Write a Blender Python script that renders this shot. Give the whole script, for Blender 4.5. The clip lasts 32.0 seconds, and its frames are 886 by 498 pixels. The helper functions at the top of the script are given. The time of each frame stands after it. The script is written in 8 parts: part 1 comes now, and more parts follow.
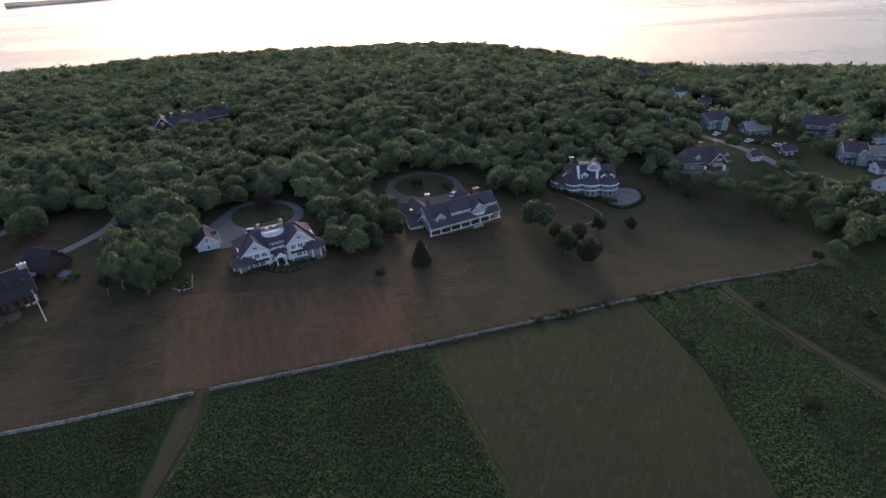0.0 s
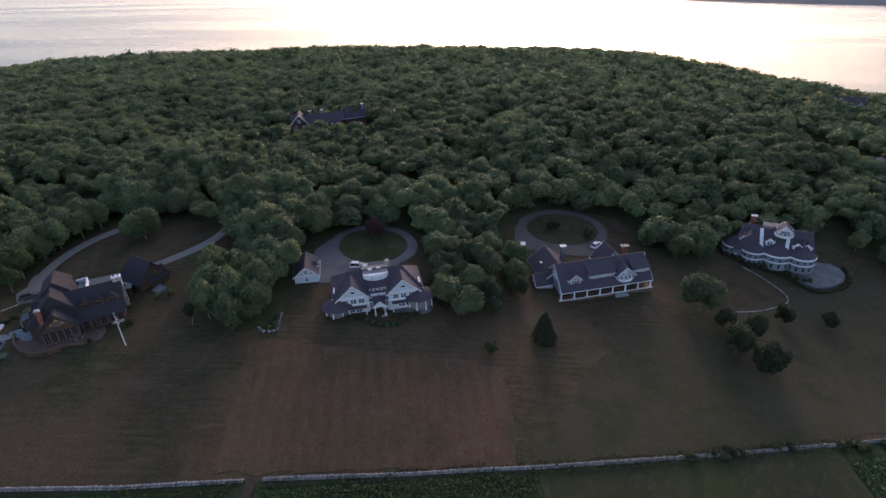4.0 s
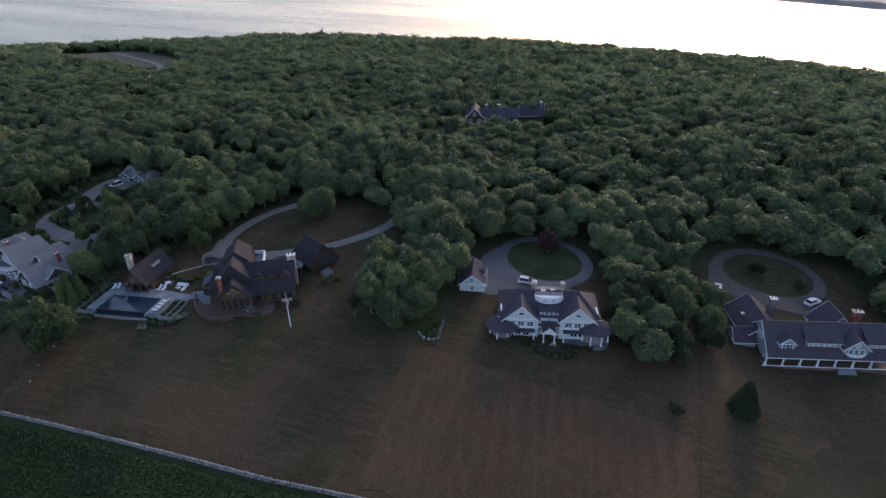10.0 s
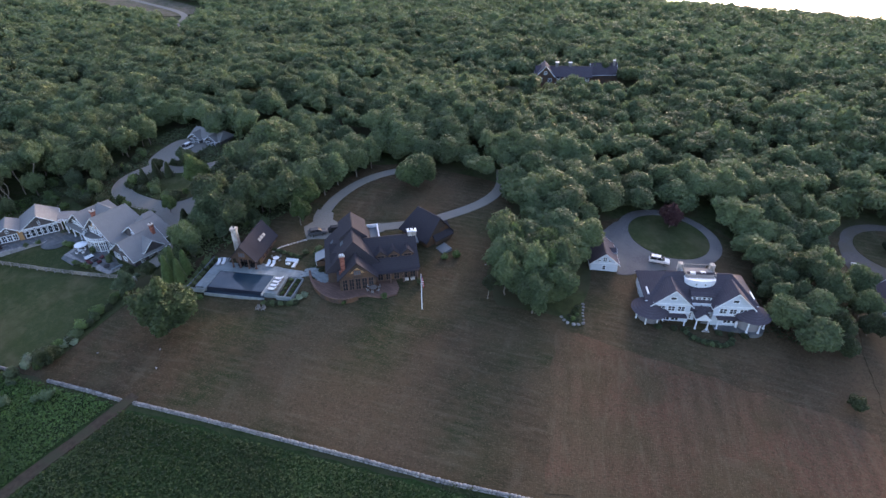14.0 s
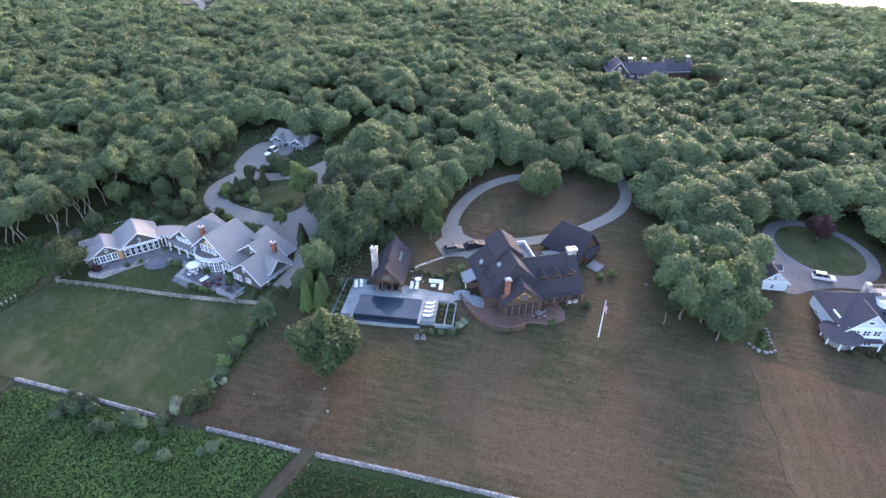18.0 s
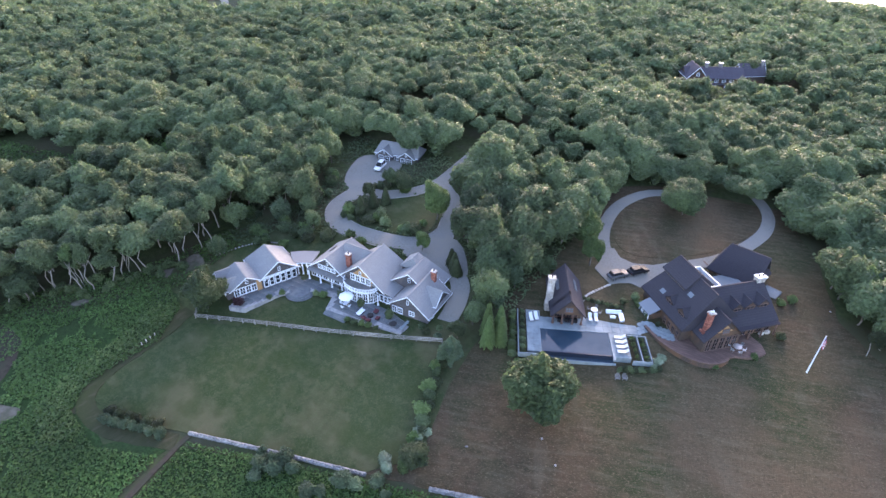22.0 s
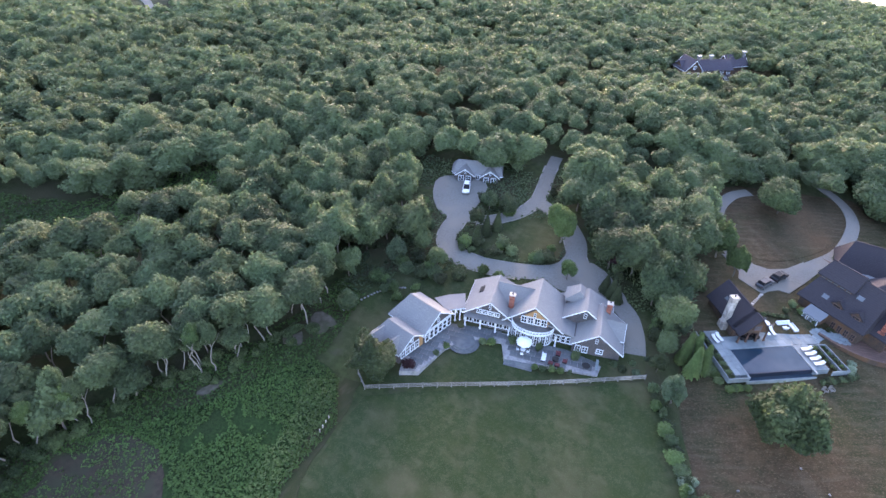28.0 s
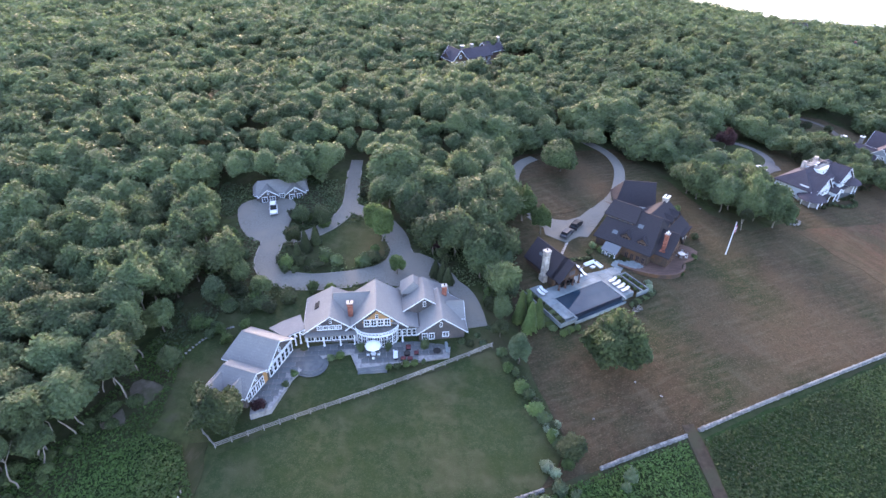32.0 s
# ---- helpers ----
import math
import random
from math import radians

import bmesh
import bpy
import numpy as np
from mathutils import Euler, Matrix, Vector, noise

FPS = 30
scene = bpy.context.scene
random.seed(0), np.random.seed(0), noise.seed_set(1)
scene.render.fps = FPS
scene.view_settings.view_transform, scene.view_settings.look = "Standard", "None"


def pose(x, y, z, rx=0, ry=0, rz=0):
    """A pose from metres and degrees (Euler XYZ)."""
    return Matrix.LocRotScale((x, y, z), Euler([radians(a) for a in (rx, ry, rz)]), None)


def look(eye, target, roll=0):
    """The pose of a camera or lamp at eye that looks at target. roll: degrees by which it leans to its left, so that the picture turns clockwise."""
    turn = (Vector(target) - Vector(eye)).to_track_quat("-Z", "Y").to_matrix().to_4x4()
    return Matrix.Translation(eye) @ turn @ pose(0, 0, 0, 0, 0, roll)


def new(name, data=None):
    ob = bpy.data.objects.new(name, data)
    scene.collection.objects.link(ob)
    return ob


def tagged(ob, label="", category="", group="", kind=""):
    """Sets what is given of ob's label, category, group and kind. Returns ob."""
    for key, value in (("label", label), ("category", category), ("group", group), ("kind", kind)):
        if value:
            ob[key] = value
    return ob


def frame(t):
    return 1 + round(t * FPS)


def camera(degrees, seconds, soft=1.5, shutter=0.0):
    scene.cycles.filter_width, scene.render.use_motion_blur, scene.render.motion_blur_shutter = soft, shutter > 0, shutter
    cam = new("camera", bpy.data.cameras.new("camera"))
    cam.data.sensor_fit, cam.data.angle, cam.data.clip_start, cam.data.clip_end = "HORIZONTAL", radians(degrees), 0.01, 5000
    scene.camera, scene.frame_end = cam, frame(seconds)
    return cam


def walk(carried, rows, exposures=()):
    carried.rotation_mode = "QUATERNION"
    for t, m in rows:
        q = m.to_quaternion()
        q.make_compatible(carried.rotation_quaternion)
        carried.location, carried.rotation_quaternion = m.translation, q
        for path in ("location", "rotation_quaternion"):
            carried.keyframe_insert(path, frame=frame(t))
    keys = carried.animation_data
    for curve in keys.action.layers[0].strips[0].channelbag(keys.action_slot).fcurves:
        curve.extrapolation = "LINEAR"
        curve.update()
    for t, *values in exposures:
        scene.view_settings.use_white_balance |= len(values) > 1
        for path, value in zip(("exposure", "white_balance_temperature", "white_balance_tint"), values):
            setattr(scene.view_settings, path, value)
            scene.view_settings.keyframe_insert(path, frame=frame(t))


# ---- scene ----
cam = camera(76.0, 32.0)
PATH = [
    (0.0, (-0.00, 0.00, 86.00), (-6.81, 87.76, 38.55), -3.97),
    (0.5, (-0.05, 4.74, 86.16), (-10.74, 92.07, 38.63), -3.75),
    (1.0, (-0.17, 9.41, 86.34), (-22.96, 94.73, 39.43), -3.31),
    (1.5, (-0.40, 13.88, 86.51), (-26.63, 98.27, 39.71), -3.07),
    (2.0, (-0.72, 18.18, 86.68), (-27.69, 102.27, 39.76), -2.97),
    (2.5, (-1.12, 22.33, 86.84), (-28.35, 106.29, 39.83), -2.90),
    (4.5, (-4.53, 35.92, 87.09), (-35.76, 118.50, 40.13), -2.74),
    (5.0, (-5.09, 37.99, 86.95), (-40.03, 119.21, 40.24), -2.29),
    (5.5, (-5.59, 39.71, 86.88), (-41.99, 120.28, 40.14), -2.58),
    (6.0, (-6.03, 40.95, 86.85), (-44.22, 120.54, 39.87), -2.46),
    (6.5, (-6.46, 41.67, 86.87), (-47.99, 119.40, 39.59), -1.98),
    (7.0, (-6.95, 42.00, 86.88), (-55.46, 115.61, 39.68), -1.65),
    (7.5, (-7.68, 42.10, 86.83), (-57.52, 114.75, 39.53), -1.52),
    (8.0, (-8.82, 42.10, 86.69), (-58.70, 114.73, 39.41), -1.46),
    (8.5, (-10.43, 42.04, 86.49), (-60.23, 114.74, 39.22), -1.50),
    (9.0, (-12.55, 41.92, 86.24), (-62.23, 114.67, 38.92), -1.37),
    (9.5, (-15.17, 41.68, 85.99), (-65.02, 114.39, 38.79), -1.31),
    (10.0, (-18.18, 41.30, 85.78), (-68.26, 113.87, 38.60), -1.19),
    (10.5, (-21.47, 40.74, 85.62), (-71.92, 113.09, 38.50), -1.11),
    (11.0, (-24.96, 39.98, 85.50), (-75.75, 112.10, 38.38), -0.99),
    (11.5, (-28.60, 39.10, 85.40), (-79.56, 111.06, 38.24), -0.87),
    (12.0, (-32.37, 38.09, 85.33), (-83.20, 110.17, 38.21), -0.76),
    (12.5, (-36.25, 36.94, 85.34), (-86.47, 108.54, 36.84), -0.72),
    (13.0, (-40.28, 35.68, 85.41), (-89.65, 106.77, 35.32), -0.73),
    (13.5, (-44.56, 34.45, 85.47), (-93.34, 105.31, 34.49), -0.54),
    (14.0, (-48.99, 33.19, 85.50), (-96.40, 102.83, 31.62), -0.43),
    (14.5, (-53.52, 31.92, 85.52), (-99.86, 100.68, 29.63), -0.31),
    (16.5, (-73.30, 26.57, 85.19), (-117.71, 97.02, 29.83), 0.49),
    (17.0, (-77.92, 25.43, 85.18), (-122.13, 96.00, 29.81), 0.67),
    (17.5, (-82.50, 24.27, 85.17), (-126.40, 94.96, 29.72), 0.66),
    (18.0, (-87.02, 23.06, 85.20), (-130.76, 93.82, 29.71), 0.55),
    (18.5, (-91.54, 21.78, 85.29), (-135.08, 92.63, 29.74), 0.52),
    (19.0, (-96.13, 20.41, 85.45), (-139.20, 91.47, 29.81), 0.76),
    (19.5, (-100.89, 18.88, 85.63), (-143.76, 90.00, 29.92), 0.61),
    (20.0, (-105.78, 17.33, 85.80), (-148.17, 88.73, 30.08), 0.81),
    (20.5, (-110.76, 15.83, 85.92), (-152.67, 87.45, 30.11), 0.96),
    (21.0, (-115.84, 14.41, 85.99), (-157.15, 86.24, 30.02), 1.09),
    (21.5, (-120.97, 13.08, 86.02), (-161.66, 85.15, 29.89), 1.28),
    (22.0, (-126.15, 11.82, 85.97), (-166.11, 84.14, 29.64), 1.53),
    (22.5, (-131.37, 10.60, 85.88), (-170.62, 83.18, 29.38), 1.76),
    (23.0, (-136.54, 9.39, 85.81), (-174.77, 82.35, 29.11), 2.49),
    (23.5, (-141.53, 8.16, 85.87), (-179.09, 81.43, 29.11), 2.35),
    (24.0, (-146.48, 6.91, 85.94), (-181.67, 81.35, 29.19), 2.45),
    (24.5, (-151.43, 5.70, 85.98), (-182.21, 81.99, 29.12), 2.95),
    (26.5, (-171.27, 2.73, 86.42), (-193.09, 81.86, 29.30), 3.60),
    (27.0, (-174.67, 2.37, 86.72), (-196.24, 81.51, 29.52), 3.41),
    (27.5, (-177.70, 2.09, 87.02), (-199.29, 81.19, 29.78), 3.26),
    (28.0, (-180.18, 1.95, 87.24), (-202.29, 80.74, 29.77), 3.26),
    (28.5, (-181.91, 2.01, 87.32), (-204.25, 80.94, 30.12), 2.96),
    (29.0, (-183.01, 2.16, 87.25), (-205.01, 81.22, 30.10), 3.03),
    (29.5, (-183.55, 2.34, 87.07), (-203.24, 82.11, 30.08), 3.10),
    (30.0, (-183.64, 2.46, 86.81), (-199.44, 83.26, 30.05), 2.92),
    (30.5, (-183.36, 2.52, 86.47), (-195.49, 84.22, 30.09), 2.69),
    (31.0, (-182.79, 2.53, 86.05), (-190.34, 85.12, 30.17), 2.12),
    (31.5, (-182.00, 2.52, 85.54), (-182.38, 85.84, 30.24), 1.68),
    (32.0, (-181.11, 2.53, 84.96), (-172.42, 85.78, 30.24), 1.30),
]
walk(cam, [(t, look(eye, target, roll)) for t, eye, target, roll in PATH], exposures=[(0, 1.25, 7250, 32), (6, 1.18, 7050, 30), (12.5, 1.28, 6850, 27), (14.5, 2.55, 6850, 29), (17, 3.1, 6880, 30), (32, 3.15, 6920, 32)])

# ---- light ----
SUN_AZ, SUN_EL = 8.0, 12.0          # degrees left of +y, degrees up
world = bpy.data.worlds.new("world")
scene.world = world
world.use_nodes = True
wn, wl = world.node_tree.nodes, world.node_tree.links
sky = wn.new("ShaderNodeTexSky")
sky.sky_type = "NISHITA"
sky.sun_disc = False
sky.sun_elevation = radians(SUN_EL)
sky.sun_rotation = radians(-SUN_AZ)
sky.air_density, sky.dust_density, sky.ozone_density = 1.0, 1.5, 2.0
wl.new(sky.outputs[0], wn["Background"].inputs[0])
wn["Background"].inputs[1].default_value = 0.15
sun = new("sun", bpy.data.lights.new("sun", "SUN"))
sun.data.energy = 1.1
sun.data.angle = radians(18)
sun.data.color = (1.0, 0.86, 0.68)
sa, se = radians(SUN_AZ), radians(SUN_EL)
sun.matrix_world = look((0, 0, 200), (200 * math.sin(sa) * math.cos(se), -200 * math.cos(sa) * math.cos(se), 200 - 200 * math.sin(se)))


# ---- materials ----
def mat(name, a, b, scale=1.0, rough=0.8, metal=0.0, c=None, big=0.1, bump=0.3, bump_scale=8.0, spread=0.0, stretch=(1, 1, 1), spec=0.2, way=0.0):
    """Two tones mixed by fine and broad noise, a third tone c in broad patches, relief, and a tone of its own for each object."""
    m = bpy.data.materials.new(name)
    m.use_nodes = True
    n, l = m.node_tree.nodes, m.node_tree.links
    p = n["Principled BSDF"]
    p.inputs["Roughness"].default_value = rough
    p.inputs["Metallic"].default_value = metal
    p.inputs["Specular IOR Level"].default_value = spec
    tc = n.new("ShaderNodeTexCoord")
    mp = n.new("ShaderNodeMapping")
    mp.inputs["Scale"].default_value = stretch
    mp.inputs["Rotation"].default_value = (0, 0, radians(way))
    l.new(tc.outputs["Object"], mp.inputs["Vector"])

    def noisy(s, detail, lo, hi):
        t = n.new("ShaderNodeTexNoise")
        t.inputs["Scale"].default_value, t.inputs["Detail"].default_value = s, detail
        l.new(mp.outputs[0], t.inputs["Vector"])
        r = n.new("ShaderNodeMapRange")
        r.inputs[1].default_value, r.inputs[2].default_value = lo, hi
        l.new(t.outputs[0], r.inputs[0])
        return r.outputs[0], t.outputs[0]

    def mixed(f, x, y):
        k = n.new("ShaderNodeMix")
        k.data_type = "RGBA"
        for v, s in ((f, k.inputs[0]), (x, k.inputs[6]), (y, k.inputs[7])):
            if isinstance(v, (int, float)):
                s.default_value = v
            elif isinstance(v, tuple):
                s.default_value = (*v, 1)
            else:
                l.new(v, s)
        return k.outputs[2]

    f1, raw = noisy(scale, 6, 0.35, 0.65)
    col = mixed(f1, a, b)
    f2, _ = noisy(big, 4, 0.45, 0.62)
    col = mixed(f2, col, c if c else tuple(v * 0.8 for v in a))
    if spread:
        info = n.new("ShaderNodeObjectInfo")
        hsv = n.new("ShaderNodeHueSaturation")
        r = n.new("ShaderNodeMapRange")
        r.inputs[3].default_value, r.inputs[4].default_value = 1 - spread, 1 + spread
        l.new(info.outputs["Random"], r.inputs[0])
        l.new(r.outputs[0], hsv.inputs["Value"])
        l.new(col, hsv.inputs["Color"])
        col = hsv.outputs[0]
    l.new(col, p.inputs["Base Color"])
    if bump:
        fb, rb = noisy(bump_scale, 5, 0, 1)
        bn = n.new("ShaderNodeBump")
        bn.inputs["Strength"].default_value = bump
        bn.inputs["Distance"].default_value = 0.5 / bump_scale
        l.new(rb, bn.inputs["Height"])
        l.new(bn.outputs[0], p.inputs["Normal"])
    return m


def leafy(name, dark, light, warm, big=0.11, gloss=0.7):
    """Foliage: a tone for each leaf clump, broad drifts from tree to tree, some light let through."""
    m = bpy.data.materials.new(name)
    m.use_nodes = True
    n, l = m.node_tree.nodes, m.node_tree.links
    p = n["Principled BSDF"]
    geo, info = n.new("ShaderNodeNewGeometry"), n.new("ShaderNodeObjectInfo")
    t = n.new("ShaderNodeTexNoise")
    t.inputs["Scale"].default_value, t.inputs["Detail"].default_value = big, 2
    l.new(geo.outputs["Position"], t.inputs["Vector"])
    r = n.new("ShaderNodeMapRange")
    r.inputs[1].default_value, r.inputs[2].default_value = 0.36, 0.64
    l.new(t.outputs[0], r.inputs[0])
    k = n.new("ShaderNodeMix")
    k.data_type = "RGBA"
    k.inputs[6].default_value, k.inputs[7].default_value = (*dark, 1), (*light, 1)
    l.new(geo.outputs["Random Per Island"], k.inputs[0])
    k2 = n.new("ShaderNodeMix")
    k2.data_type = "RGBA"
    k2.inputs[7].default_value = (*warm, 1)
    l.new(k.outputs[2], k2.inputs[6])
    mul = n.new("ShaderNodeMath")
    mul.operation = "MULTIPLY"
    mul.inputs[1].default_value = 0.6
    l.new(r.outputs[0], mul.inputs[0])
    l.new(mul.outputs[0], k2.inputs[0])
    hsv = n.new("ShaderNodeHueSaturation")
    rv = n.new("ShaderNodeMapRange")
    rv.inputs[3].default_value, rv.inputs[4].default_value = 0.72, 1.28
    l.new(info.outputs["Random"], rv.inputs[0])
    drift, dr, dm = n.new("ShaderNodeTexNoise"), n.new("ShaderNodeMapRange"), n.new("ShaderNodeMath")
    drift.inputs["Scale"].default_value, drift.inputs["Detail"].default_value = 0.055, 3
    l.new(geo.outputs["Position"], drift.inputs["Vector"])
    dr.inputs[1].default_value, dr.inputs[2].default_value, dr.inputs[3].default_value, dr.inputs[4].default_value = 0.36, 0.64, 0.74, 1.22
    l.new(drift.outputs[0], dr.inputs[0])
    dm.operation = "MULTIPLY"
    l.new(rv.outputs[0], dm.inputs[0])
    l.new(dr.outputs[0], dm.inputs[1])
    l.new(dm.outputs[0], hsv.inputs["Value"])
    l.new(k2.outputs[2], hsv.inputs["Color"])
    # Fine noise: varied leaf tone, with shade in leaf gaps painted into the colour.
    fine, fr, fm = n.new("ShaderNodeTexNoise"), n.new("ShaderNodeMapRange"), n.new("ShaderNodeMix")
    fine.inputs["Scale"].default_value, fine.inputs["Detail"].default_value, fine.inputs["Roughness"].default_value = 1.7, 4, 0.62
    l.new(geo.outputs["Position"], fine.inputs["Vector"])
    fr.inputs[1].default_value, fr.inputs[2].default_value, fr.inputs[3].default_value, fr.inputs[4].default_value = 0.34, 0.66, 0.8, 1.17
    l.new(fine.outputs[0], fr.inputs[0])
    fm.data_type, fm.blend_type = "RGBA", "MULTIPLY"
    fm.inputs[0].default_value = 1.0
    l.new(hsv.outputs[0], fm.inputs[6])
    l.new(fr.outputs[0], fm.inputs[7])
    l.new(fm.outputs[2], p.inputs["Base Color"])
    bn = n.new("ShaderNodeBump")
    bn.inputs["Strength"].default_value, bn.inputs["Distance"].default_value = 0.35, 0.4
    l.new(fine.outputs[0], bn.inputs["Height"])
    l.new(bn.outputs[0], p.inputs["Normal"])
    p.inputs["Roughness"].default_value = gloss
    p.inputs["Specular IOR Level"].default_value = 0.12
    p.inputs["Sheen Weight"].default_value, p.inputs["Sheen Roughness"].default_value = 0.1, 0.6
    tr = n.new("ShaderNodeBsdfTranslucent")
    l.new(fm.outputs[2], tr.inputs["Color"])
    mx = n.new("ShaderNodeMixShader")
    mx.inputs[0].default_value = 0.36
    l.new(p.outputs[0], mx.inputs[1])
    l.new(tr.outputs[0], mx.inputs[2])
    l.new(mx.outputs[0], n["Material Output"].inputs[0])
    return m


def striped(m, angle, width, strength, tone, wobble=0.4):
    """Adds mowing or planting stripes of a tone to a ground material."""
    n, l = m.node_tree.nodes, m.node_tree.links
    p = n["Principled BSDF"]
    col = p.inputs["Base Color"].links[0].from_socket
    tc, mp, w = n.new("ShaderNodeTexCoord"), n.new("ShaderNodeMapping"), n.new("ShaderNodeTexWave")
    mp.inputs["Rotation"].default_value = (0, 0, radians(angle))
    l.new(tc.outputs["Object"], mp.inputs["Vector"])
    l.new(mp.outputs[0], w.inputs["Vector"])
    w.inputs["Scale"].default_value = 0.314 / width
    w.inputs["Distortion"].default_value, w.inputs["Detail"].default_value, w.inputs["Detail Scale"].default_value = wobble, 3, 1.5
    patch, r = n.new("ShaderNodeTexNoise"), n.new("ShaderNodeMapRange")
    patch.inputs["Scale"].default_value = 0.05
    l.new(tc.outputs["Object"], patch.inputs["Vector"])
    r.inputs[1].default_value, r.inputs[2].default_value, r.inputs[4].default_value = 0.38, 0.6, strength
    l.new(patch.outputs[0], r.inputs[0])
    mul = n.new("ShaderNodeMath")
    mul.operation = "MULTIPLY"
    l.new(w.outputs["Fac"], mul.inputs[0])
    l.new(r.outputs[0], mul.inputs[1])
    k = n.new("ShaderNodeMix")
    k.data_type = "RGBA"
    k.inputs[7].default_value = (*tone, 1)
    l.new(mul.outputs[0], k.inputs[0])
    l.new(col, k.inputs[6])
    l.new(k.outputs[2], p.inputs["Base Color"])
    return m



def flecked(m, tone, scale, lo, hi, amount=0.8, stretch=(1, 1, 1), way=0.0, detail=5):
    """Scatters flecks or drifts of another tone over a ground material."""
    n, l = m.node_tree.nodes, m.node_tree.links
    p = n["Principled BSDF"]
    col = p.inputs["Base Color"].links[0].from_socket
    tc, rot, mp, t, r, k = (n.new("ShaderNode" + s) for s in ("TexCoord", "Mapping", "Mapping", "TexNoise", "MapRange", "Mix"))
    rot.inputs["Rotation"].default_value = (0, 0, radians(way))
    mp.inputs["Scale"].default_value = stretch
    l.new(tc.outputs["Object"], rot.inputs["Vector"])
    l.new(rot.outputs[0], mp.inputs["Vector"])
    l.new(mp.outputs[0], t.inputs["Vector"])
    t.inputs["Scale"].default_value, t.inputs["Detail"].default_value = scale, detail
    r.inputs[1].default_value, r.inputs[2].default_value, r.inputs[4].default_value = lo, hi, amount
    l.new(t.outputs[0], r.inputs[0])
    k.data_type = "RGBA"
    k.inputs[7].default_value = (*tone, 1)
    l.new(r.outputs[0], k.inputs[0])
    l.new(col, k.inputs[6])
    l.new(k.outputs[2], p.inputs["Base Color"])
    return m


def courses(m, spacing, tone, strength):
    """Level courses of shingles or boards, a thin shadow-gap tone at each, with broken edges."""
    n, l = m.node_tree.nodes, m.node_tree.links
    p = n["Principled BSDF"]
    col = p.inputs["Base Color"].links[0].from_socket
    tc, w, r, k = (n.new("ShaderNode" + s) for s in ("TexCoord", "TexWave", "MapRange", "Mix"))
    w.bands_direction = "Z"
    w.inputs["Scale"].default_value = 0.314 / spacing
    w.inputs["Distortion"].default_value, w.inputs["Detail"].default_value, w.inputs["Detail Scale"].default_value = 1.2, 3, 6.0
    l.new(tc.outputs["Object"], w.inputs["Vector"])
    r.inputs[1].default_value, r.inputs[2].default_value, r.inputs[4].default_value = 0.55, 1.0, strength
    l.new(w.outputs["Fac"], r.inputs[0])
    k.data_type = "RGBA"
    k.inputs[7].default_value = (*tone, 1)
    l.new(r.outputs[0], k.inputs[0])
    l.new(col, k.inputs[6])
    l.new(k.outputs[2], p.inputs["Base Color"])
    return m


M = {}
M["woods_floor"] = mat("woods_floor", (0.032, 0.046, 0.02), (0.05, 0.066, 0.028), 0.8, c=(0.055, 0.056, 0.032), bump=0.6, bump_scale=2)
M["dry_lawn"] = striped(mat("dry_lawn", (0.058, 0.04, 0.025), (0.042, 0.035, 0.021), 0.5, c=(0.027, 0.036, 0.016), big=0.035, bump=0.8, bump_scale=5), -108, 1.7, 0.38, (0.085, 0.066, 0.043))
M["red_field"] = striped(mat("red_field", (0.105, 0.055, 0.036), (0.08, 0.047, 0.03), 0.6, c=(0.058, 0.045, 0.026), big=0.04, bump=0.6, bump_scale=4), -24, 3.2, 0.6, (0.112, 0.07, 0.047), 0.8)
M["green_lawn"] = mat("green_lawn", (0.03, 0.047, 0.019), (0.025, 0.04, 0.016), 0.6, c=(0.034, 0.05, 0.022), big=0.07, bump=0.4, bump_scale=6)
M["meadow"] = mat("meadow", (0.056, 0.051, 0.03), (0.044, 0.044, 0.026), 0.5, c=(0.062, 0.056, 0.036), big=0.03, bump=0.6, bump_scale=4)
M["crop"] = mat("crop", (0.022, 0.044, 0.015), (0.034, 0.068, 0.022), 2.0, c=(0.03, 0.05, 0.02), big=0.08, bump=1.0, bump_scale=3)
M["fallow"] = mat("fallow", (0.034, 0.039, 0.02), (0.044, 0.045, 0.025), 0.7, c=(0.038, 0.048, 0.02), big=0.05, bump=0.6, bump_scale=3)
M["earth"] = mat("earth", (0.066, 0.052, 0.038), (0.044, 0.036, 0.028), 1.5, c=(0.05, 0.05, 0.033), big=0.3, bump=0.5)
M["sand"] = mat("sand", (0.135, 0.12, 0.096), (0.085, 0.078, 0.058), 1.0, c=(0.07, 0.075, 0.045), big=0.25, bump=0.5)
M["gravel"] = mat("gravel", (0.2, 0.2, 0.183), (0.155, 0.155, 0.143), 3.0, c=(0.205, 0.195, 0.172), big=0.15, bump=0.4, bump_scale=20)
M["kerb"] = mat("kerb", (0.3, 0.29, 0.27), (0.2, 0.195, 0.18), 4.0, c=(0.25, 0.24, 0.22), big=0.6, bump=0.6, bump_scale=6)
M["gravel_dull"] = mat("gravel_dull", (0.125, 0.115, 0.108), (0.09, 0.084, 0.08), 3.0, c=(0.105, 0.095, 0.08), big=0.2, bump=0.4, bump_scale=20)
M["asphalt"] = mat("asphalt", (0.14, 0.14, 0.145), (0.1, 0.1, 0.105), 3.0, c=(0.16, 0.155, 0.15), big=0.12, bump=0.3, bump_scale=20)
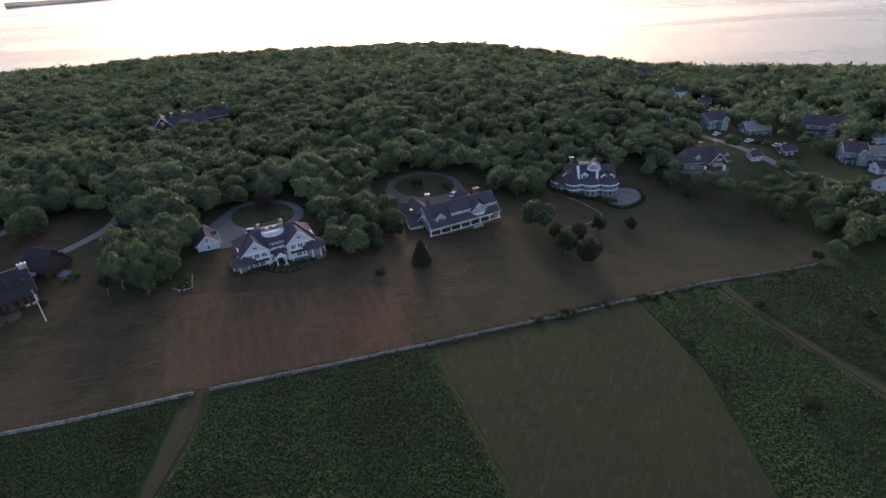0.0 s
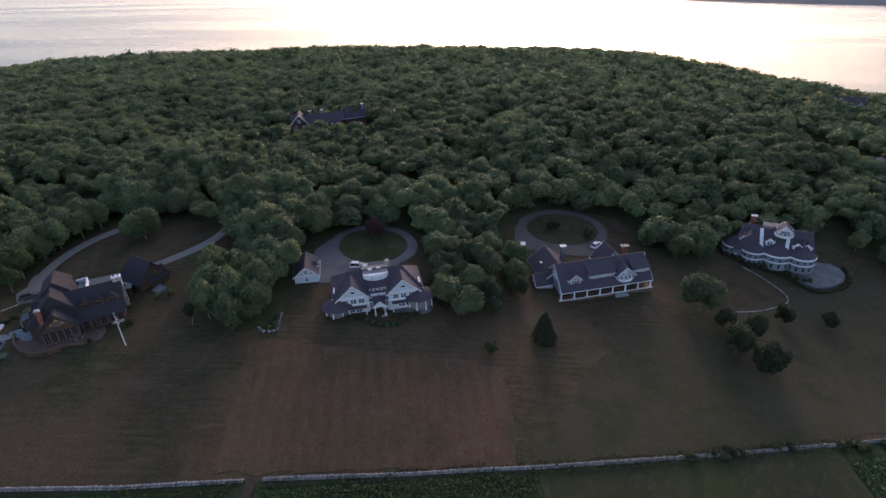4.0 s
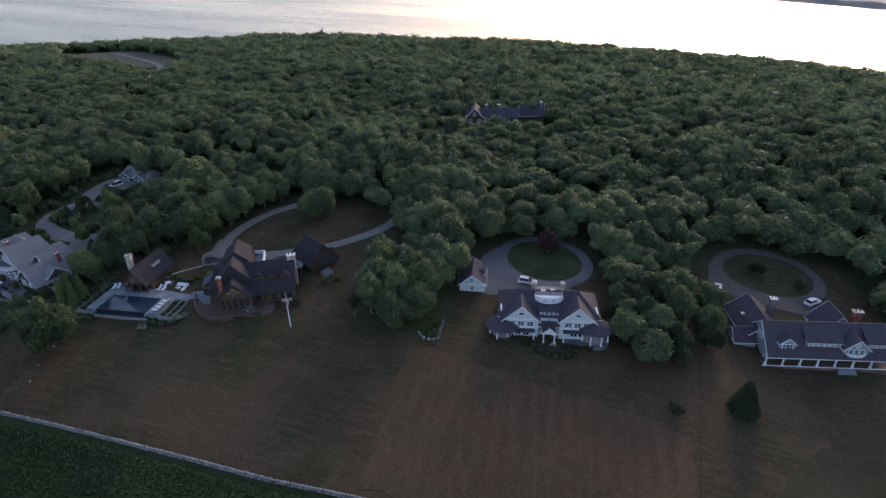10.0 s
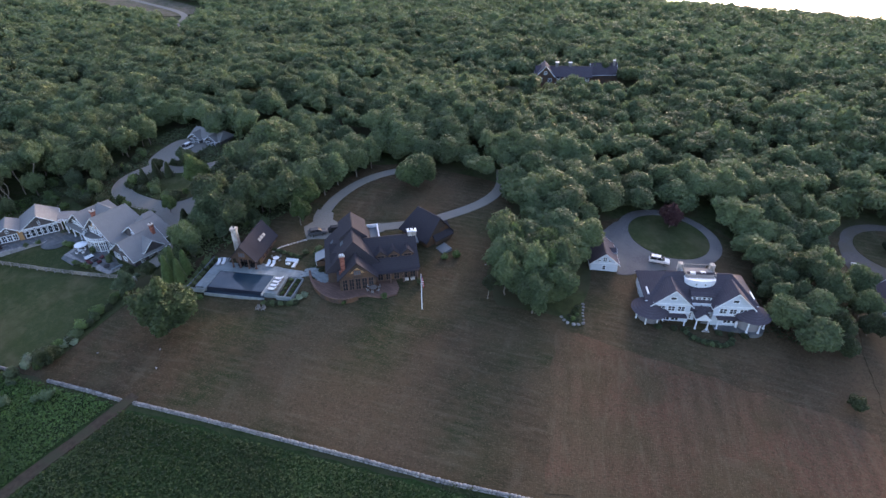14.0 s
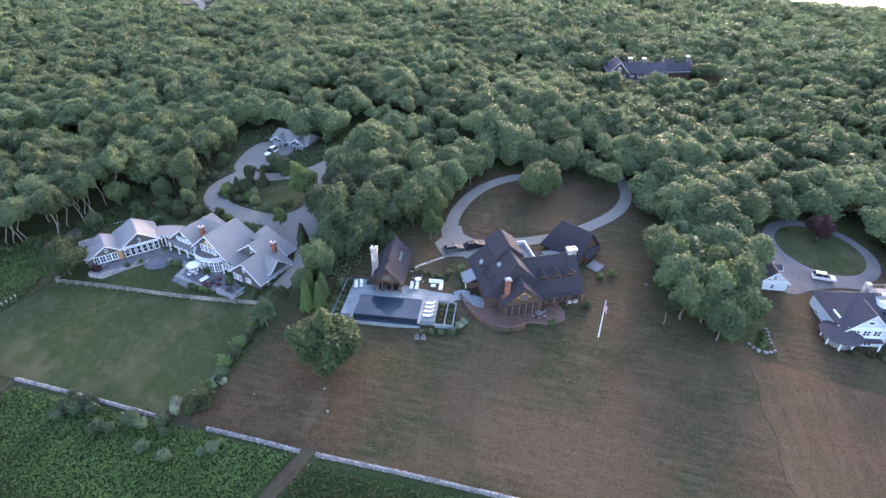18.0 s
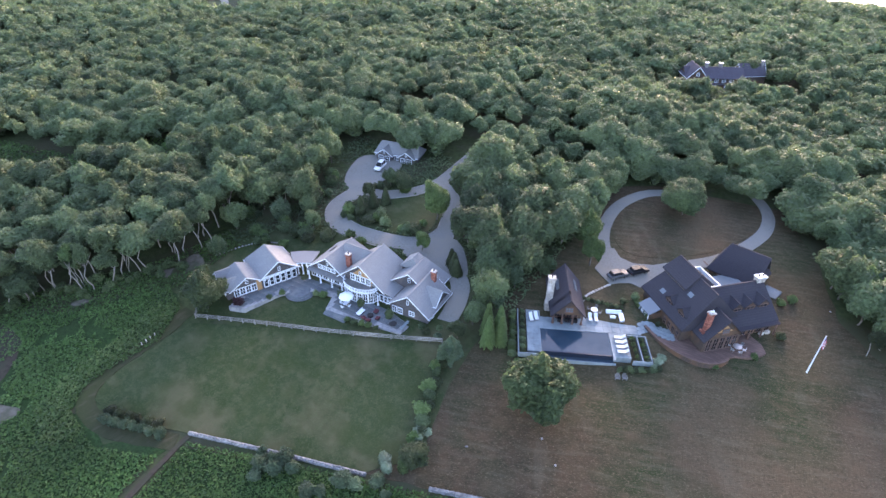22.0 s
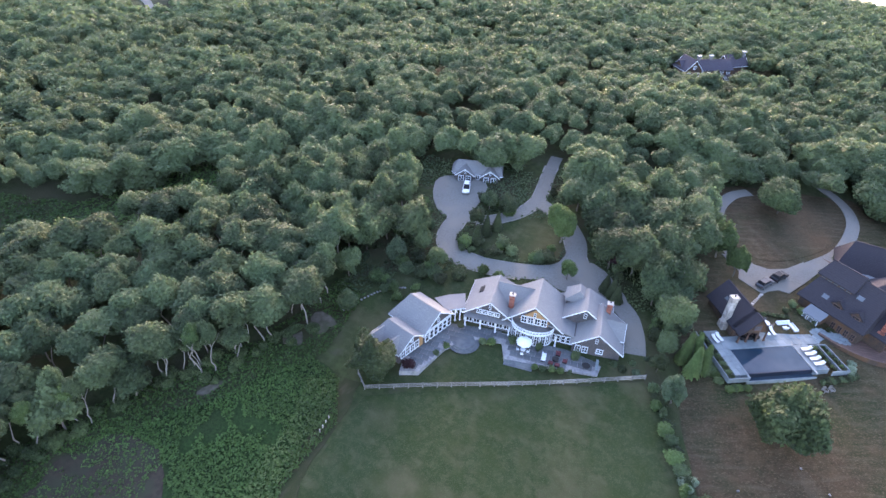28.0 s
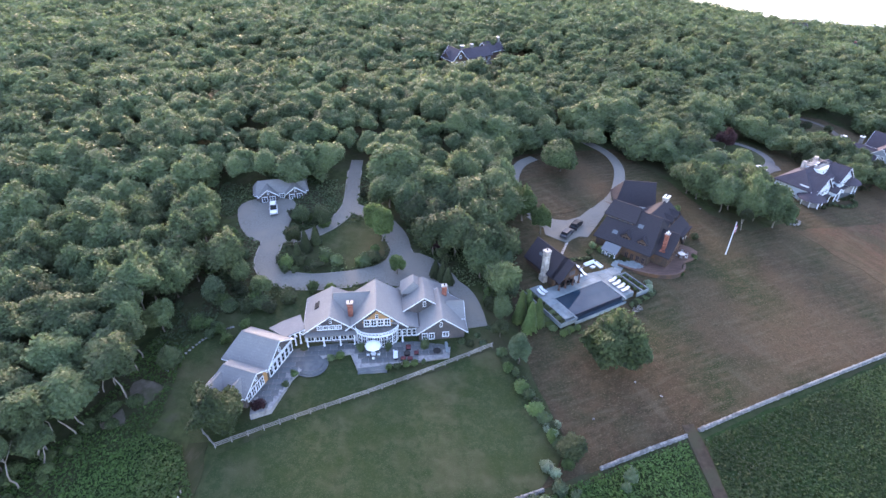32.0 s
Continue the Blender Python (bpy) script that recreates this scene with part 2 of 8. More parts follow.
for key_, way_ in (("dry_lawn", -18), ("red_field", -114)):
    flecked(M[key_], (0.094, 0.07, 0.044), 1.1, 0.5, 0.72, 0.5, (0.6, 1.5, 1), way_)
    flecked(M[key_], (0.03, 0.04, 0.018), 0.09, 0.5, 0.66, 0.65)
    flecked(M[key_], (0.098, 0.066, 0.042), 0.045, 0.5, 0.62, 0.6)
    flecked(M[key_], (0.125, 0.095, 0.06), 4.0, 0.52, 0.7, 0.75, (0.7, 1.3, 1), way_)
    flecked(M[key_], (0.03, 0.03, 0.017), 2.2, 0.5, 0.68, 0.5)
    flecked(M[key_], (0.085, 0.058, 0.035), 0.3, 0.5, 0.7, 0.5)
    flecked(M[key_], (0.118, 0.096, 0.066), 0.55, 0.54, 0.7, 0.3, (0.3, 1.8, 1), way_)
    flecked(M[key_], (0.12, 0.1, 0.07), 0.16, 0.6, 0.7, 0.22, (1.6, 0.5, 1), way_)
flecked(M["green_lawn"], (0.088, 0.08, 0.046), 0.1, 0.5, 0.68, 0.7)
flecked(M["green_lawn"], (0.06, 0.068, 0.034), 0.9, 0.5, 0.68, 0.6)
flecked(M["green_lawn"], (0.098, 0.088, 0.052), 0.32, 0.53, 0.68, 0.4, (0.9, 1.2, 1), 30)
flecked(M["green_lawn"], (0.075, 0.078, 0.042), 5.0, 0.53, 0.66, 0.6)
flecked(M["green_lawn"], (0.03, 0.045, 0.016), 0.25, 0.48, 0.66, 0.6)
flecked(M["green_lawn"], (0.055, 0.072, 0.032), 3.0, 0.54, 0.7, 0.5)
flecked(M["meadow"], (0.035, 0.04, 0.02), 0.1, 0.5, 0.66, 0.7)
flecked(M["meadow"], (0.085, 0.07, 0.045), 1.5, 0.56, 0.7, 0.6)
flecked(M["fallow"], (0.075, 0.062, 0.042), 0.9, 0.54, 0.7, 0.6, (0.4, 1.4, 1), -70)
flecked(M["crop"], (0.018, 0.03, 0.012), 2.5, 0.5, 0.65, 0.8)
flecked(M["woods_floor"], (0.07, 0.065, 0.045), 0.3, 0.58, 0.7, 0.6)
flecked(M["gravel"], (0.19, 0.185, 0.175), 0.5, 0.5, 0.68, 0.6)
for key_ in ("woods_floor", "dry_lawn", "red_field", "green_lawn", "meadow", "crop", "fallow", "earth", "sand", "gravel", "gravel_dull", "asphalt"):
    M[key_].node_tree.nodes["Principled BSDF"].inputs["Specular IOR Level"].default_value = 0.05
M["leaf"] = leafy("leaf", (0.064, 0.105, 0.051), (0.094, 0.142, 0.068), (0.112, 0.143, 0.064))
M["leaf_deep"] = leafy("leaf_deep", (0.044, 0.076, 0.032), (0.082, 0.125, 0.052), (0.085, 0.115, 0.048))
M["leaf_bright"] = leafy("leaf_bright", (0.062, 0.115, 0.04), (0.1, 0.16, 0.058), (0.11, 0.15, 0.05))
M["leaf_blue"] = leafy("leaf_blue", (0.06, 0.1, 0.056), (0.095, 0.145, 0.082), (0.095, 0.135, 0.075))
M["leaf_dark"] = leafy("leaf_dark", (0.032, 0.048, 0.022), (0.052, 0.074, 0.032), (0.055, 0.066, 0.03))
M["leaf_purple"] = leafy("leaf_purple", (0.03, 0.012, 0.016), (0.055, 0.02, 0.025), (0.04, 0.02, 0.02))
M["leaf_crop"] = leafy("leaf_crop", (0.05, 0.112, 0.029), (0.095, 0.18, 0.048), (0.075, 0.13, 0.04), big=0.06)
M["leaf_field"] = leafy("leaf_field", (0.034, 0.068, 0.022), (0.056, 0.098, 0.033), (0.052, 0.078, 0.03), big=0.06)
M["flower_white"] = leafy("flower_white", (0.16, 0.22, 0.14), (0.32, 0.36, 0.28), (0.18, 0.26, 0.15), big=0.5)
M["bark"] = mat("bark", (0.16, 0.14, 0.115), (0.1, 0.085, 0.07), 3, c=(0.2, 0.18, 0.16), bump=0.8, stretch=(1, 1, 0.3))
M["bark_pale"] = mat("bark_pale", (0.29, 0.265, 0.235), (0.18, 0.16, 0.14), 3, c=(0.22, 0.2, 0.175), bump=0.6, stretch=(1, 1, 0.3))


# ---- shape helpers ----
def thing(name, label, category, at=(0, 0, 0), turn=0, group="", kind=""):
    ob = new(name)
    ob.empty_display_size = 0.2
    ob.matrix_world = pose(*at, 0, 0, turn)
    return tagged(ob, label, category, group, kind)


def part(name, bm, material, parent=None, label=""):
    me = bpy.data.meshes.new(name)
    if isinstance(bm, bmesh.types.BMesh):
        bm.normal_update()
        bm.to_mesh(me)
        bm.free()
    else:
        me.from_pydata(bm[0], [], bm[1])
    me.materials.append(M[material] if isinstance(material, str) else material)
    ob = new(name, me)
    ob.parent = parent
    if label:
        ob["label"] = label
    return ob


def again(name, like, parent, at, turn=0, label=""):
    """Another part on the same mesh."""
    ob = new(name, like.data)
    ob.parent = parent
    ob.matrix_local = pose(*at, 0, 0, turn)
    if label:
        ob["label"] = label
    return ob


def box(bm, x0, x1, y0, y1, z0, z1, turn=0.0, bevel=0.0):
    """A block between two corners, turned about z at its middle."""
    m = pose((x0 + x1) / 2, (y0 + y1) / 2, (z0 + z1) / 2, 0, 0, turn) @ Matrix.Diagonal((x1 - x0, y1 - y0, z1 - z0, 1))
    g = bmesh.ops.create_cube(bm, size=1, matrix=m)
    if bevel:
        es = list({e for v in g["verts"] for e in v.link_edges})
        bmesh.ops.bevel(bm, geom=es, offset=bevel, segments=1, affect="EDGES")
    return bm


def bar(bm, p, q, r, sides=6, r2=None):
    """A round bar from p to q, tapering from r to r2."""
    p, q = Vector(p), Vector(q)
    d = q - p
    m = Matrix.Translation((p + q) / 2) @ d.to_track_quat("Z", "Y").to_matrix().to_4x4()
    bmesh.ops.create_cone(bm, cap_ends=True, segments=sides, radius1=r, radius2=r if r2 is None else r2, depth=d.length, matrix=m)
    return bm


def solid(bm, pts, thick):
    """A slab from a flat outline of points, thickened downwards (to -z)."""
    vs = [bm.verts.new(p) for p in pts]
    f = bm.faces.new(vs)
    low = [bm.verts.new((p[0], p[1], p[2] - thick)) for p in pts]
    n = len(pts)
    for i in range(n):
        bm.faces.new((vs[i], low[i], low[(i + 1) % n], vs[(i + 1) % n]))
    bm.faces.new(low[::-1])
    return bm


def prism(bm, outline, axis, a, b):
    """Extrudes an outline of (u, z) along 'x' or 'y' from a to b."""
    def at(u, z, s):
        return (s, u, z) if axis == "x" else (u, s, z)
    lo = [bm.verts.new(at(u, z, a)) for u, z in outline]
    hi = [bm.verts.new(at(u, z, b)) for u, z in outline]
    n = len(outline)
    for i in range(n):
        bm.faces.new((lo[i], lo[(i + 1) % n], hi[(i + 1) % n], hi[i]))
    bm.faces.new(lo[::-1])
    bm.faces.new(hi)
    bmesh.ops.recalc_face_normals(bm, faces=bm.faces)
    return bm


# ---- the lie of the land ----
def smooth(a, b, x):
    t = np.clip((x - a) / (b - a), 0, 1)
    return t * t * (3 - 2 * t)


def land(x, y):
    x, y = np.asarray(x, float), np.asarray(y, float)
    u, v = np.clip(x, -330, 170) / 100, np.clip(y, -60, 330) / 100
    near = -5.561 - 10.768 * u + 12.164 * v - 3.651 * u * u - 2.376 * u * v - 4.095 * v * v
    far = 12.1 - 22 * smooth(-60, 180, x) - 6.4 * smooth(196, 449, -x)
    w = np.maximum(np.maximum(smooth(175, 270, y), smooth(240, 330, -x)), smooth(80, 160, x))
    z = near * (1 - w) + far * w
    z = z - 1.25 * np.exp(-((x + 184) / 26) ** 2 - ((y - 80) / 13) ** 2) - 0.9 * np.exp(-((x + 139) / 13) ** 2 - ((y - 87) / 8) ** 2)
    z = z + 1.2 * np.exp(-((x - 5) / 8) ** 2 - ((y - 170) / 6) ** 2) - 1.2 * np.exp(-((x + 13) / 9) ** 2 - ((y - 158) / 7) ** 2)
    z = z - 40 * smooth(0, 300, 0.7 * (y - 444) - 0.7 * (x + 620) + 145)
    return z - 50 * smooth(0, 216, y - 444 + 0.26 * np.maximum(0, x)) - 50 * smooth(690, 830, -x)


def ground_z(x, y):
    return float(land(x, y))


def inside(poly, x, y):
    x, y = np.asarray(x, float), np.asarray(y, float)
    hit = np.zeros(np.broadcast(x, y).shape, bool)
    for (x0, y0), (x1, y1) in zip(poly, poly[1:] + poly[:1]):
        c = ((y0 > y) != (y1 > y)) & (x < (x1 - x0) * (y - y0) / ((y1 - y0) or 1e-9) + x0)
        hit ^= c
    return hit


def rounded(poly, times=2):
    for _ in range(times):
        poly = [q for a, b in zip(poly, poly[1:] + poly[:1]) for q in ((a[0] * 0.75 + b[0] * 0.25, a[1] * 0.75 + b[1] * 0.25), (a[0] * 0.25 + b[0] * 0.75, a[1] * 0.25 + b[1] * 0.75))]
    return poly


def curve(pts, times=2):
    for _ in range(times):
        mid = [q for a, b in zip(pts, pts[1:]) for q in ((a[0] * 0.75 + b[0] * 0.25, a[1] * 0.75 + b[1] * 0.25), (a[0] * 0.25 + b[0] * 0.75, a[1] * 0.25 + b[1] * 0.75))]
        pts = [pts[0]] + mid + [pts[-1]]
    return pts


STEP = 4.0
PAVED = []


def draped(name, poly, material, lift, label="", category="", kind="structure", fray=0.0, holes=()):
    """A sheet with the outline poly that lies on the land, with a small thickness at its edge."""
    if fray:
        out = []
        for a, b in zip(poly, poly[1:] + poly[:1]):
            n = max(1, int(math.dist(a, b) / 2.0))
            for i in range(n):
                x, y = a[0] + (b[0] - a[0]) * i / n, a[1] + (b[1] - a[1]) * i / n
                out.append((x + fray * noise.noise((x * 0.3, y * 0.3, 1)), y + fray * noise.noise((x * 0.3, y * 0.3, 7))))
        poly = out
    if name in ("driveway", "road", "path", "terrace", "bare_patch"):
        PAVED.append(poly)
    bm = bmesh.new()
    es = []
    for ring in (poly, *holes):
        vs = [bm.verts.new((x, y, 0)) for x, y in ring]
        es += [bm.edges.new((vs[i], vs[(i + 1) % len(vs)])) for i in range(len(vs))]
    bmesh.ops.triangle_fill(bm, use_beauty=True, use_dissolve=False, edges=es)
    xs, ys = [p[0] for p in poly], [p[1] for p in poly]
    for lo, hi, no in ((min(xs), max(xs), (1, 0, 0)), (min(ys), max(ys), (0, 1, 0))):
        for k in range(math.ceil(lo / STEP), math.floor(hi / STEP) + 1):
            bmesh.ops.bisect_plane(bm, geom=bm.verts[:] + bm.edges[:] + bm.faces[:], plane_co=Vector(no) * k * STEP, plane_no=no)
    zs = land([v.co.x for v in bm.verts], [v.co.y for v in bm.verts])
    for v, z in zip(bm.verts, zs):
        v.co.z = z + lift
    bmesh.ops.recalc_face_normals(bm, faces=bm.faces)
    if sum(f.normal.z for f in bm.faces) < 0:
        bmesh.ops.reverse_faces(bm, faces=bm.faces)
    edge = [e for e in bm.edges if e.is_boundary]
    g = bmesh.ops.extrude_edge_only(bm, edges=edge)
    for v in g["geom"]:
        if isinstance(v, bmesh.types.BMVert):
            v.co.z -= lift + 0.15
    ob = part(name, bm, material)
    return tagged(ob, label, category, kind=kind)


def strip(pts, width):
    """The outline of a road of that width along pts; width may be a list."""
    n = len(pts)
    ws = width if isinstance(width, list) else [width] * n
    left, right = [], []
    for i, (x, y) in enumerate(pts):
        a, b = pts[max(0, i - 1)], pts[min(n - 1, i + 1)]
        dx, dy = b[0] - a[0], b[1] - a[1]
        d = math.hypot(dx, dy) or 1
        left.append((x - dy / d * ws[i] / 2, y + dx / d * ws[i] / 2))
        right.append((x + dy / d * ws[i] / 2, y - dx / d * ws[i] / 2))
    return left + right[::-1]


def grid_mesh(x0, x1, y0, y1, step):
    xs, ys = np.arange(x0, x1 + 0.1, step), np.arange(y0, y1 + 0.1, step)
    gx, gy = np.meshgrid(xs, ys)
    return gx, gy


def fast_mesh(name, verts, tris, material, smooth_shade=False):
    me = bpy.data.meshes.new(name)
    n, t = len(verts), len(tris)
    me.vertices.add(n)
    me.vertices.foreach_set("co", np.ascontiguousarray(verts, np.float32).ravel())
    me.loops.add(t * 3)
    me.loops.foreach_set("vertex_index", np.ascontiguousarray(tris, np.int32).ravel())
    me.polygons.add(t)
    me.polygons.foreach_set("loop_start", np.arange(0, t * 3, 3, dtype=np.int32))
    me.polygons.foreach_set("loop_total", np.full(t, 3, np.int32))
    if smooth_shade:
        me.polygons.foreach_set("use_smooth", np.ones(t, bool))
    me.update(calc_edges=True)
    me.materials.append(M[material] if isinstance(material, str) else material)
    return me


gx, gy = grid_mesh(-900, 560, -200, 760, STEP)
gz = land(gx, gy)
rough = np.array([noise.noise((x * 0.05, y * 0.05, 0)) for x, y in zip(gx.ravel(), gy.ravel())]).reshape(gx.shape)
gz = gz + rough * 0.9 * smooth(215, 260, gy) * (1 - smooth(40, 80, gx)) * smooth(-380, -340, gx)
h, w = gx.shape
idx = np.arange(h * w).reshape(h, w)
q = np.stack([idx[:-1, :-1], idx[:-1, 1:], idx[1:, 1:], idx[1:, :-1]], -1).reshape(-1, 4)
tris = np.concatenate([q[:, [0, 1, 2]], q[:, [0, 2, 3]]])
ground = new("ground", fast_mesh("ground", np.stack([gx, gy, gz], -1).reshape(-1, 3), tris, "woods_floor", True))
tagged(ground, "dark leafy woodland floor with bare patches", "ground", kind="structure")

# ---- water and far shore ----
M["sea"] = mat("sea", (0.03, 0.045, 0.055), (0.025, 0.04, 0.05), 0.02, rough=0.3, spec=0.5, c=(0.035, 0.05, 0.06), big=0.004, bump=0.22, bump_scale=0.5, stretch=(1, 2.2, 1))
sn, sl = M["sea"].node_tree.nodes, M["sea"].node_tree.links
st, sm, sr = sn.new("ShaderNodeTexNoise"), sn.new("ShaderNodeMapping"), sn.new("ShaderNodeMapRange")
sm.inputs["Scale"].default_value = (0.0012, 0.009, 1)
sm.inputs["Rotation"].default_value = (0, 0, radians(12))
sl.new(sn.new("ShaderNodeTexCoord").outputs["Object"], sm.inputs["Vector"])
sl.new(sm.outputs[0], st.inputs["Vector"])
st.inputs["Scale"].default_value, st.inputs["Detail"].default_value = 1.0, 5
sr.inputs[1].default_value, sr.inputs[2].default_value, sr.inputs[3].default_value, sr.inputs[4].default_value = 0.35, 0.68, 0.3, 0.2
sl.new(st.outputs[0], sr.inputs[0])
sl.new(sr.outputs[0], sn["Principled BSDF"].inputs["Roughness"])
SEA = -30.0
bm = bmesh.new()
bmesh.ops.create_circle(bm, cap_ends=True, segments=96, radius=4700, matrix=Matrix.Translation((0, 0, SEA)))
tagged(part("water", bm, "sea"), "calm pale bay catching the low sun", "sea", kind="structure")
# Distance haze is put into the far shore's pale grey base colour.
M["hazed_far_land"] = mat("hazed_far_land", (0.16, 0.165, 0.165), (0.2, 0.2, 0.195), 0.02, c=(0.22, 0.21, 0.2), big=0.008, bump=0)


def far_shore(points, depth, height):
    pts = curve(points, 3)
    n = len(pts)
    vs, fs = [], []
    for i, (x, y) in enumerate(pts):
        d = math.hypot(x, y)
        ux, uy = x / d, y / d
        hh = height * (0.55 + 0.6 * noise.noise((i * 0.37, 3, 0)) + 0.3 * noise.noise((i * 1.7, 5, 0)))
        vs += [(x, y, SEA - 1), (x + ux * depth * 0.1, y + uy * depth * 0.1, SEA + hh), (x + ux * depth, y + uy * depth, SEA + hh * 0.8), (x + ux * depth * 1.1, y + uy * depth * 1.1, SEA - 1)]
    for i in range(n - 1):
        for k in range(3):
            fs.append((4 * i + k, 4 * i + 4 + k, 4 * i + 5 + k, 4 * i + 1 + k))
    return tagged(part("backdrop", (vs, fs), "hazed_far_land"), "low wooded far shore across the bay, paled in colour for haze", "far shore", kind="structure")


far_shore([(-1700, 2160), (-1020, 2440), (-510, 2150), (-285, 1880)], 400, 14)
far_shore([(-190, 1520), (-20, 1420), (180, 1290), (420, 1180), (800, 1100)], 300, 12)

# ---- fields, lawns, drives ----
WALL = [(-160.5, 51.0), (-150, 54.4), (-133, 59.5), (-107, 68.1), (-79, 77.4), (-58, 85.8), (-35.5, 94.7), (-11.5, 105.2), (20.8, 121.0), (45, 134.0), (69, 148.0), (90, 158.5), (109.4, 165.5), (129, 167.5), (170, 171)]
draped("lawn", [(-161, 51.5)] + WALL[1:13] + [(118, 185), (112, 215), (70, 226), (45, 222), (24, 203), (22, 196), (17, 190), (11, 190), (3, 201), (-4, 212), (-22, 213), (-37, 196), (-38, 165), (-46, 150), (-52, 172), (-74, 178), (-86, 160), (-84, 148), (-80, 138), (-76, 122), (-92, 116), (-99, 124), (-103, 142), (-112, 162), (-142, 156), (-153, 148), (-153, 122), (-157, 100), (-158, 78), (-156, 62)], "dry_lawn", 0.05, "dry brown mown grass with faint mowing stripes", "lawn", fray=0.5)
draped("field", [(-79, 117), (-52, 122), (-24, 128), (-16, 104), (-34, 96.5), (-58, 87.2), (-66, 84.5)], "red_field", 0.10, "reddish dry field with faint planting rows", "field", fray=1.2)
draped("meadow", [(-14, 105), (21, 122), (69, 149), (108, 166.5), (116, 186), (110, 205), (72, 218), (44, 190), (18, 165), (0, 150), (-8, 128)], "meadow", 0.10, "short olive green meadow grass", "meadow", fray=1.5)
draped("lawn", [(-209.5, 61), (-212.5, 44), (-210.5, 40.5), (-204, 40.0), (-190.3, 43.6), (-161, 51.5), (-154.5, 58), (-158, 74), (-163.8, 79.2), (-186.2, 70.6)], "green_lawn", 0.12, "green lawn with worn straw-coloured patches", "lawn", fray=0.6)
draped("verge", strip(curve([(-212.6, 63.5), (-212.2, 57), (-214.2, 47), (-213.4, 40.6), (-208.5, 37.6), (-200, 38.2), (-190.6, 41.6)]), 3.0), "fallow", 0.10, "mown olive grass verge round the lawn", "verge", fray=0.5)
draped("lawn", [(-214, 64), (-209.8, 62.6), (-186.2, 71), (-163.6, 79.8), (-163, 97), (-172, 102), (-182, 98), (-205, 97), (-219, 90), (-221, 76)], "green_lawn", 0.07, "green garden grass round the grey shingle house", "lawn", fray=0.4)
draped("crop_field", [(-330, -190), (-254, 14), (-245, 44), (-232, 55), (-222, 66), (-215, 63), (-211, 55), (-214.5, 42), (-212, 37.5), (-202, 36), (-191, 40), (-192, 30), (-195, -190)], "crop", 0.06, "leafy green crop beside the woods", "crop field", fray=1.5)
draped("crop_field", [(-189.6, -190), (-187.5, 30), (-188.8, 41.5), (-160.5, 49.8), (-134.8, 57.6), (-136, 40), (-140, -190)], "crop", 0.06, "dense leafy green crop below the stone wall", "crop field", fray=0.5)
draped("crop_field", [(-137.5, -190), (-133.2, 40), (-132.0, 58.4), (-107, 66.9), (-79, 76.2), (-61, 83.2), (-59.5, 62), (-62, 20), (-75, -190)], "crop", 0.06, "dense leafy green crop below the stone wall", "crop field", fray=0.5)
draped("crop_field", [(-71, -190), (-58.8, 20), (-56.8, 62), (-55.5, 76), (-57.2, 84.8), (-35.5, 93.6), (-12.5, 103.8), (-9.5, 97.5), (4, 66), (20, 0), (30, -190)], "crop", 0.06, "dense leafy green crop below the stone wall", "crop field", fray=0.5)
draped("crop_field", [(52, -190), (52.5, 71), (50.5, 107), (43, 128.5), (67, 145), (74.5, 131), (91, 104), (160, -20), (220, -190)], "crop", 0.06, "green crop with dark bushes in it", "crop field", fray=0.8)
draped("crop_field", [(78, 132.5), (72, 147.5), (110, 163.5), (170, 168), (300, 160), (400, -190), (226, -190), (165, -18), (94.5, 106)], "crop", 0.06, "green crop beyond the dirt track", "crop field", fray=0.8)
draped("fallow_field", [(-10.5, 103.8), (20.8, 119.8), (41.5, 129), (49.8, 107.5), (51.8, 71), (51, -190), (31, -190), (21, 0), (4.8, 66.3), (-8.7, 97.5)], "fallow", 0.09, "dull brown-green fallow plot", "field", fray=0.8)
for pts, wd in (([(-58.6, 86.5), (-56.6, 76), (-58, 62), (-60, 20), (-73, -190)], 1.7), ([(68.3, 148.5), (76.4, 131.8), (93, 105), (163, -20), (223, -190)], 2.4),
                ([(-133.8, 61), (-133.6, 56), (-134.6, 40), (-139, -190)], 2.2), ([(-189.6, 44), (-189.9, 39), (-189.6, 33), (-192, -190)], 0.9)):
    draped("path", strip(curve(pts), wd), "earth", 0.16, "bare earth farm track between the crops", "path", fray=0.3)
draped("path", strip(curve([(-29, 163), (-26.5, 150), (-22.6, 134.4), (-18.6, 115), (-15.6, 104.6)]), 1.5), "dry_lawn", 0.14, "worn dry track down the field's edge", "path", fray=0.7)
for pts in ([(-222, 33.5), (-220.5, 30), (-226, 26.5), (-228.5, 30)], [(-238, 54), (-234.5, 57), (-233.5, 55), (-237, 52.5)], [(-230, 70), (-226.5, 71.5), (-226, 68.5), (-229, 67.5)], [(-226, 75), (-222, 77), (-222, 72), (-225, 71)]):
    draped("bare_patch", rounded(pts), "sand", 0.14, "bare sandy patch in the crop", "ground", fray=2.2)

draped("bare_patch", rounded([(-254, 26), (-249, 42), (-241, 44), (-233, 39), (-227, 31), (-231, 20), (-246, 17)]), "earth", 0.12, "dark bare soil at the edge of the crop", "ground", fray=2.5)
draped("driveway", rounded([(-217.5, 121), (-219.5, 132.5), (-205, 132.8), (-204.8, 124.5), (-206, 117), (-212, 113)], 2), "gravel", 0.16, "pale gravel forecourt in front of the cottage", "driveway")
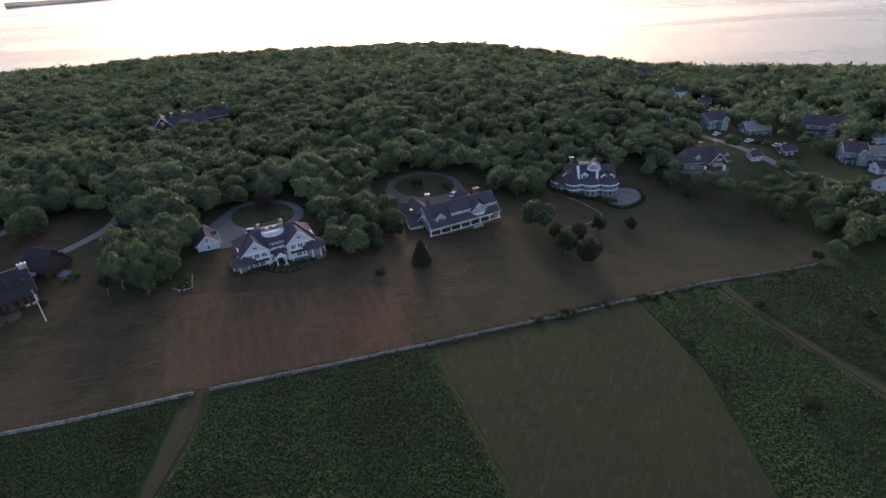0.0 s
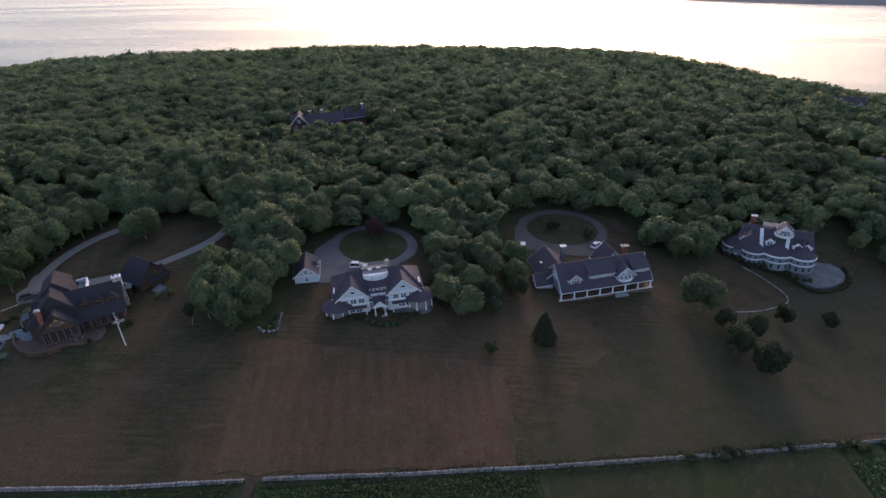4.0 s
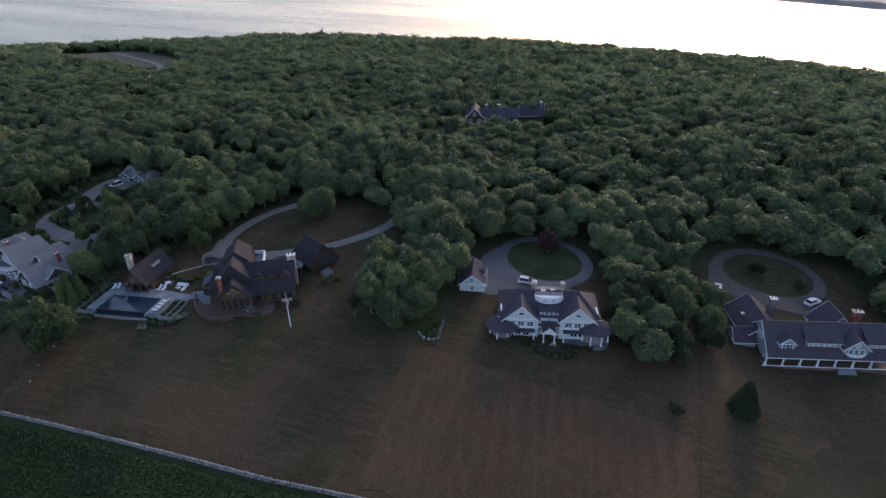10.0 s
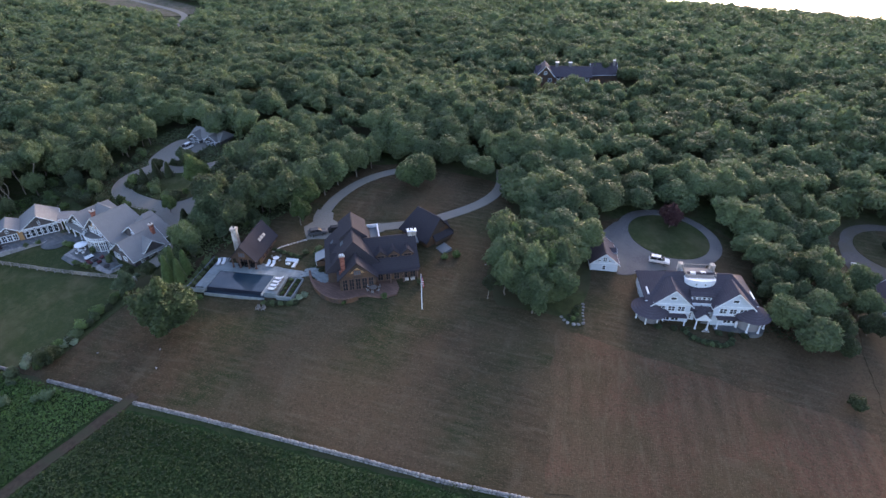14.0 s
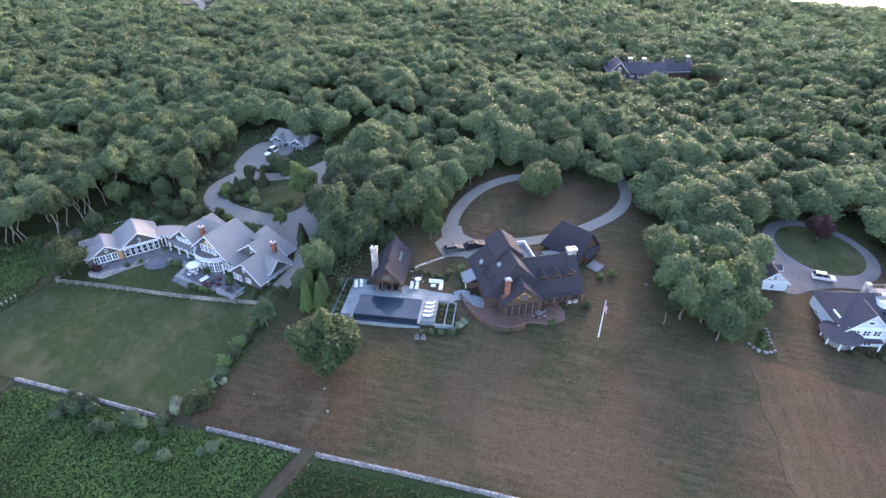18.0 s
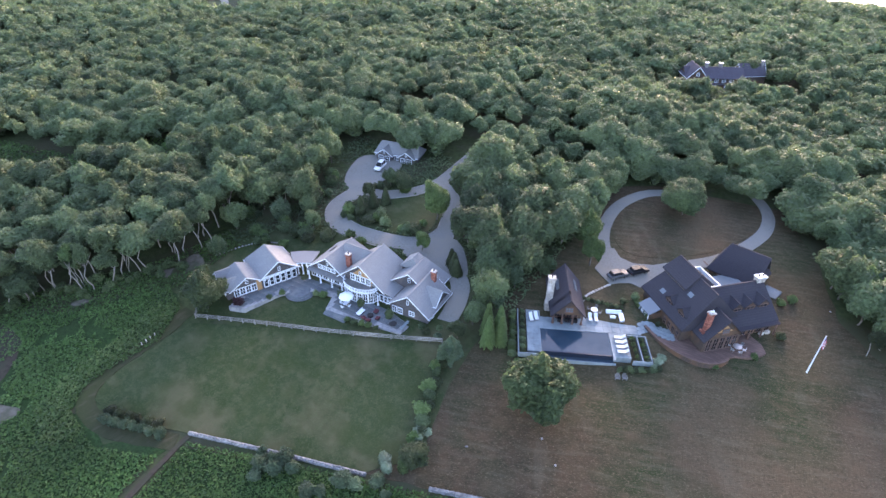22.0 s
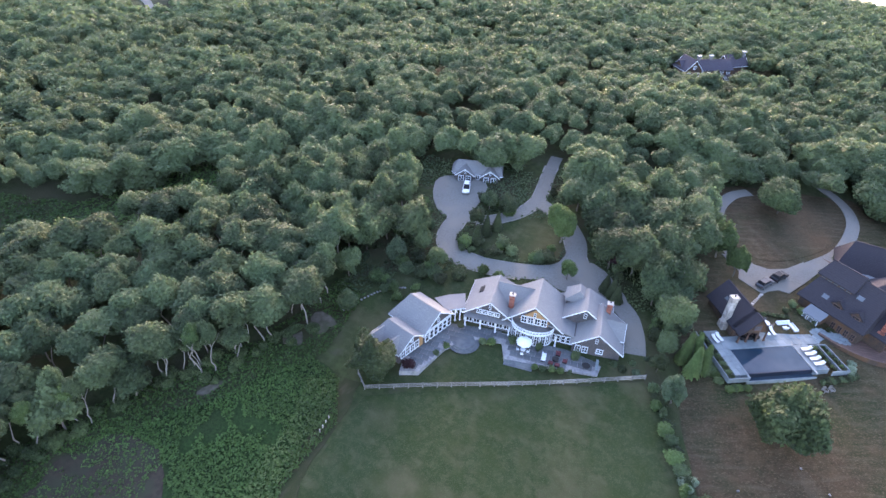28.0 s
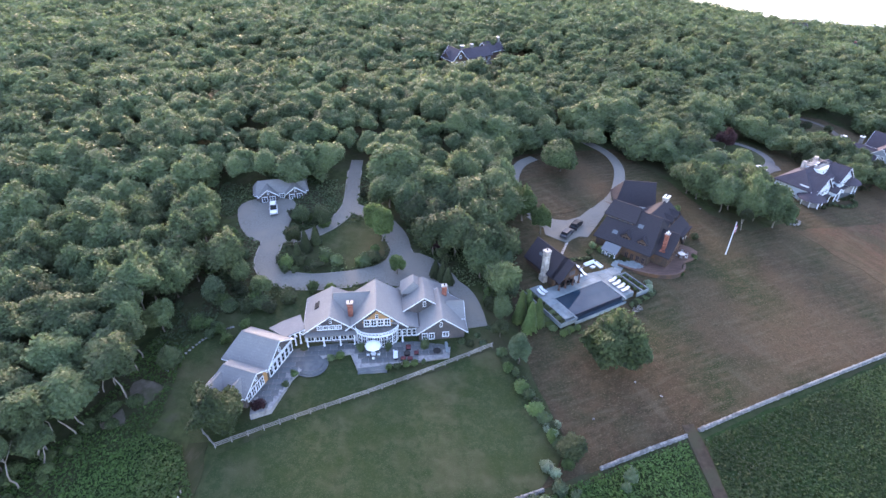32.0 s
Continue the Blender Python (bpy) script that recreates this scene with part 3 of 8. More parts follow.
draped("driveway", strip(curve([(-209, 118), (-208.3, 113.5), (-209.3, 106.5), (-205.8, 101.2), (-198.7, 99.2), (-190.1, 100), (-182, 102.2), (-179.3, 107.9), (-179.9, 114.1), (-182.9, 119.9)]), 4.6), "gravel", 0.17, "pale gravel drive curving round a planted island", "driveway")
draped("driveway", strip(curve([(-190.4, 152), (-191.2, 140), (-191.2, 130.5), (-192.2, 125.2), (-195.4, 119.9), (-200.4, 115.8), (-208, 114.6)]), 3.3), "gravel", 0.18, "pale gravel drive coming out of the woods", "driveway")
draped("driveway", strip(curve([(-191.4, 127.5), (-186.5, 123.6), (-182.6, 119.4), (-180.3, 111.9), (-178.2, 105.6), (-173.7, 100.0), (-167.6, 95.5), (-165.8, 90), (-165.4, 85)]), 3.9), "gravel", 0.19, "pale gravel drive beside the house", "driveway")
draped("driveway", rounded([(-186, 98), (-177, 111), (-166, 97), (-170, 94), (-180, 97)], 2), "gravel", 0.20, "gravel turning place by the house", "driveway")
for pts, wd in (([(-209, 116), (-208.3, 113.5), (-209.3, 106.5), (-205.8, 101.2), (-198.7, 99.2), (-190.1, 100)], 5.1), ([(-190.9, 146), (-191.2, 140), (-191.2, 130.5), (-192.2, 125.2), (-195.4, 119.9), (-200.4, 115.8), (-204, 115.1)], 3.8), ([(-186.5, 123.6), (-182.6, 119.4), (-180.3, 111.9), (-178.2, 105.6)], 4.4)):
    draped("kerb", strip(curve(pts), wd), "kerb", 0.145, "pale cobbled edging under the gravel drive", "kerb", fray=0.1)
draped("lawn", rounded([(-203, 104.5), (-205.4, 109), (-201, 113.5), (-194, 118.4), (-187, 121), (-183.6, 116), (-182.6, 109.5), (-184, 105), (-190, 103), (-198, 102.2)], 2), "green_lawn", 0.09, "green lawn on the island inside the drives", "lawn", fray=0.3)
draped("driveway", strip(curve([(-139, 153.6), (-144.0, 150.1), (-148.4, 140.3), (-148.3, 128.5), (-145.0, 119.6), (-139.5, 115.4)]), 3.0), "gravel", 0.16, "pale concrete drive curving round dry grass", "driveway")
draped("driveway", [(-148.2, 121.5), (-146.6, 118.5), (-145.0, 116.6), (-145.3, 113.8), (-143.2, 112.0), (-140.8, 110.4), (-139.4, 111.7), (-137.4, 112.9), (-135.3, 112.6), (-131.5, 117.5), (-127.5, 123.2), (-130.5, 125.5), (-134.6, 121.4), (-138.5, 119.6), (-141.6, 120.2), (-143.6, 122.6)], "gravel", 0.17, "pale paved parking place", "driveway")
draped("driveway", strip(curve([(-136, 117.5), (-128.5, 125.0), (-121.9, 131.6), (-117.0, 141.6), (-114.3, 149.9), (-114.7, 159), (-120, 168)]), 3.0), "gravel", 0.18, "pale concrete drive curving round dry grass", "driveway")
draped("lawn", rounded([(-144.5, 146), (-146, 138), (-146, 129), (-142.5, 122.5), (-136, 123.2), (-129.5, 128), (-123.5, 134), (-119, 142), (-117, 150), (-124, 150), (-134, 149)], 2), "dry_lawn", 0.12, "dry brown grass inside the drive loop", "lawn", fray=0.3)


def ring(cx, cy, rx, ry, turn, n=40):
    a = radians(turn)
    out = []
    for i in range(n):
        t = 2 * math.pi * i / n
        u, v = rx * math.cos(t), ry * math.sin(t)
        out.append((cx + u * math.cos(a) - v * math.sin(a), cy + u * math.sin(a) + v * math.cos(a)))
    return out


draped("driveway", ring(-70.2, 163.9, 12.6, 12.4, 30), "asphalt", 0.15, "grey circular drive round an oval lawn", "driveway", holes=())
draped("lawn", ring(-70.3, 163.9, 9.8, 9.6, 30), "green_lawn", 0.22, "oval green lawn inside the circular drive", "lawn")
draped("driveway", rounded([(-83, 164), (-84.5, 153), (-79.5, 148.5), (-75.8, 140.8), (-73.2, 141.8), (-70.8, 145.6), (-65.2, 150.8), (-58.5, 154), (-62, 161), (-75, 167)], 1), "asphalt", 0.14, "grey asphalt forecourt", "driveway")
draped("driveway", ring(-20.5, 197.6, 14.6, 12.6, 38), "gravel_dull", 0.15, "grey oval drive behind the long house", "driveway")
draped("lawn", ring(-20.5, 197.6, 11.6, 9.6, 38), "dry_lawn", 0.22, "dry grass oval inside the drive", "lawn")
draped("driveway", rounded([(-35, 194), (-31, 199), (-26, 190), (-16, 186), (-8, 192), (-7, 187), (-14, 182.5), (-24, 181.5), (-31, 179), (-33, 184)], 1), "gravel_dull", 0.14, "grey asphalt forecourt", "driveway")
draped("road", strip(curve([(70, 330), (98, 290), (110.6, 274.9), (127.2, 256.4), (139.6, 239.3), (152, 205), (175, 182), (240, 160)]), 4.4), "gravel", 0.3, "pale village street between houses", "road")
draped("road", strip(curve([(-560, 316), (-510, 309), (-478, 304), (-456, 296), (-442, 283), (-428, 268)]), 4.5), "gravel", 0.6, "pale road through the far woods", "road")
draped("field", rounded([(-590, 300), (-560, 334), (-480, 326), (-452, 300), (-470, 284), (-530, 280), (-585, 282)], 1), "sand", 0.5, "bare sandy clearing by the far road", "field")

draped("driveway", strip(curve([(-133, 267), (-125, 268.5), (-116, 266.5)]), 3), "gravel", 0.5, "pale drive beside the house in the woods", "driveway")
# ---- woods ----
CLEAR = [
    [(-330, -200), (-264, 10), (-257, 32), (-252, 41), (-243, 52), (-234, 60), (-227, 70), (-223, 79), (-222, 91), (-215, 97), (-214, 104), (-215, 110), (-223, 118), (-225, 132), (-221, 137), (-203, 138), (-199, 124), (-197.5, 128), (-196.5, 152), (-188.5, 152), (-187.5, 129), (-179.5, 122), (-175.5, 111), (-170, 103), (-162, 98), (-160.5, 88), (-158, 80), (-154, 60), (-156, 40), (-156, -200)],
    [(-162, -200), (-162, 60), (-157, 64), (-157, 82), (-156.5, 100), (-153, 115), (-152, 146), (-146, 154), (-134, 155), (-122, 156), (-116, 158), (-109, 154), (-104, 142), (-99, 127), (-91, 116), (-80, 119), (-79, 130), (-84, 142), (-88, 156), (-76, 177), (-64, 177), (-54, 168), (-50, 150), (-43, 145), (-41, 135), (-35, 138), (-37, 150), (-38, 194), (-24, 213), (-8, 212), (0, 206), (3, 201), (8, 192), (11, 191), (17, 191), (22, 197), (27, 205), (45, 224), (76, 232), (84, 215), (114, 208), (120, 185), (130, 172), (420, 165), (420, -200)],
    [(84, 224), (84, 250), (112, 256), (122, 232), (110, 222)],
    [(-172, 254), (-166, 262), (-150, 270), (-128, 281), (-117, 277), (-113, 265), (-115, 255), (-129, 250), (-143, 245), (-160, 241)],
    [(-345, 62), (-318, 66), (-296, 68), (-280, 80), (-271, 98), (-268, 116), (-280, 122), (-291, 106), (-302, 92), (-345, 84)],
    [(-600, 284), (-590, 335), (-480, 330), (-446, 304), (-424, 280), (-408, 260), (-420, 252), (-440, 266), (-452, 274), (-475, 268), (-540, 264)],
    [(60, 330), (75, 338), (103, 296), (134, 262), (148, 240), (160, 206), (180, 186), (260, 168), (258, 152), (170, 176), (146, 200), (132, 236), (104, 272)],
]


ICO = {}


def ico(detail):
    if detail not in ICO:
        bm = bmesh.new()
        bmesh.ops.create_icosphere(bm, subdivisions=detail, radius=1)
        ICO[detail] = np.array([p.co[:] for p in bm.verts]), np.array([[p.index for p in t.verts] for t in bm.faces])
        bm.free()
    return ICO[detail]


def crown(seed, lumps, detail, leaves, size, squash=0.8):
    """A crown of unit radius: the outer skin of many overlapping boughs, with leaf tufts standing off it. Returns points and triangles."""
    rng = np.random.default_rng(seed)
    v, f = ico(detail)
    i = np.arange(lumps)
    az = 2.4 * i + rng.uniform(-0.45, 0.45, lumps)
    el = np.arcsin(np.clip(-0.42 + 1.4 * (i + 0.5) / lumps + rng.uniform(-0.12, 0.12, lumps), -0.7, 1))
    lop = 1 + 0.18 * np.cos(az - rng.uniform(0, 6.28)) + 0.1 * np.cos(2 * az + rng.uniform(0, 6.28))
    d = rng.uniform(0.45, 0.8, lumps) * lop
    c = np.stack([np.cos(az) * np.cos(el), np.sin(az) * np.cos(el), np.sin(el)], 1) * d[:, None]
    r = 1.16 / math.sqrt(lumps) * rng.uniform(0.7, 1.35, lumps)
    proj = v @ c.T
    disc = r ** 2 - (d ** 2 - proj ** 2)
    reach = np.where(disc > 0, proj + np.sqrt(np.maximum(disc, 0)), 0).max(1)
    k = rng.uniform(0, 50)
    bumpy = np.array([noise.noise((p[0] * 4 + k, p[1] * 4, p[2] * 4)) for p in v])
    skin = v * (np.maximum(reach, 0.34) + 0.05 * bumpy - 0.05)[:, None]
    V, F = [skin], [f]
    if leaves:
        area = np.linalg.norm(np.cross(skin[f[:, 1]] - skin[f[:, 0]], skin[f[:, 2]] - skin[f[:, 0]]), axis=1)
        area = area * (v[f].mean(1)[:, 2] > -0.6)
        pick = rng.choice(len(f), leaves, p=area / area.sum())
        w = rng.dirichlet((1, 1, 1), leaves)
        t = skin[f[pick]]
        p = (t * w[:, :, None]).sum(1)
        n = np.cross(t[:, 1] - t[:, 0], t[:, 2] - t[:, 0])
        n /= np.linalg.norm(n, axis=1)[:, None]
        p = p + (n + np.array([0, 0, 0.3])) * (size * (2.4 * rng.random(leaves) ** 1.6 - 0.1))[:, None]
        nn = n * 0.55 + rng.normal(size=(leaves, 3)) * 0.5 + np.array([0, 0, 0.55])
        nn /= np.linalg.norm(nn, axis=1)[:, None]
        u = np.cross(nn, rng.normal(size=(leaves, 3)))
        u /= np.linalg.norm(u, axis=1)[:, None]
        w = np.cross(nn, u)
        s = size * rng.uniform(0.6, 1.4, leaves)[:, None]
        V.append(np.stack([p - u * s - w * s * 0.5, p + u * s - w * s * 0.6 + nn * s * 0.25, p + w * s * 0.95 - nn * s * 0.15], 1).reshape(-1, 3))
        F.append(len(v) + np.arange(leaves)[:, None] * 3 + np.array([0, 1, 2]))
    V = np.concatenate(V)
    V[:, 2] *= squash
    return V, np.concatenate(F)


def in_clear(x, y):
    hit = np.zeros(np.shape(x), bool)
    for poly in CLEAR:
        hit |= inside(poly, x, y)
    return hit


rng = np.random.default_rng(4)
gx, gy = np.meshgrid(np.arange(-860, 440, 6.3), np.arange(-40, 640, 5.7))
gx = gx + (np.arange(gx.shape[0])[:, None] % 2) * 3.3
gx = (gx + rng.uniform(-2.4, 2.4, gx.shape)).ravel()
gy = (gy + rng.uniform(-2.4, 2.4, gy.shape)).ravel()
gz = land(gx, gy)
keep = ~in_clear(gx, gy) & (gz > SEA + 4) & ~((gy < 150) & (gx > 150))
keep &= ~((gx > 85) & (gy > 235) & (gy < 345) & (rng.random(gx.shape) < 0.45))
keep &= (np.hypot(gx + 90, gy - 20) < 840) & ~((gx < -330) & (gy < 60 + 0.45 * (-330 - gx)) & (gx < -560))
VILLAGE = ((122, 291), (102, 303), (171, 284), (140, 284), (142, 256), (163, 243), (178, 246), (168, 230), (160, 212), (125, 250), (124, 354), (132, 336), (112, 400), (190, 268))
for vx, vy in VILLAGE:
    keep &= np.hypot(gx - vx + 4, gy - vy + 6) > 9.5
gx, gy, gz = gx[keep], gy[keep], gz[keep]
dist = np.hypot(np.clip(gx, -190, 0) - gx, 25 - gy)
size_n = np.array([noise.noise((x * 0.03, y * 0.03, 9)) for x, y in zip(gx, gy)])


def woods(name, sel, kinds, label):
    VV, FF, off = [], [], 0
    for j, i in enumerate(sel):
        V, F = kinds[int(rng.integers(len(kinds)))]
        r = (3.0 + 4.2 * rng.random() ** 1.6) * (1 + 0.3 * size_n[i])
        tall = rng.uniform(6.0, 9.2) * (1 + 0.22 * size_n[i])
        a = rng.uniform(0, 6.283)
        ca, sa_ = math.cos(a), math.sin(a)
        x, y, z = V[:, 0] * r, V[:, 1] * r, V[:, 2] * r * rng.uniform(0.9, 1.2)
        VV.append(np.stack([gx[i] + x * ca - y * sa_, gy[i] + x * sa_ + y * ca, gz[i] + tall - 0.55 * r + z], 1))
        FF.append(F + off)
        off += len(V)
    ob = new(name, fast_mesh(name, np.concatenate(VV), np.concatenate(FF), "leaf", True))
    return tagged(ob, label, "woods", kind="stuff")


near_kinds = [crown(s, 17, 2, 1700, 0.066) for s in range(7)]
mid_kinds = [crown(s + 20, 11, 1, 620, 0.095) for s in range(6)]
far_kinds = [crown(s + 40, 9, 1, 260, 0.125) for s in range(5)]
last_kinds = [crown(s + 60, 6, 1, 110, 0.13) for s in range(5)]
order = np.argsort(dist)
single = order[:220]
rest = order[220:]
woods("woods", [i for i in rest if dist[i] < 175], near_kinds, "dense deciduous woods with rounded green crowns")
woods("woods", [i for i in rest if 175 <= dist[i] < 300], mid_kinds, "dense deciduous woods on the rising ground")
woods("woods", [i for i in rest if 300 <= dist[i] < 430], far_kinds, "far deciduous woods towards the bay")
woods("woods", [i for i in rest if dist[i] >= 430], last_kinds, "farthest deciduous woods along the shore")


# ---- single trees ----
def trunk_mesh(seed, material, lean=0.5, forks=5, thick=0.024):
    """A tapered trunk of about unit height that forks into limbs."""
    rng = random.Random(seed)
    bm = bmesh.new()
    x = y = 0.0
    p = Vector((0, 0, -0.06))
    r = thick
    tops = []
    for k in range(4):
        q = Vector((p.x + rng.uniform(-1, 1) * 0.04 * lean, p.y + rng.uniform(-1, 1) * 0.04 * lean, p.z + 0.16))
        bar(bm, p, q, r, 7, r * 0.84)
        p, r = q, r * 0.84
        if k >= (3 if thick < 0.02 else 1):
            tops.append((p.copy(), r))
    for k in range(forks):
        s, rr = tops[k % len(tops)]
        a = k * 2.4 + rng.uniform(-0.3, 0.3)
        out = 0.05 + 0.02 * (k % 3) if thick < 0.02 else 0.12
        m = s + Vector((math.cos(a) * out, math.sin(a) * out, 0.14))
        e = m + Vector((math.cos(a + 0.3) * out, math.sin(a + 0.3) * out, 0.14))
        bar(bm, s, m, rr * 0.7, 5, rr * 0.5)
        bar(bm, m, e, rr * 0.5, 5, rr * 0.22)
    me = bpy.data.meshes.new("trunk")
    bm.to_mesh(me)
    bm.free()
    me.materials.append(M[material])
    return me


TRUNKS = [trunk_mesh(s, "bark", 1.0) for s in range(3)] + [trunk_mesh(9, "bark_pale", 1.6, 4, 0.015)]
CROWNS = {}


def crown_data(key, seed, lumps, leaves, size, material, squash=0.8):
    if key not in CROWNS:
        V, F = crown(seed, lumps, 2, leaves, size, squash)
        CROWNS[key] = fast_mesh("crown", V, F, material, True)
    return CROWNS[key]


def tree(x, y, r, tall, material="leaf", kind=0, label="broad green deciduous tree", name="tree", group="", low=0.0, trunk=None, squash=0.85, dense=1):
    """A tree of crown radius r and height tall; low is the share of its height that is bare trunk."""
    z = ground_z(x, y)
    t = thing(name, label, name.replace("_", " ") if name != "tree" else "tree", (x, y, z), (x * 37 + y * 11) % 360, group)
    tk = new("trunk", TRUNKS[kind % 3 if trunk is None else trunk])
    tk.parent = t
    tk.scale = (tall * 0.9, tall * 0.9, tall * 0.92)
    cr = new("crown", crown_data((material, kind, squash, dense), 100 + kind, 19 if dense == 1 else 28, 2000 if dense == 1 else 4200, 0.06 if dense == 1 else 0.044, material, squash))
    cr.parent = t
    ch = (tall * (1 - low))
    cr.location = (0, 0, tall * low + ch * 0.42)
    cr.scale = (r, r, ch * 0.58 / squash)
    return t


for n_, i in enumerate(single):
    r = float(3.8 + 1.7 * rng.random()) * (1 + 0.25 * size_n[i])
    edge = gx[i] < -205 and gy[i] < 92 and n_ % 6 < 5
    tree(float(gx[i]), float(gy[i]), r, float((11.0 if edge else 8.6) + 3.0 * rng.random()), "leaf", int(rng.integers(5)), "deciduous tree at the edge of the woods" if not edge else "tall tree with pale bare trunk at the wood's edge", group="trees at the edge of the woods", low=0.46 if edge else 0.08, trunk=3 if edge else None)


# ---- building helpers ----
# Blue skylight on white walls and trim is tinted into these two colours.
M["white"] = mat("white", (0.71, 0.765, 0.82), (0.64, 0.69, 0.74), 4, rough=0.5, c=(0.6, 0.64, 0.68), big=0.6, bump=0.05)
M["clapboard"] = courses(mat("clapboard", (0.56, 0.645, 0.73), (0.5, 0.58, 0.66), 3, rough=0.6, c=(0.46, 0.535, 0.61), big=0.5, bump=0.2, stretch=(0.2, 0.2, 8)), 0.2, (0.45, 0.47, 0.5), 0.6)
M["dark_slate"] = courses(mat("dark_slate", (0.06, 0.055, 0.07), (0.088, 0.08, 0.098), 5, rough=0.9, c=(0.07, 0.062, 0.078), big=0.5, bump=0.5, bump_scale=6, spec=0.15), 0.28, (0.045, 0.041, 0.05), 0.4)
M["black_roof"] = courses(mat("black_roof", (0.038, 0.036, 0.043), (0.055, 0.052, 0.06), 5, rough=0.95, c=(0.047, 0.044, 0.052), big=0.4, bump=0.5, bump_scale=6, spec=0.1), 0.28, (0.03, 0.028, 0.037), 0.4)
M["grey_shingle"] = courses(mat("grey_shingle", (0.105, 0.1, 0.102), (0.08, 0.075, 0.08), 5, rough=0.9, c=(0.125, 0.11, 0.108), big=0.5, bump=0.5, bump_scale=6, spec=0.2), 0.24, (0.05, 0.047, 0.05), 0.7)
M["pale_shingle"] = courses(mat("pale_shingle", (0.3, 0.345, 0.39), (0.24, 0.28, 0.32), 4, rough=0.85, c=(0.27, 0.3, 0.34), big=0.5, bump=0.4, bump_scale=6, spec=0.2), 0.24, (0.2, 0.21, 0.23), 0.6)
M["silver_roof"] = courses(mat("silver_roof", (0.262, 0.266, 0.264), (0.165, 0.17, 0.174), 6, rough=0.9, c=(0.2, 0.205, 0.208), big=0.5, bump=0.5, bump_scale=5, stretch=(1, 1, 2), spec=0.15), 0.3, (0.17, 0.17, 0.18), 0.3)
M["cedar"] = mat("cedar", (0.42, 0.24, 0.11), (0.34, 0.19, 0.09), 4, rough=0.7, c=(0.4, 0.26, 0.15), big=0.5, bump=0.3, stretch=(1, 1, 4))
M["brown_wall"] = mat("brown_wall", (0.085, 0.06, 0.047), (0.062, 0.048, 0.042), 4, rough=0.85, c=(0.13, 0.072, 0.043), big=0.4, bump=0.4)
M["blue_wall"] = mat("blue_wall", (0.17, 0.21, 0.25), (0.13, 0.16, 0.2), 4, rough=0.8, c=(0.2, 0.24, 0.27), big=0.4, bump=0.4)
M["brick"] = mat("brick", (0.22, 0.075, 0.055), (0.16, 0.058, 0.045), 6, rough=0.85, c=(0.36, 0.14, 0.1), big=1.0, bump=0.5, bump_scale=10, stretch=(1, 1, 3))
M["pale_stone"] = mat("pale_stone", (0.42, 0.38, 0.34), (0.26, 0.235, 0.215), 3, rough=0.85, c=(0.56, 0.52, 0.48), big=0.8, bump=0.6, bump_scale=5)
M["field_stone"] = mat("field_stone", (0.22, 0.22, 0.225), (0.14, 0.14, 0.145), 2, rough=0.9, c=(0.24, 0.235, 0.23), big=0.7, bump=0.6, bump_scale=4, spread=0.35)
M["bluestone"] = mat("bluestone", (0.125, 0.142, 0.152), (0.095, 0.108, 0.12), 1.2, rough=0.85, c=(0.15, 0.155, 0.158), big=0.4, bump=0.2, bump_scale=6, spread=0.15)
M["pale_deck"] = mat("pale_deck", (0.2, 0.243, 0.26), (0.16, 0.196, 0.212), 1.2, rough=0.8, c=(0.225, 0.265, 0.28), big=0.4, bump=0.2, bump_scale=6, spread=0.1)
M["deck_wood"] = mat("deck_wood", (0.13, 0.08, 0.065), (0.1, 0.065, 0.055), 2, rough=0.8, c=(0.16, 0.1, 0.08), big=0.5, bump=0.3, stretch=(1, 6, 1))
M["grey_wood"] = mat("grey_wood", (0.19, 0.187, 0.182), (0.135, 0.132, 0.13), 4, rough=0.85, c=(0.34, 0.32, 0.3), bump=0.4)
M["screen"] = mat("screen", (0.2, 0.2, 0.21), (0.16, 0.16, 0.17), 5, rough=0.6, c=(0.24, 0.24, 0.25), bump=0)
M["black_glossy"] = mat("black_glossy", (0.015, 0.016, 0.018), (0.02, 0.02, 0.022), 5, rough=0.45, bump=0, spec=0.15)
M["metal"] = mat("metal", (0.45, 0.45, 0.46), (0.4, 0.4, 0.41), 5, rough=0.4, metal=0.9, bump=0)
M["black"] = mat("black", (0.02, 0.02, 0.022), (0.03, 0.03, 0.03), 5, rough=0.5, bump=0)
M["cushion_red"] = mat("cushion_red", (0.13, 0.045, 0.05), (0.1, 0.035, 0.04), 5, rough=0.9, bump=0)
M["copper_roof"] = mat("copper_roof", (0.17, 0.195, 0.21), (0.13, 0.155, 0.17), 3, rough=0.6, bump=0.1)
g = bpy.data.materials.new("glass")
g.use_nodes = True
gp = g.node_tree.nodes["Principled BSDF"]
gp.inputs["Base Color"].default_value = (0.02, 0.025, 0.03, 1)
gp.inputs["Roughness"].default_value = 0.06
gp.inputs["Specular IOR Level"].default_value = 0.6
M["glass"] = g
# Paler glass: the light on these panes is put into the base colour.
g = g.copy()
g.name = "glass_lit"
g.node_tree.nodes["Principled BSDF"].inputs["Base Color"].default_value = (0.12, 0.14, 0.16, 1)
M["glass_pale"] = g


def beam(bm, p, q, w, h):
    """A squared beam from p to q, w wide and h high."""
    p, q = Vector(p), Vector(q)
    d = q - p
    m = Matrix.Translation((p + q) / 2) @ d.to_track_quat("X", "Z").to_matrix().to_4x4() @ Matrix.Diagonal((d.length, w, h, 1))
    bmesh.ops.create_cube(bm, size=1, matrix=m)
    return bm


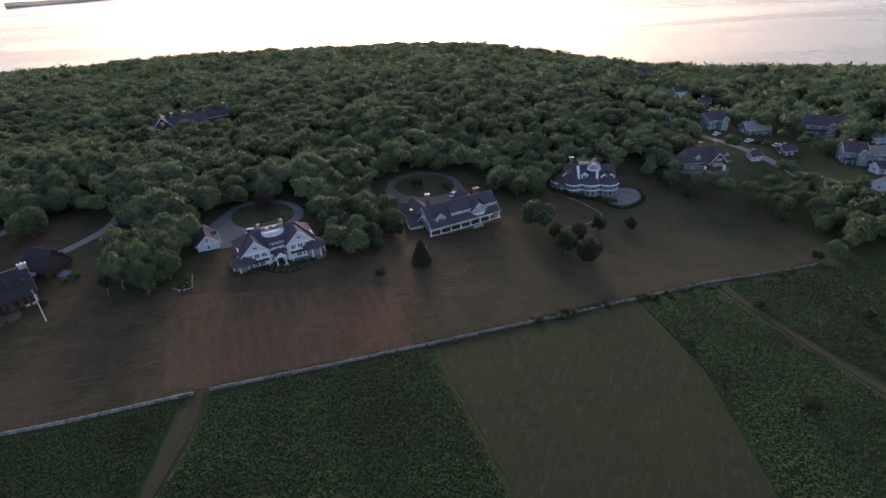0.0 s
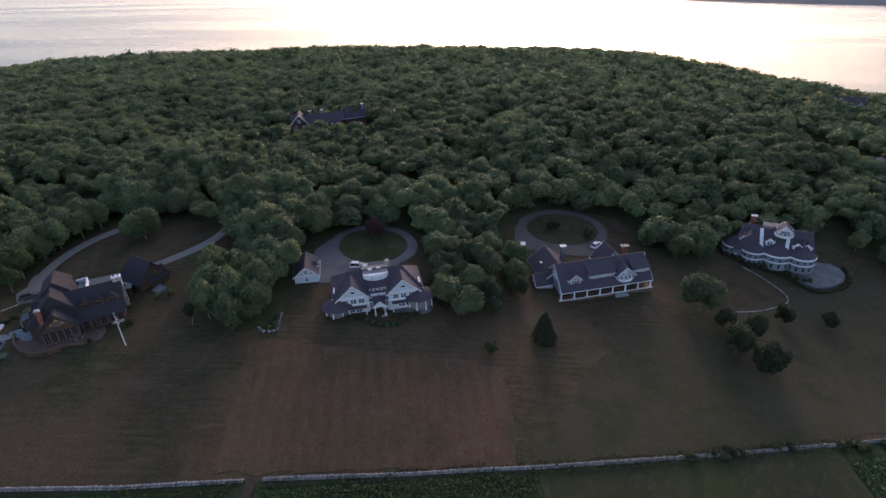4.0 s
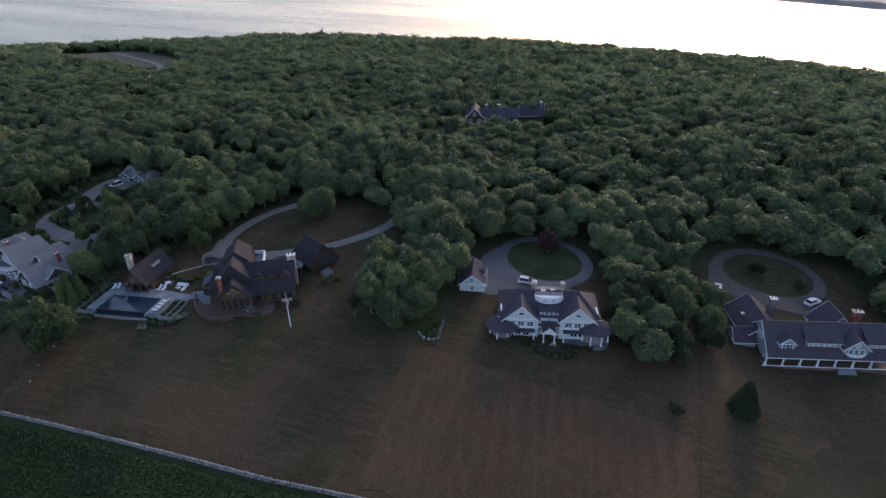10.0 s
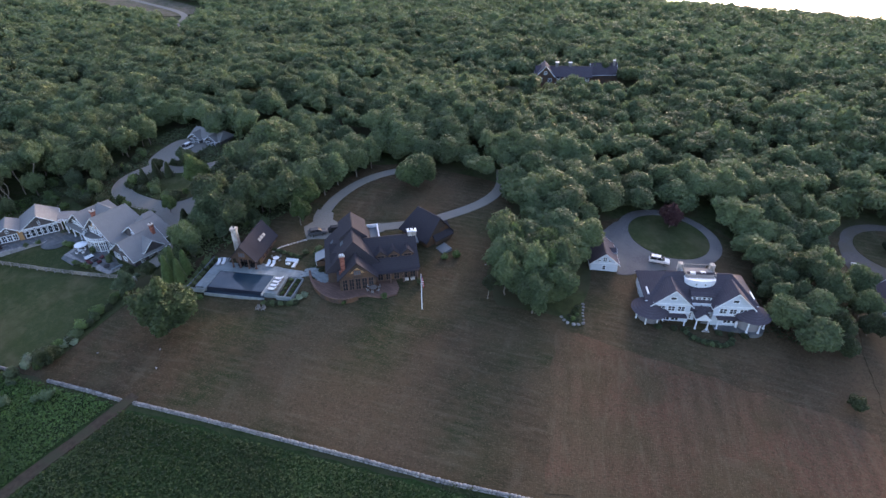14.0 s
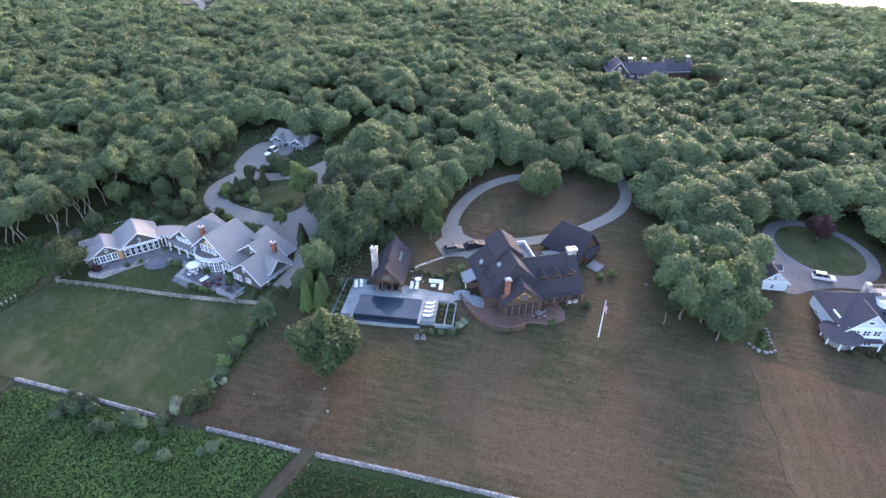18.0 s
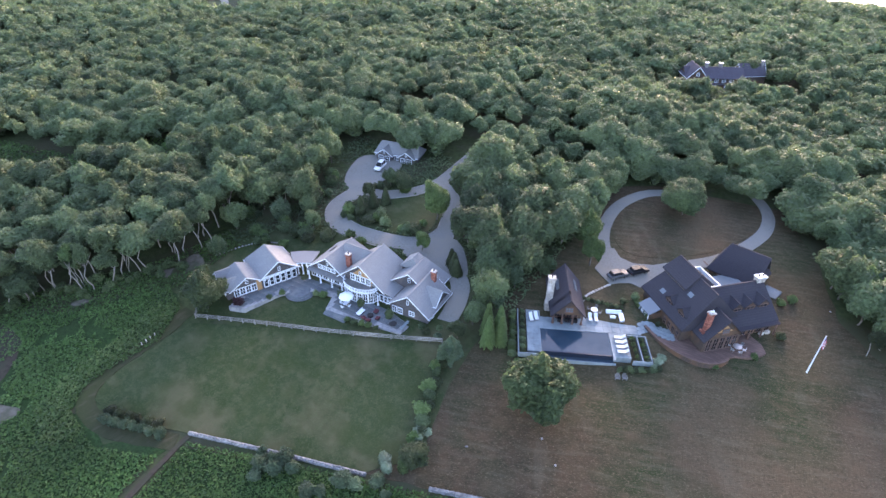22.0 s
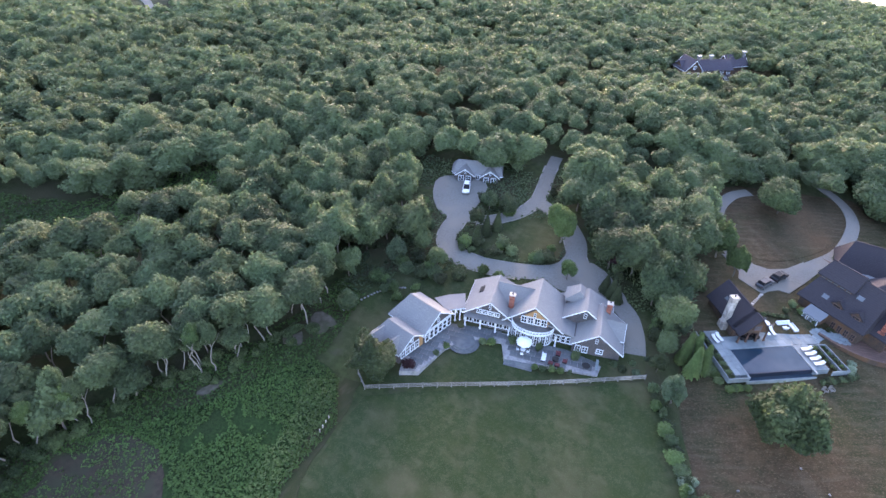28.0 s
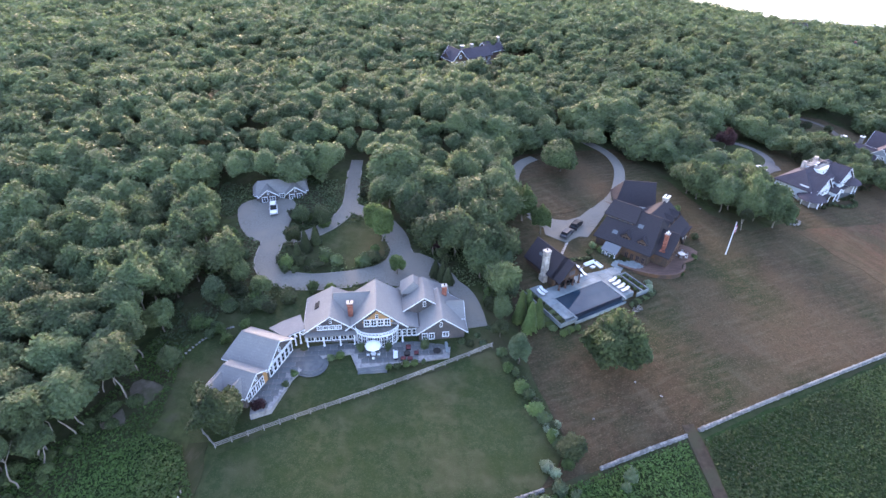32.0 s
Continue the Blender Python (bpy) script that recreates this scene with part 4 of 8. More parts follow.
def gable(house, cx, cy, turn, length, width, z0, ze, zr, wall, roof, over=0.45, hip=(0, 0), trim="white", ridge=0.0, name="wall", skip_wall=False):
    """A block with a pitched roof, its ridge along the block's own x. hip: how far the ridge is drawn in at either end. ridge: how far it lies off the middle."""
    m = pose(cx, cy, 0, 0, 0, turn)
    L, W = length / 2, width / 2
    if not skip_wall:
        bm = bmesh.new()
        if hip[0] == 0 or hip[1] == 0:
            prism(bm, [(-W, z0), (W, z0), (W, ze), (ridge, zr - 0.12), (-W, ze)], "x", -L if not hip[0] else -L + 0.1, L)
        else:
            box(bm, -L, L, -W, W, z0, ze)
        if hip[0] == 0 and hip[1] != 0 or hip[1] == 0 and hip[0] != 0:
            k = L - hip[1] if hip[1] else -(L - hip[0])
            bmesh.ops.bisect_plane(bm, geom=bm.verts[:] + bm.edges[:] + bm.faces[:], plane_co=(k, 0, 0), plane_no=(1 if hip[1] else -1, 0, 0))
            for v in bm.verts:
                if v.co.z > ze + 0.01 and (v.co.x > k + 0.01 if hip[1] else v.co.x < k - 0.01):
                    v.co.z = ze
        bm.transform(m)
        part(name, bm, wall, house)
    pl = (zr - ze) / (W + ridge)
    pr = (zr - ze) / (W - ridge)
    X, Yl, Yr = L + over, -W - over, W + over
    zl, zq = ze - pl * over, ze - pr * over
    top = [(-X, Yl, zl), (X, Yl, zl), (X, Yr, zq), (-X, Yr, zq), (-X + hip[0], ridge, zr), (X - hip[1], ridge, zr)]
    bm = bmesh.new()
    up = [bm.verts.new((x, y, z + 0.1)) for x, y, z in top]
    lo = [bm.verts.new((x, y, z - 0.14)) for x, y, z in top]
    for a in ((0, 1, 5, 4), (3, 4, 5, 2), (0, 4, 3), (1, 2, 5)):
        if len(a) == 3 and ((a[1] == 4 and not hip[0]) or (a[1] == 2 and not hip[1])):
            continue
        bm.faces.new([up[i] for i in a])
        bm.faces.new([lo[i] for i in a[::-1]])
    for a, b in ((0, 1), (3, 2)) + (((0, 3),) if hip[0] else ((0, 4), (4, 3))) + (((1, 2),) if hip[1] else ((1, 5), (5, 2))):
        bm.faces.new((up[a], up[b], lo[b], lo[a]))
    bmesh.ops.recalc_face_normals(bm, faces=bm.faces)
    # ridge cap
    if X - hip[1] > -X + hip[0] + 0.3:
        beam(bm, (-X + hip[0], ridge, zr + 0.12), (X - hip[1], ridge, zr + 0.12), 0.3, 0.08)
    bm.transform(m)
    part("roof", bm, roof, house)
    if trim:
        bm = bmesh.new()
        for s, h in ((-1, hip[0]), (1, hip[1])):
            if not h:
                e = s * (X + 0.03)
                beam(bm, (e, Yl, zl - 0.02), (e, ridge, zr - 0.02), 0.08, 0.19)
                beam(bm, (e, Yr, zq - 0.02), (e, ridge, zr - 0.02), 0.08, 0.19)
        for y, z in ((Yl - 0.04, zl), (Yr + 0.04, zq)):
            beam(bm, (-X, y, z - 0.06), (X, y, z - 0.04), 0.08, 0.14)
        bm.transform(m)
        part("trim", bm, trim, house, "white painted eaves and rake boards" if trim == "white" else "")


PANES = {}


def window(house, x, y, z, turn, w, h, cols=1, rows=1, frame_mat="white", glass="glass", name="window"):
    """A window on a wall: z is its sill, its face looks to local -y before the turn. Frame with bars, and a pane in it."""
    key = (round(w, 2), round(h, 2), cols, rows, frame_mat, glass)
    if key not in PANES:
        bm = bmesh.new()
        t = min(0.14, w * 0.14)
        xs, zs = [-w / 2, -w / 2 + t], [0, t]
        for i in range(1, cols):
            u = -w / 2 + w * i / cols
            xs += [u - 0.05, u + 0.05]
        for i in range(1, rows):
            zs += [h * i / rows - 0.03, h * i / rows + 0.03]
        xs, zs = xs + [w / 2 - t, w / 2], zs + [h - t, h]
        front = [[bm.verts.new((u, -0.15 if v < t * 0.5 else -0.09, v)) for v in zs] for u in xs]
        back = [[bm.verts.new((u, 0.05, v)) for v in zs] for u in xs]
        solid_cell = {(i, j) for i in range(len(xs) - 1) for j in range(len(zs) - 1) if i % 2 == 0 or j % 2 == 0}
        for i, j in solid_cell:
            ring4 = ((i, j), (i + 1, j), (i + 1, j + 1), (i, j + 1))
            bm.faces.new([front[a][b] for a, b in ring4])
            for k, (di, dj) in enumerate(((0, -1), (1, 0), (0, 1), (-1, 0))):
                if (i + di, j + dj) not in solid_cell:
                    a, b = ring4[k], ring4[(k + 1) % 4]
                    bm.faces.new((front[a[0]][a[1]], back[a[0]][a[1]], back[b[0]][b[1]], front[b[0]][b[1]]))
        bmesh.ops.delete(bm, geom=[v for v in bm.verts if not v.link_faces], context="VERTS")
        me = bpy.data.meshes.new("window")
        bm.to_mesh(me)
        bm.free()
        me.materials.append(M[frame_mat])
        bm = bmesh.new()
        box(bm, -w / 2 + t, w / 2 - t, -0.035, 0.02, t, h - t)
        mp_ = bpy.data.meshes.new("pane")
        bm.to_mesh(mp_)
        bm.free()
        mp_.materials.append(M[glass])
        PANES[key] = (me, mp_)
    me, mp_ = PANES[key]
    ob = new(name, me)
    ob.parent = house
    ob.matrix_local = pose(x, y, z, 0, 0, turn)
    pn = new("pane", mp_)
    pn.parent = ob
    return ob


def window_row(house, x0, y0, x1, y1, z, n, w, h, cols=1, rows=1, **kw):
    """n windows evenly along a wall that runs from (x0, y0) to (x1, y1), looking to the right-hand side of that way."""
    turn = math.degrees(math.atan2(y1 - y0, x1 - x0))
    for i in range(n):
        f = (i + 0.5) / n
        window(house, x0 + (x1 - x0) * f, y0 + (y1 - y0) * f, z, turn, w, h, cols, rows, **kw)


def post(house, x, y, z0, z1, r=0.16, material="white", name="column"):
    bm = bmesh.new()
    rings = []
    for rad, z in ((r * 1.5, z0), (r * 1.5, z0 + 0.25), (r, z0 + 0.25), (r * 0.85, z1 - 0.18), (r * 1.4, z1 - 0.18), (r * 1.4, z1)):
        rings.append([bm.verts.new((x + rad * math.cos(radians(22.5 + 45 * k)), y + rad * math.sin(radians(22.5 + 45 * k)), z)) for k in range(8)])
    for p, q in zip(rings, rings[1:]):
        for k in range(8):
            bm.faces.new((p[k], p[(k + 1) % 8], q[(k + 1) % 8], q[k]))
    bm.faces.new(rings[-1])
    return part(name, bm, material, house)


def chimney(house, x, y, z0, z1, w, d, material, turn=0, cap="pale_stone", pots=1, pot="black"):
    bm = bmesh.new()
    m = pose(x, y, 0, 0, 0, turn)
    box(bm, -w / 2, w / 2, -d / 2, d / 2, z0, z1 - 0.25)
    box(bm, -w / 2 - 0.1, w / 2 + 0.1, -d / 2 - 0.1, d / 2 + 0.1, z1 - 0.55, z1 - 0.25)
    bm.transform(m)
    c = part("chimney", bm, material, house)
    bm = bmesh.new()
    box(bm, -w / 2 - 0.14, w / 2 + 0.14, -d / 2 - 0.14, d / 2 + 0.14, z1 - 0.25, z1 - 0.08)
    bm.transform(m)
    part("cap", bm, cap, c)
    for i in range(pots):
        bm = bmesh.new()
        u = (i - (pots - 1) / 2) * w * 0.5
        bar(bm, (u, 0, z1 - 0.1), (u, 0, z1 + 0.3), 0.16, 8, 0.13)
        bm.transform(m)
        part("chimney_pot", bm, pot, c)
    return c


def plain(house, name, x0, x1, y0, y1, z0, z1, material, turn=0, bevel=0.0, label=""):
    return part(name, box(bmesh.new(), x0, x1, y0, y1, z0, z1, turn, bevel), material, house, label)


def dormer(house, x, y, z, turn, w, h, depth, wall, roof, cols=2, trim="white"):
    """A small gabled dormer with a window, its face at (x, y), looking to local -y before the turn."""
    a = radians(turn)
    cx, cy = x - math.sin(a) * depth / 2, y + math.cos(a) * depth / 2
    gable(house, cx, cy, turn + 90, depth, w, z, z + h, z + h + w * 0.42, wall, roof, 0.2, (0, 0), trim, name="dormer_wall")
    window(house, x + math.sin(a) * 0.06, y - math.cos(a) * 0.06, z + 0.25, turn, w * 0.7, h - 0.25, cols, 2, frame_mat="white" if trim else "deck_wood")


# ---- white house with two gables and corner pavilions ----
def white_house():
    h = thing("house", "large white clapboard house with twin gables, round pavilions and roof deck", "house", (-56.2, 135.9, 9.9), 28.5)
    plain(h, "foundation", -10.7, 10.7, 0.1, 11.1, -3, 0.25, "field_stone")
    gable(h, 0, 6.3, 0, 21.2, 9.6, 0, 5.0, 8.4, "clapboard", "dark_slate", 0.5, (4.6, 4.6))
    for s in (-1, 1):
        gable(h, s * 6.0, 3.6, 90, 7.2, 7.4, 0, 4.9, 8.3, "clapboard", "dark_slate", 0.5, (0, 3.2), "white")
        window_row(h, s * 6 - 2.9, -0.02, s * 6 + 2.9, -0.02, 3.1, 3, 1.55, 1.35, 2, 2)
        plain(h, "belt_board", s * 6 - 3.75, s * 6 + 3.75, -0.12, 0.02, 4.72, 5.05, "white")
        plain(h, "belt_board", s * 6 - 3.75, s * 6 + 3.75, -0.1, 0.02, 2.6, 2.95, "white")
        window(h, s * 6, -0.02, 5.85, 0, 1.3, 0.8, 1, 1)
        window_row(h, s * 6 - 1.5, -0.02, s * 6 + 2.0, -0.02, 0.7, 2, 1.6, 1.6, 2, 2)
        plain(h, "porch_roof", s * 6 - 3.0, s * 6 + 3.0, -1.3, 0.0, 2.35, 2.6, "dark_slate")
        for k in (-2.8, 2.8):
            post(h, s * 6 + k, -1.15, 0, 2.35, 0.15)
        plain(h, "porch_floor", s * 6 - 3.2, s * 6 + 3.2, -1.5, 0.1, -0.6, 0.1, "bluestone")
        # pavilion
        px, py = s * 9.9, 0.7
        bm = bmesh.new()
        bmesh.ops.create_cone(bm, cap_ends=True, segments=24, radius1=3.2, radius2=3.2, depth=1.6, matrix=Matrix.Translation((px, py, -0.65)))
        part("pavilion_floor", bm, "bluestone", h)
        bm = bmesh.new()
        bmesh.ops.create_cone(bm, cap_ends=True, segments=24, radius1=2.45, radius2=2.45, depth=2.75, matrix=Matrix.Translation((px, py, 1.5)))
        part("pavilion_screen", bm, "screen", h, "grey insect screens")
        bm = bmesh.new()
        bmesh.ops.create_cone(bm, cap_ends=True, segments=24, radius1=3.05, radius2=3.05, depth=0.35, matrix=Matrix.Translation((px, py, 2.85)))
        part("pavilion_beam", bm, "white", h)
        bm = bmesh.new()
        bmesh.ops.create_cone(bm, cap_ends=True, segments=24, radius1=3.75, radius2=0.25, depth=1.9, matrix=Matrix.Translation((px, py, 3.95)))
        part("pavilion_roof", bm, "dark_slate", h)
        for k in range(8):
            a = radians(k * 45 + 22)
            post(h, px + 2.9 * math.cos(a), py + 2.9 * math.sin(a), 0.1, 2.75, 0.17)
        # outer cheek on the roof
        plain(h, "roof_rail", s * 10.3 - 0.15, s * 10.3 + 0.15, 2.2, 4.6, 5.0, 5.6, "white")
        window_row(h, s * 10.62, 9.5 if s < 0 else 3.5, s * 10.62, 3.5 if s < 0 else 9.5, 0.8, 2, 1.2, 1.6, 2, 2)
    # middle
    plain(h, "middle_wall", -2.35, 2.35, 0.9, 2.2, 0, 4.4, "clapboard")
    gable(h, 0, 1.3, 0, 4.6, 2.2, 3.0, 3.4, 4.2, "clapboard", "dark_slate", 0.1, (0, 0), None, skip_wall=True)
    plain(h, "dormer_wall", -2.0, 2.0, 1.6, 3.8, 4.2, 6.1, "clapboard")
    window_row(h, -1.9, 1.58, 1.9, 1.58, 4.7, 4, 0.85, 1.1, 1, 2)
    gable(h, 0, 2.7, 0, 4.2, 2.4, 5.6, 6.1, 6.6, "clapboard", "dark_slate", 0.15, (0, 0), None, skip_wall=True)
    for s in (-1, 1):
        window(h, s * 1.85, 0.88, 0.7, 0, 0.95, 1.7, 2, 3)
    # portico
    gable(h, 0, -0.5, 90, 2.8, 2.7, 2.5, 2.9, 4.1, "white", "dark_slate", 0.15, (0, 0), "white")
    for s in (-1, 1):
        post(h, s * 1.15, -1.75, 0.1, 2.6, 0.16)
    plain(h, "door", -0.8, 0.8, 0.78, 0.9, 0.1, 2.3, "black", label="dark double front door")
    plain(h, "step", -1.6, 1.6, -2.4, 0.9, -0.5, 0.1, "pale_stone")
    plain(h, "step", -0.5, 0.5, -3.6, -2.4, -0.7, -0.05, "white")
    # roof deck over a round bay
    bm = bmesh.new()
    bmesh.ops.create_cone(bm, cap_ends=True, segments=28, radius1=2.3, radius2=3.0, depth=1.1, matrix=pose(0, 6.6, 5.85) @ Matrix.Diagonal((1.0, 0.75, 1, 1)))
    part("bay_base", bm, "white", h)
    bm = bmesh.new()
    bmesh.ops.create_cone(bm, cap_ends=True, segments=36, radius1=3.0, radius2=3.1, depth=1.9, matrix=pose(0, 4.7, 7.2) @ Matrix.Diagonal((1.0, 0.36, 1, 1)))
    part("bay_front", bm, "white", h)
    bm = bmesh.new()
    bmesh.ops.create_cone(bm, cap_ends=True, segments=36, radius1=2.2, radius2=2.8, depth=0.9, matrix=pose(0, 4.7, 5.85) @ Matrix.Diagonal((1.0, 0.36, 1, 1)))
    part("bay_cove", bm, "clapboard", h)
    plain(h, "bay_wall", -3.0, 3.0, 4.6, 8.6, 6.3, 8.1, "white", bevel=0.1)
    plain(h, "deck_floor", -2.8, 2.8, 4.7, 8.4, 8.1, 8.2, "grey_wood")
    for s in (-1, 1):
        bm = bmesh.new()
        bar(bm, (s * 0.9, 3.6, 7.3), (s * 0.9, 3.78, 7.3), 0.16, 10)
        part("porthole", bm, "glass", h)
        plain(h, "chimney", s * 3.2 - 0.45, s * 3.2 + 0.45, 7.9, 8.9, 4, 9.3, "pale_stone")
    bm = bmesh.new()
    for p, q in (((-2.9, 4.6), (2.9, 4.6)), ((-2.9, 8.5), (2.9, 8.5)), ((-2.9, 4.6), (-2.9, 8.5)), ((2.9, 4.6), (2.9, 8.5))):
        beam(bm, (*p, 9.05), (*q, 9.05), 0.1, 0.1)
        n = int(math.dist(p, q) / 0.45)
        for i in range(n + 1):
            x, y = p[0] + (q[0] - p[0]) * i / n, p[1] + (q[1] - p[1]) * i / n
            box(bm, x - 0.03, x + 0.03, y - 0.03, y + 0.03, 8.15, 9.0)
    part("railing", bm, "grey_wood", h)
    for x, y in ((-1.2, 6.2), (0.9, 6.5)):
        plain(h, "deck_seat", x - 0.5, x + 0.5, y - 0.3, y + 0.3, 8.2, 8.6, "white")
    window_row(h, 9, 11.12, -9, 11.12, 0.8, 6, 1.3, 1.6, 2, 2)
    window_row(h, 9, 11.12, -9, 11.12, 3.0, 6, 1.3, 1.3, 2, 2)
    g = thing("garage", "white garage with arched window in its gable", "garage", (-78.2, 140.2, 12.0), 28.5)
    gable(g, 0, 4.1, 90, 8.2, 6.0, -1.5, 2.4, 4.9, "clapboard", "dark_slate", 0.4, (0, 0), "white")
    plain(g, "belt_board", -3.1, 3.1, -0.1, 0.02, 2.15, 2.4, "white")
    window(g, 0, -0.03, 2.7, 0, 0.9, 1.3, 2, 2)
    for s in (-1, 1):
        window(g, s * 1.15, -0.03, 2.7, 0, 0.8, 0.6, 2, 1)
    window(g, 0, -0.03, 0.6, 0, 0.8, 1.2, 1, 2)
    for k in range(2):
        plain(g, "garage_door", 3.02, 3.1, 1.2 + k * 3.3, 3.8 + k * 3.3, 0, 2.1, "white")
    dormer(g, 2.9, 4.2, 2.2, 90, 1.4, 1.0, 2.2, "clapboard", "dark_slate")


white_house()


# ---- long shingled house with a colonnaded porch ----
def long_house():
    h = thing("house", "long grey shingled house with white columned porch and dormers", "house", (-16, 158.7, 4.6), 29.4)
    plain(h, "foundation", 0.3, 25.4, 0.3, 11, -4, 0.2, "field_stone")
    plain(h, "porch_floor", -0.2, 25.9, -0.2, 2.6, -2.5, 0.3, "deck_wood")
    plain(h, "porch_edge", -0.3, 26.0, -0.3, -0.15, 0.18, 0.34, "white")
    plain(h, "wall", 0.8, 24.9, 2.4, 10.8, 0, 3.2, "pale_shingle")
    gable(h, 12.85, 5.5, 0, 24.6, 11.4, 2.95, 3.0, 7.9, "pale_shingle", "dark_slate", 0.4, (0, 0), "white")
    for i in range(8):
        post(h, 0.4 + i * 25.0 / 7, 0.15, 0.3, 2.75, 0.2)
    plain(h, "porch_beam", 0.1, 25.6, 0.0, 0.3, 2.62, 2.8, "white")
    window_row(h, 1.6, 2.38, 8.2, 2.38, 0.7, 4, 1.2, 1.9, 2, 2)
    window_row(h, 9.5, 2.38, 16.5, 2.38, 0.6, 4, 1.3, 2.0, 2, 2)
    window_row(h, 18.5, 2.38, 24.4, 2.38, 0.7, 4, 1.2, 1.9, 2, 2)
    # long shed dormer with a gable in its middle
    for a, b in ((8.4, 15.6), (20.6, 25.2)):
        plain(h, "dormer_wall", a, b, 1.5, 5.2, 3.8, 5.6, "pale_shingle")
        plain(h, "dormer_eave", a - 0.2, b + 0.2, 1.2, 1.55, 5.4, 5.65, "white")
        bm = bmesh.new()
        prism(bm, [(1.1, 5.55), (1.1, 5.75), (5.6, 7.9), (5.6, 7.6)], "x", a - 0.25, b + 0.25)
        part("dormer_roof", bm, "dark_slate", h)
        plain(h, "dormer_sill", a, b, 1.4, 1.5, 3.95, 4.15, "white")
        window_row(h, a + 0.3, 1.45, b - 0.3, 1.45, 4.25, int((b - a) / 1.2), 0.95, 1.05, 2, 2)
    gable(h, 18.1, 2.9, 90, 5.0, 5.0, 3.2, 4.9, 7.1, "pale_shingle", "dark_slate", 0.35, (0, 0), "white")
    window(h, 18.1, 0.36, 5.3, 0, 0.9, 0.8, 2, 2)
    window_row(h, 16.4, 0.36, 19.8, 0.36, 3.6, 3, 0.9, 1.2, 1, 2)
    bm = bmesh.new()
    for k in range(9):
        a = radians(200 + k * 17.5)
        box(bm, 18.1 + 1.9 * math.cos(a) - 0.25, 18.1 + 1.9 * math.cos(a) + 0.25, 0.6 + 0.9 * math.sin(a) - 0.06, 0.6 + 0.9 * math.sin(a) + 0.06, 3.1, 3.8)
    part("balcony", bm, "white", h)
    dormer(h, 4.4, 1.0, 3.5, 0, 3.3, 1.7, 3.4, "pale_shingle", "dark_slate", 3)
    for k in range(4):
        plain(h, "step", 15.0 + 0.1 * k, 19.0 - 0.1 * k, -1.6 + 0.35 * k, -1.2 + 0.35 * k, -2, -0.75 + 0.25 * k, "pale_deck")
    # left wing
    gable(h, 2.4, 12.4, 90, 12, 9.0, -2, 3.0, 6.6, "pale_shingle", "dark_slate", 0.4, (0, 0), "white")
    gable(h, -2.2, 7.4, 0, 4.5, 4.6, -2, 2.6, 4.8, "pale_shingle", "dark_slate", 0.35, (0, 0), "white")
    window_row(h, -4.47, 9.2, -4.47, 5.6, 0.6, 2, 1.2, 1.6, 2, 2)
    plain(h, "skylight", -1.1, -0.3, 12, 13, 4.9, 5.05, "glass_pale")
    window_row(h, -2.15, 17.8, -2.15, 12.5, 0.6, 3, 1.2, 1.6, 2, 2)
    # right back wing
    gable(h, 19.0, 12.0, 90, 6, 7.5, -2, 3.2, 7.2, "pale_shingle", "dark_slate", 0.4, (0, 0), "white")
    chimney(h, 6.3, 14.4, 3, 8.3, 1.3, 1.0, "field_stone", cap="white", pots=2)
    chimney(h, 22.6, 10.4, 2, 8.0, 1.9, 1.0, "brick", cap="pale_stone", pots=2)
    window_row(h, 25.18, 3.5, 25.18, 9.8, 0.7, 3, 1.2, 1.7, 2, 2)
    window_row(h, 25.18, 4.5, 25.18, 7.0, 4.0, 2, 1.0, 1.3, 2, 2)
    window_row(h, 0.52, 6.8, 0.52, 4.0, 4.2, 2, 1.0, 1.3, 2, 2)


long_house()


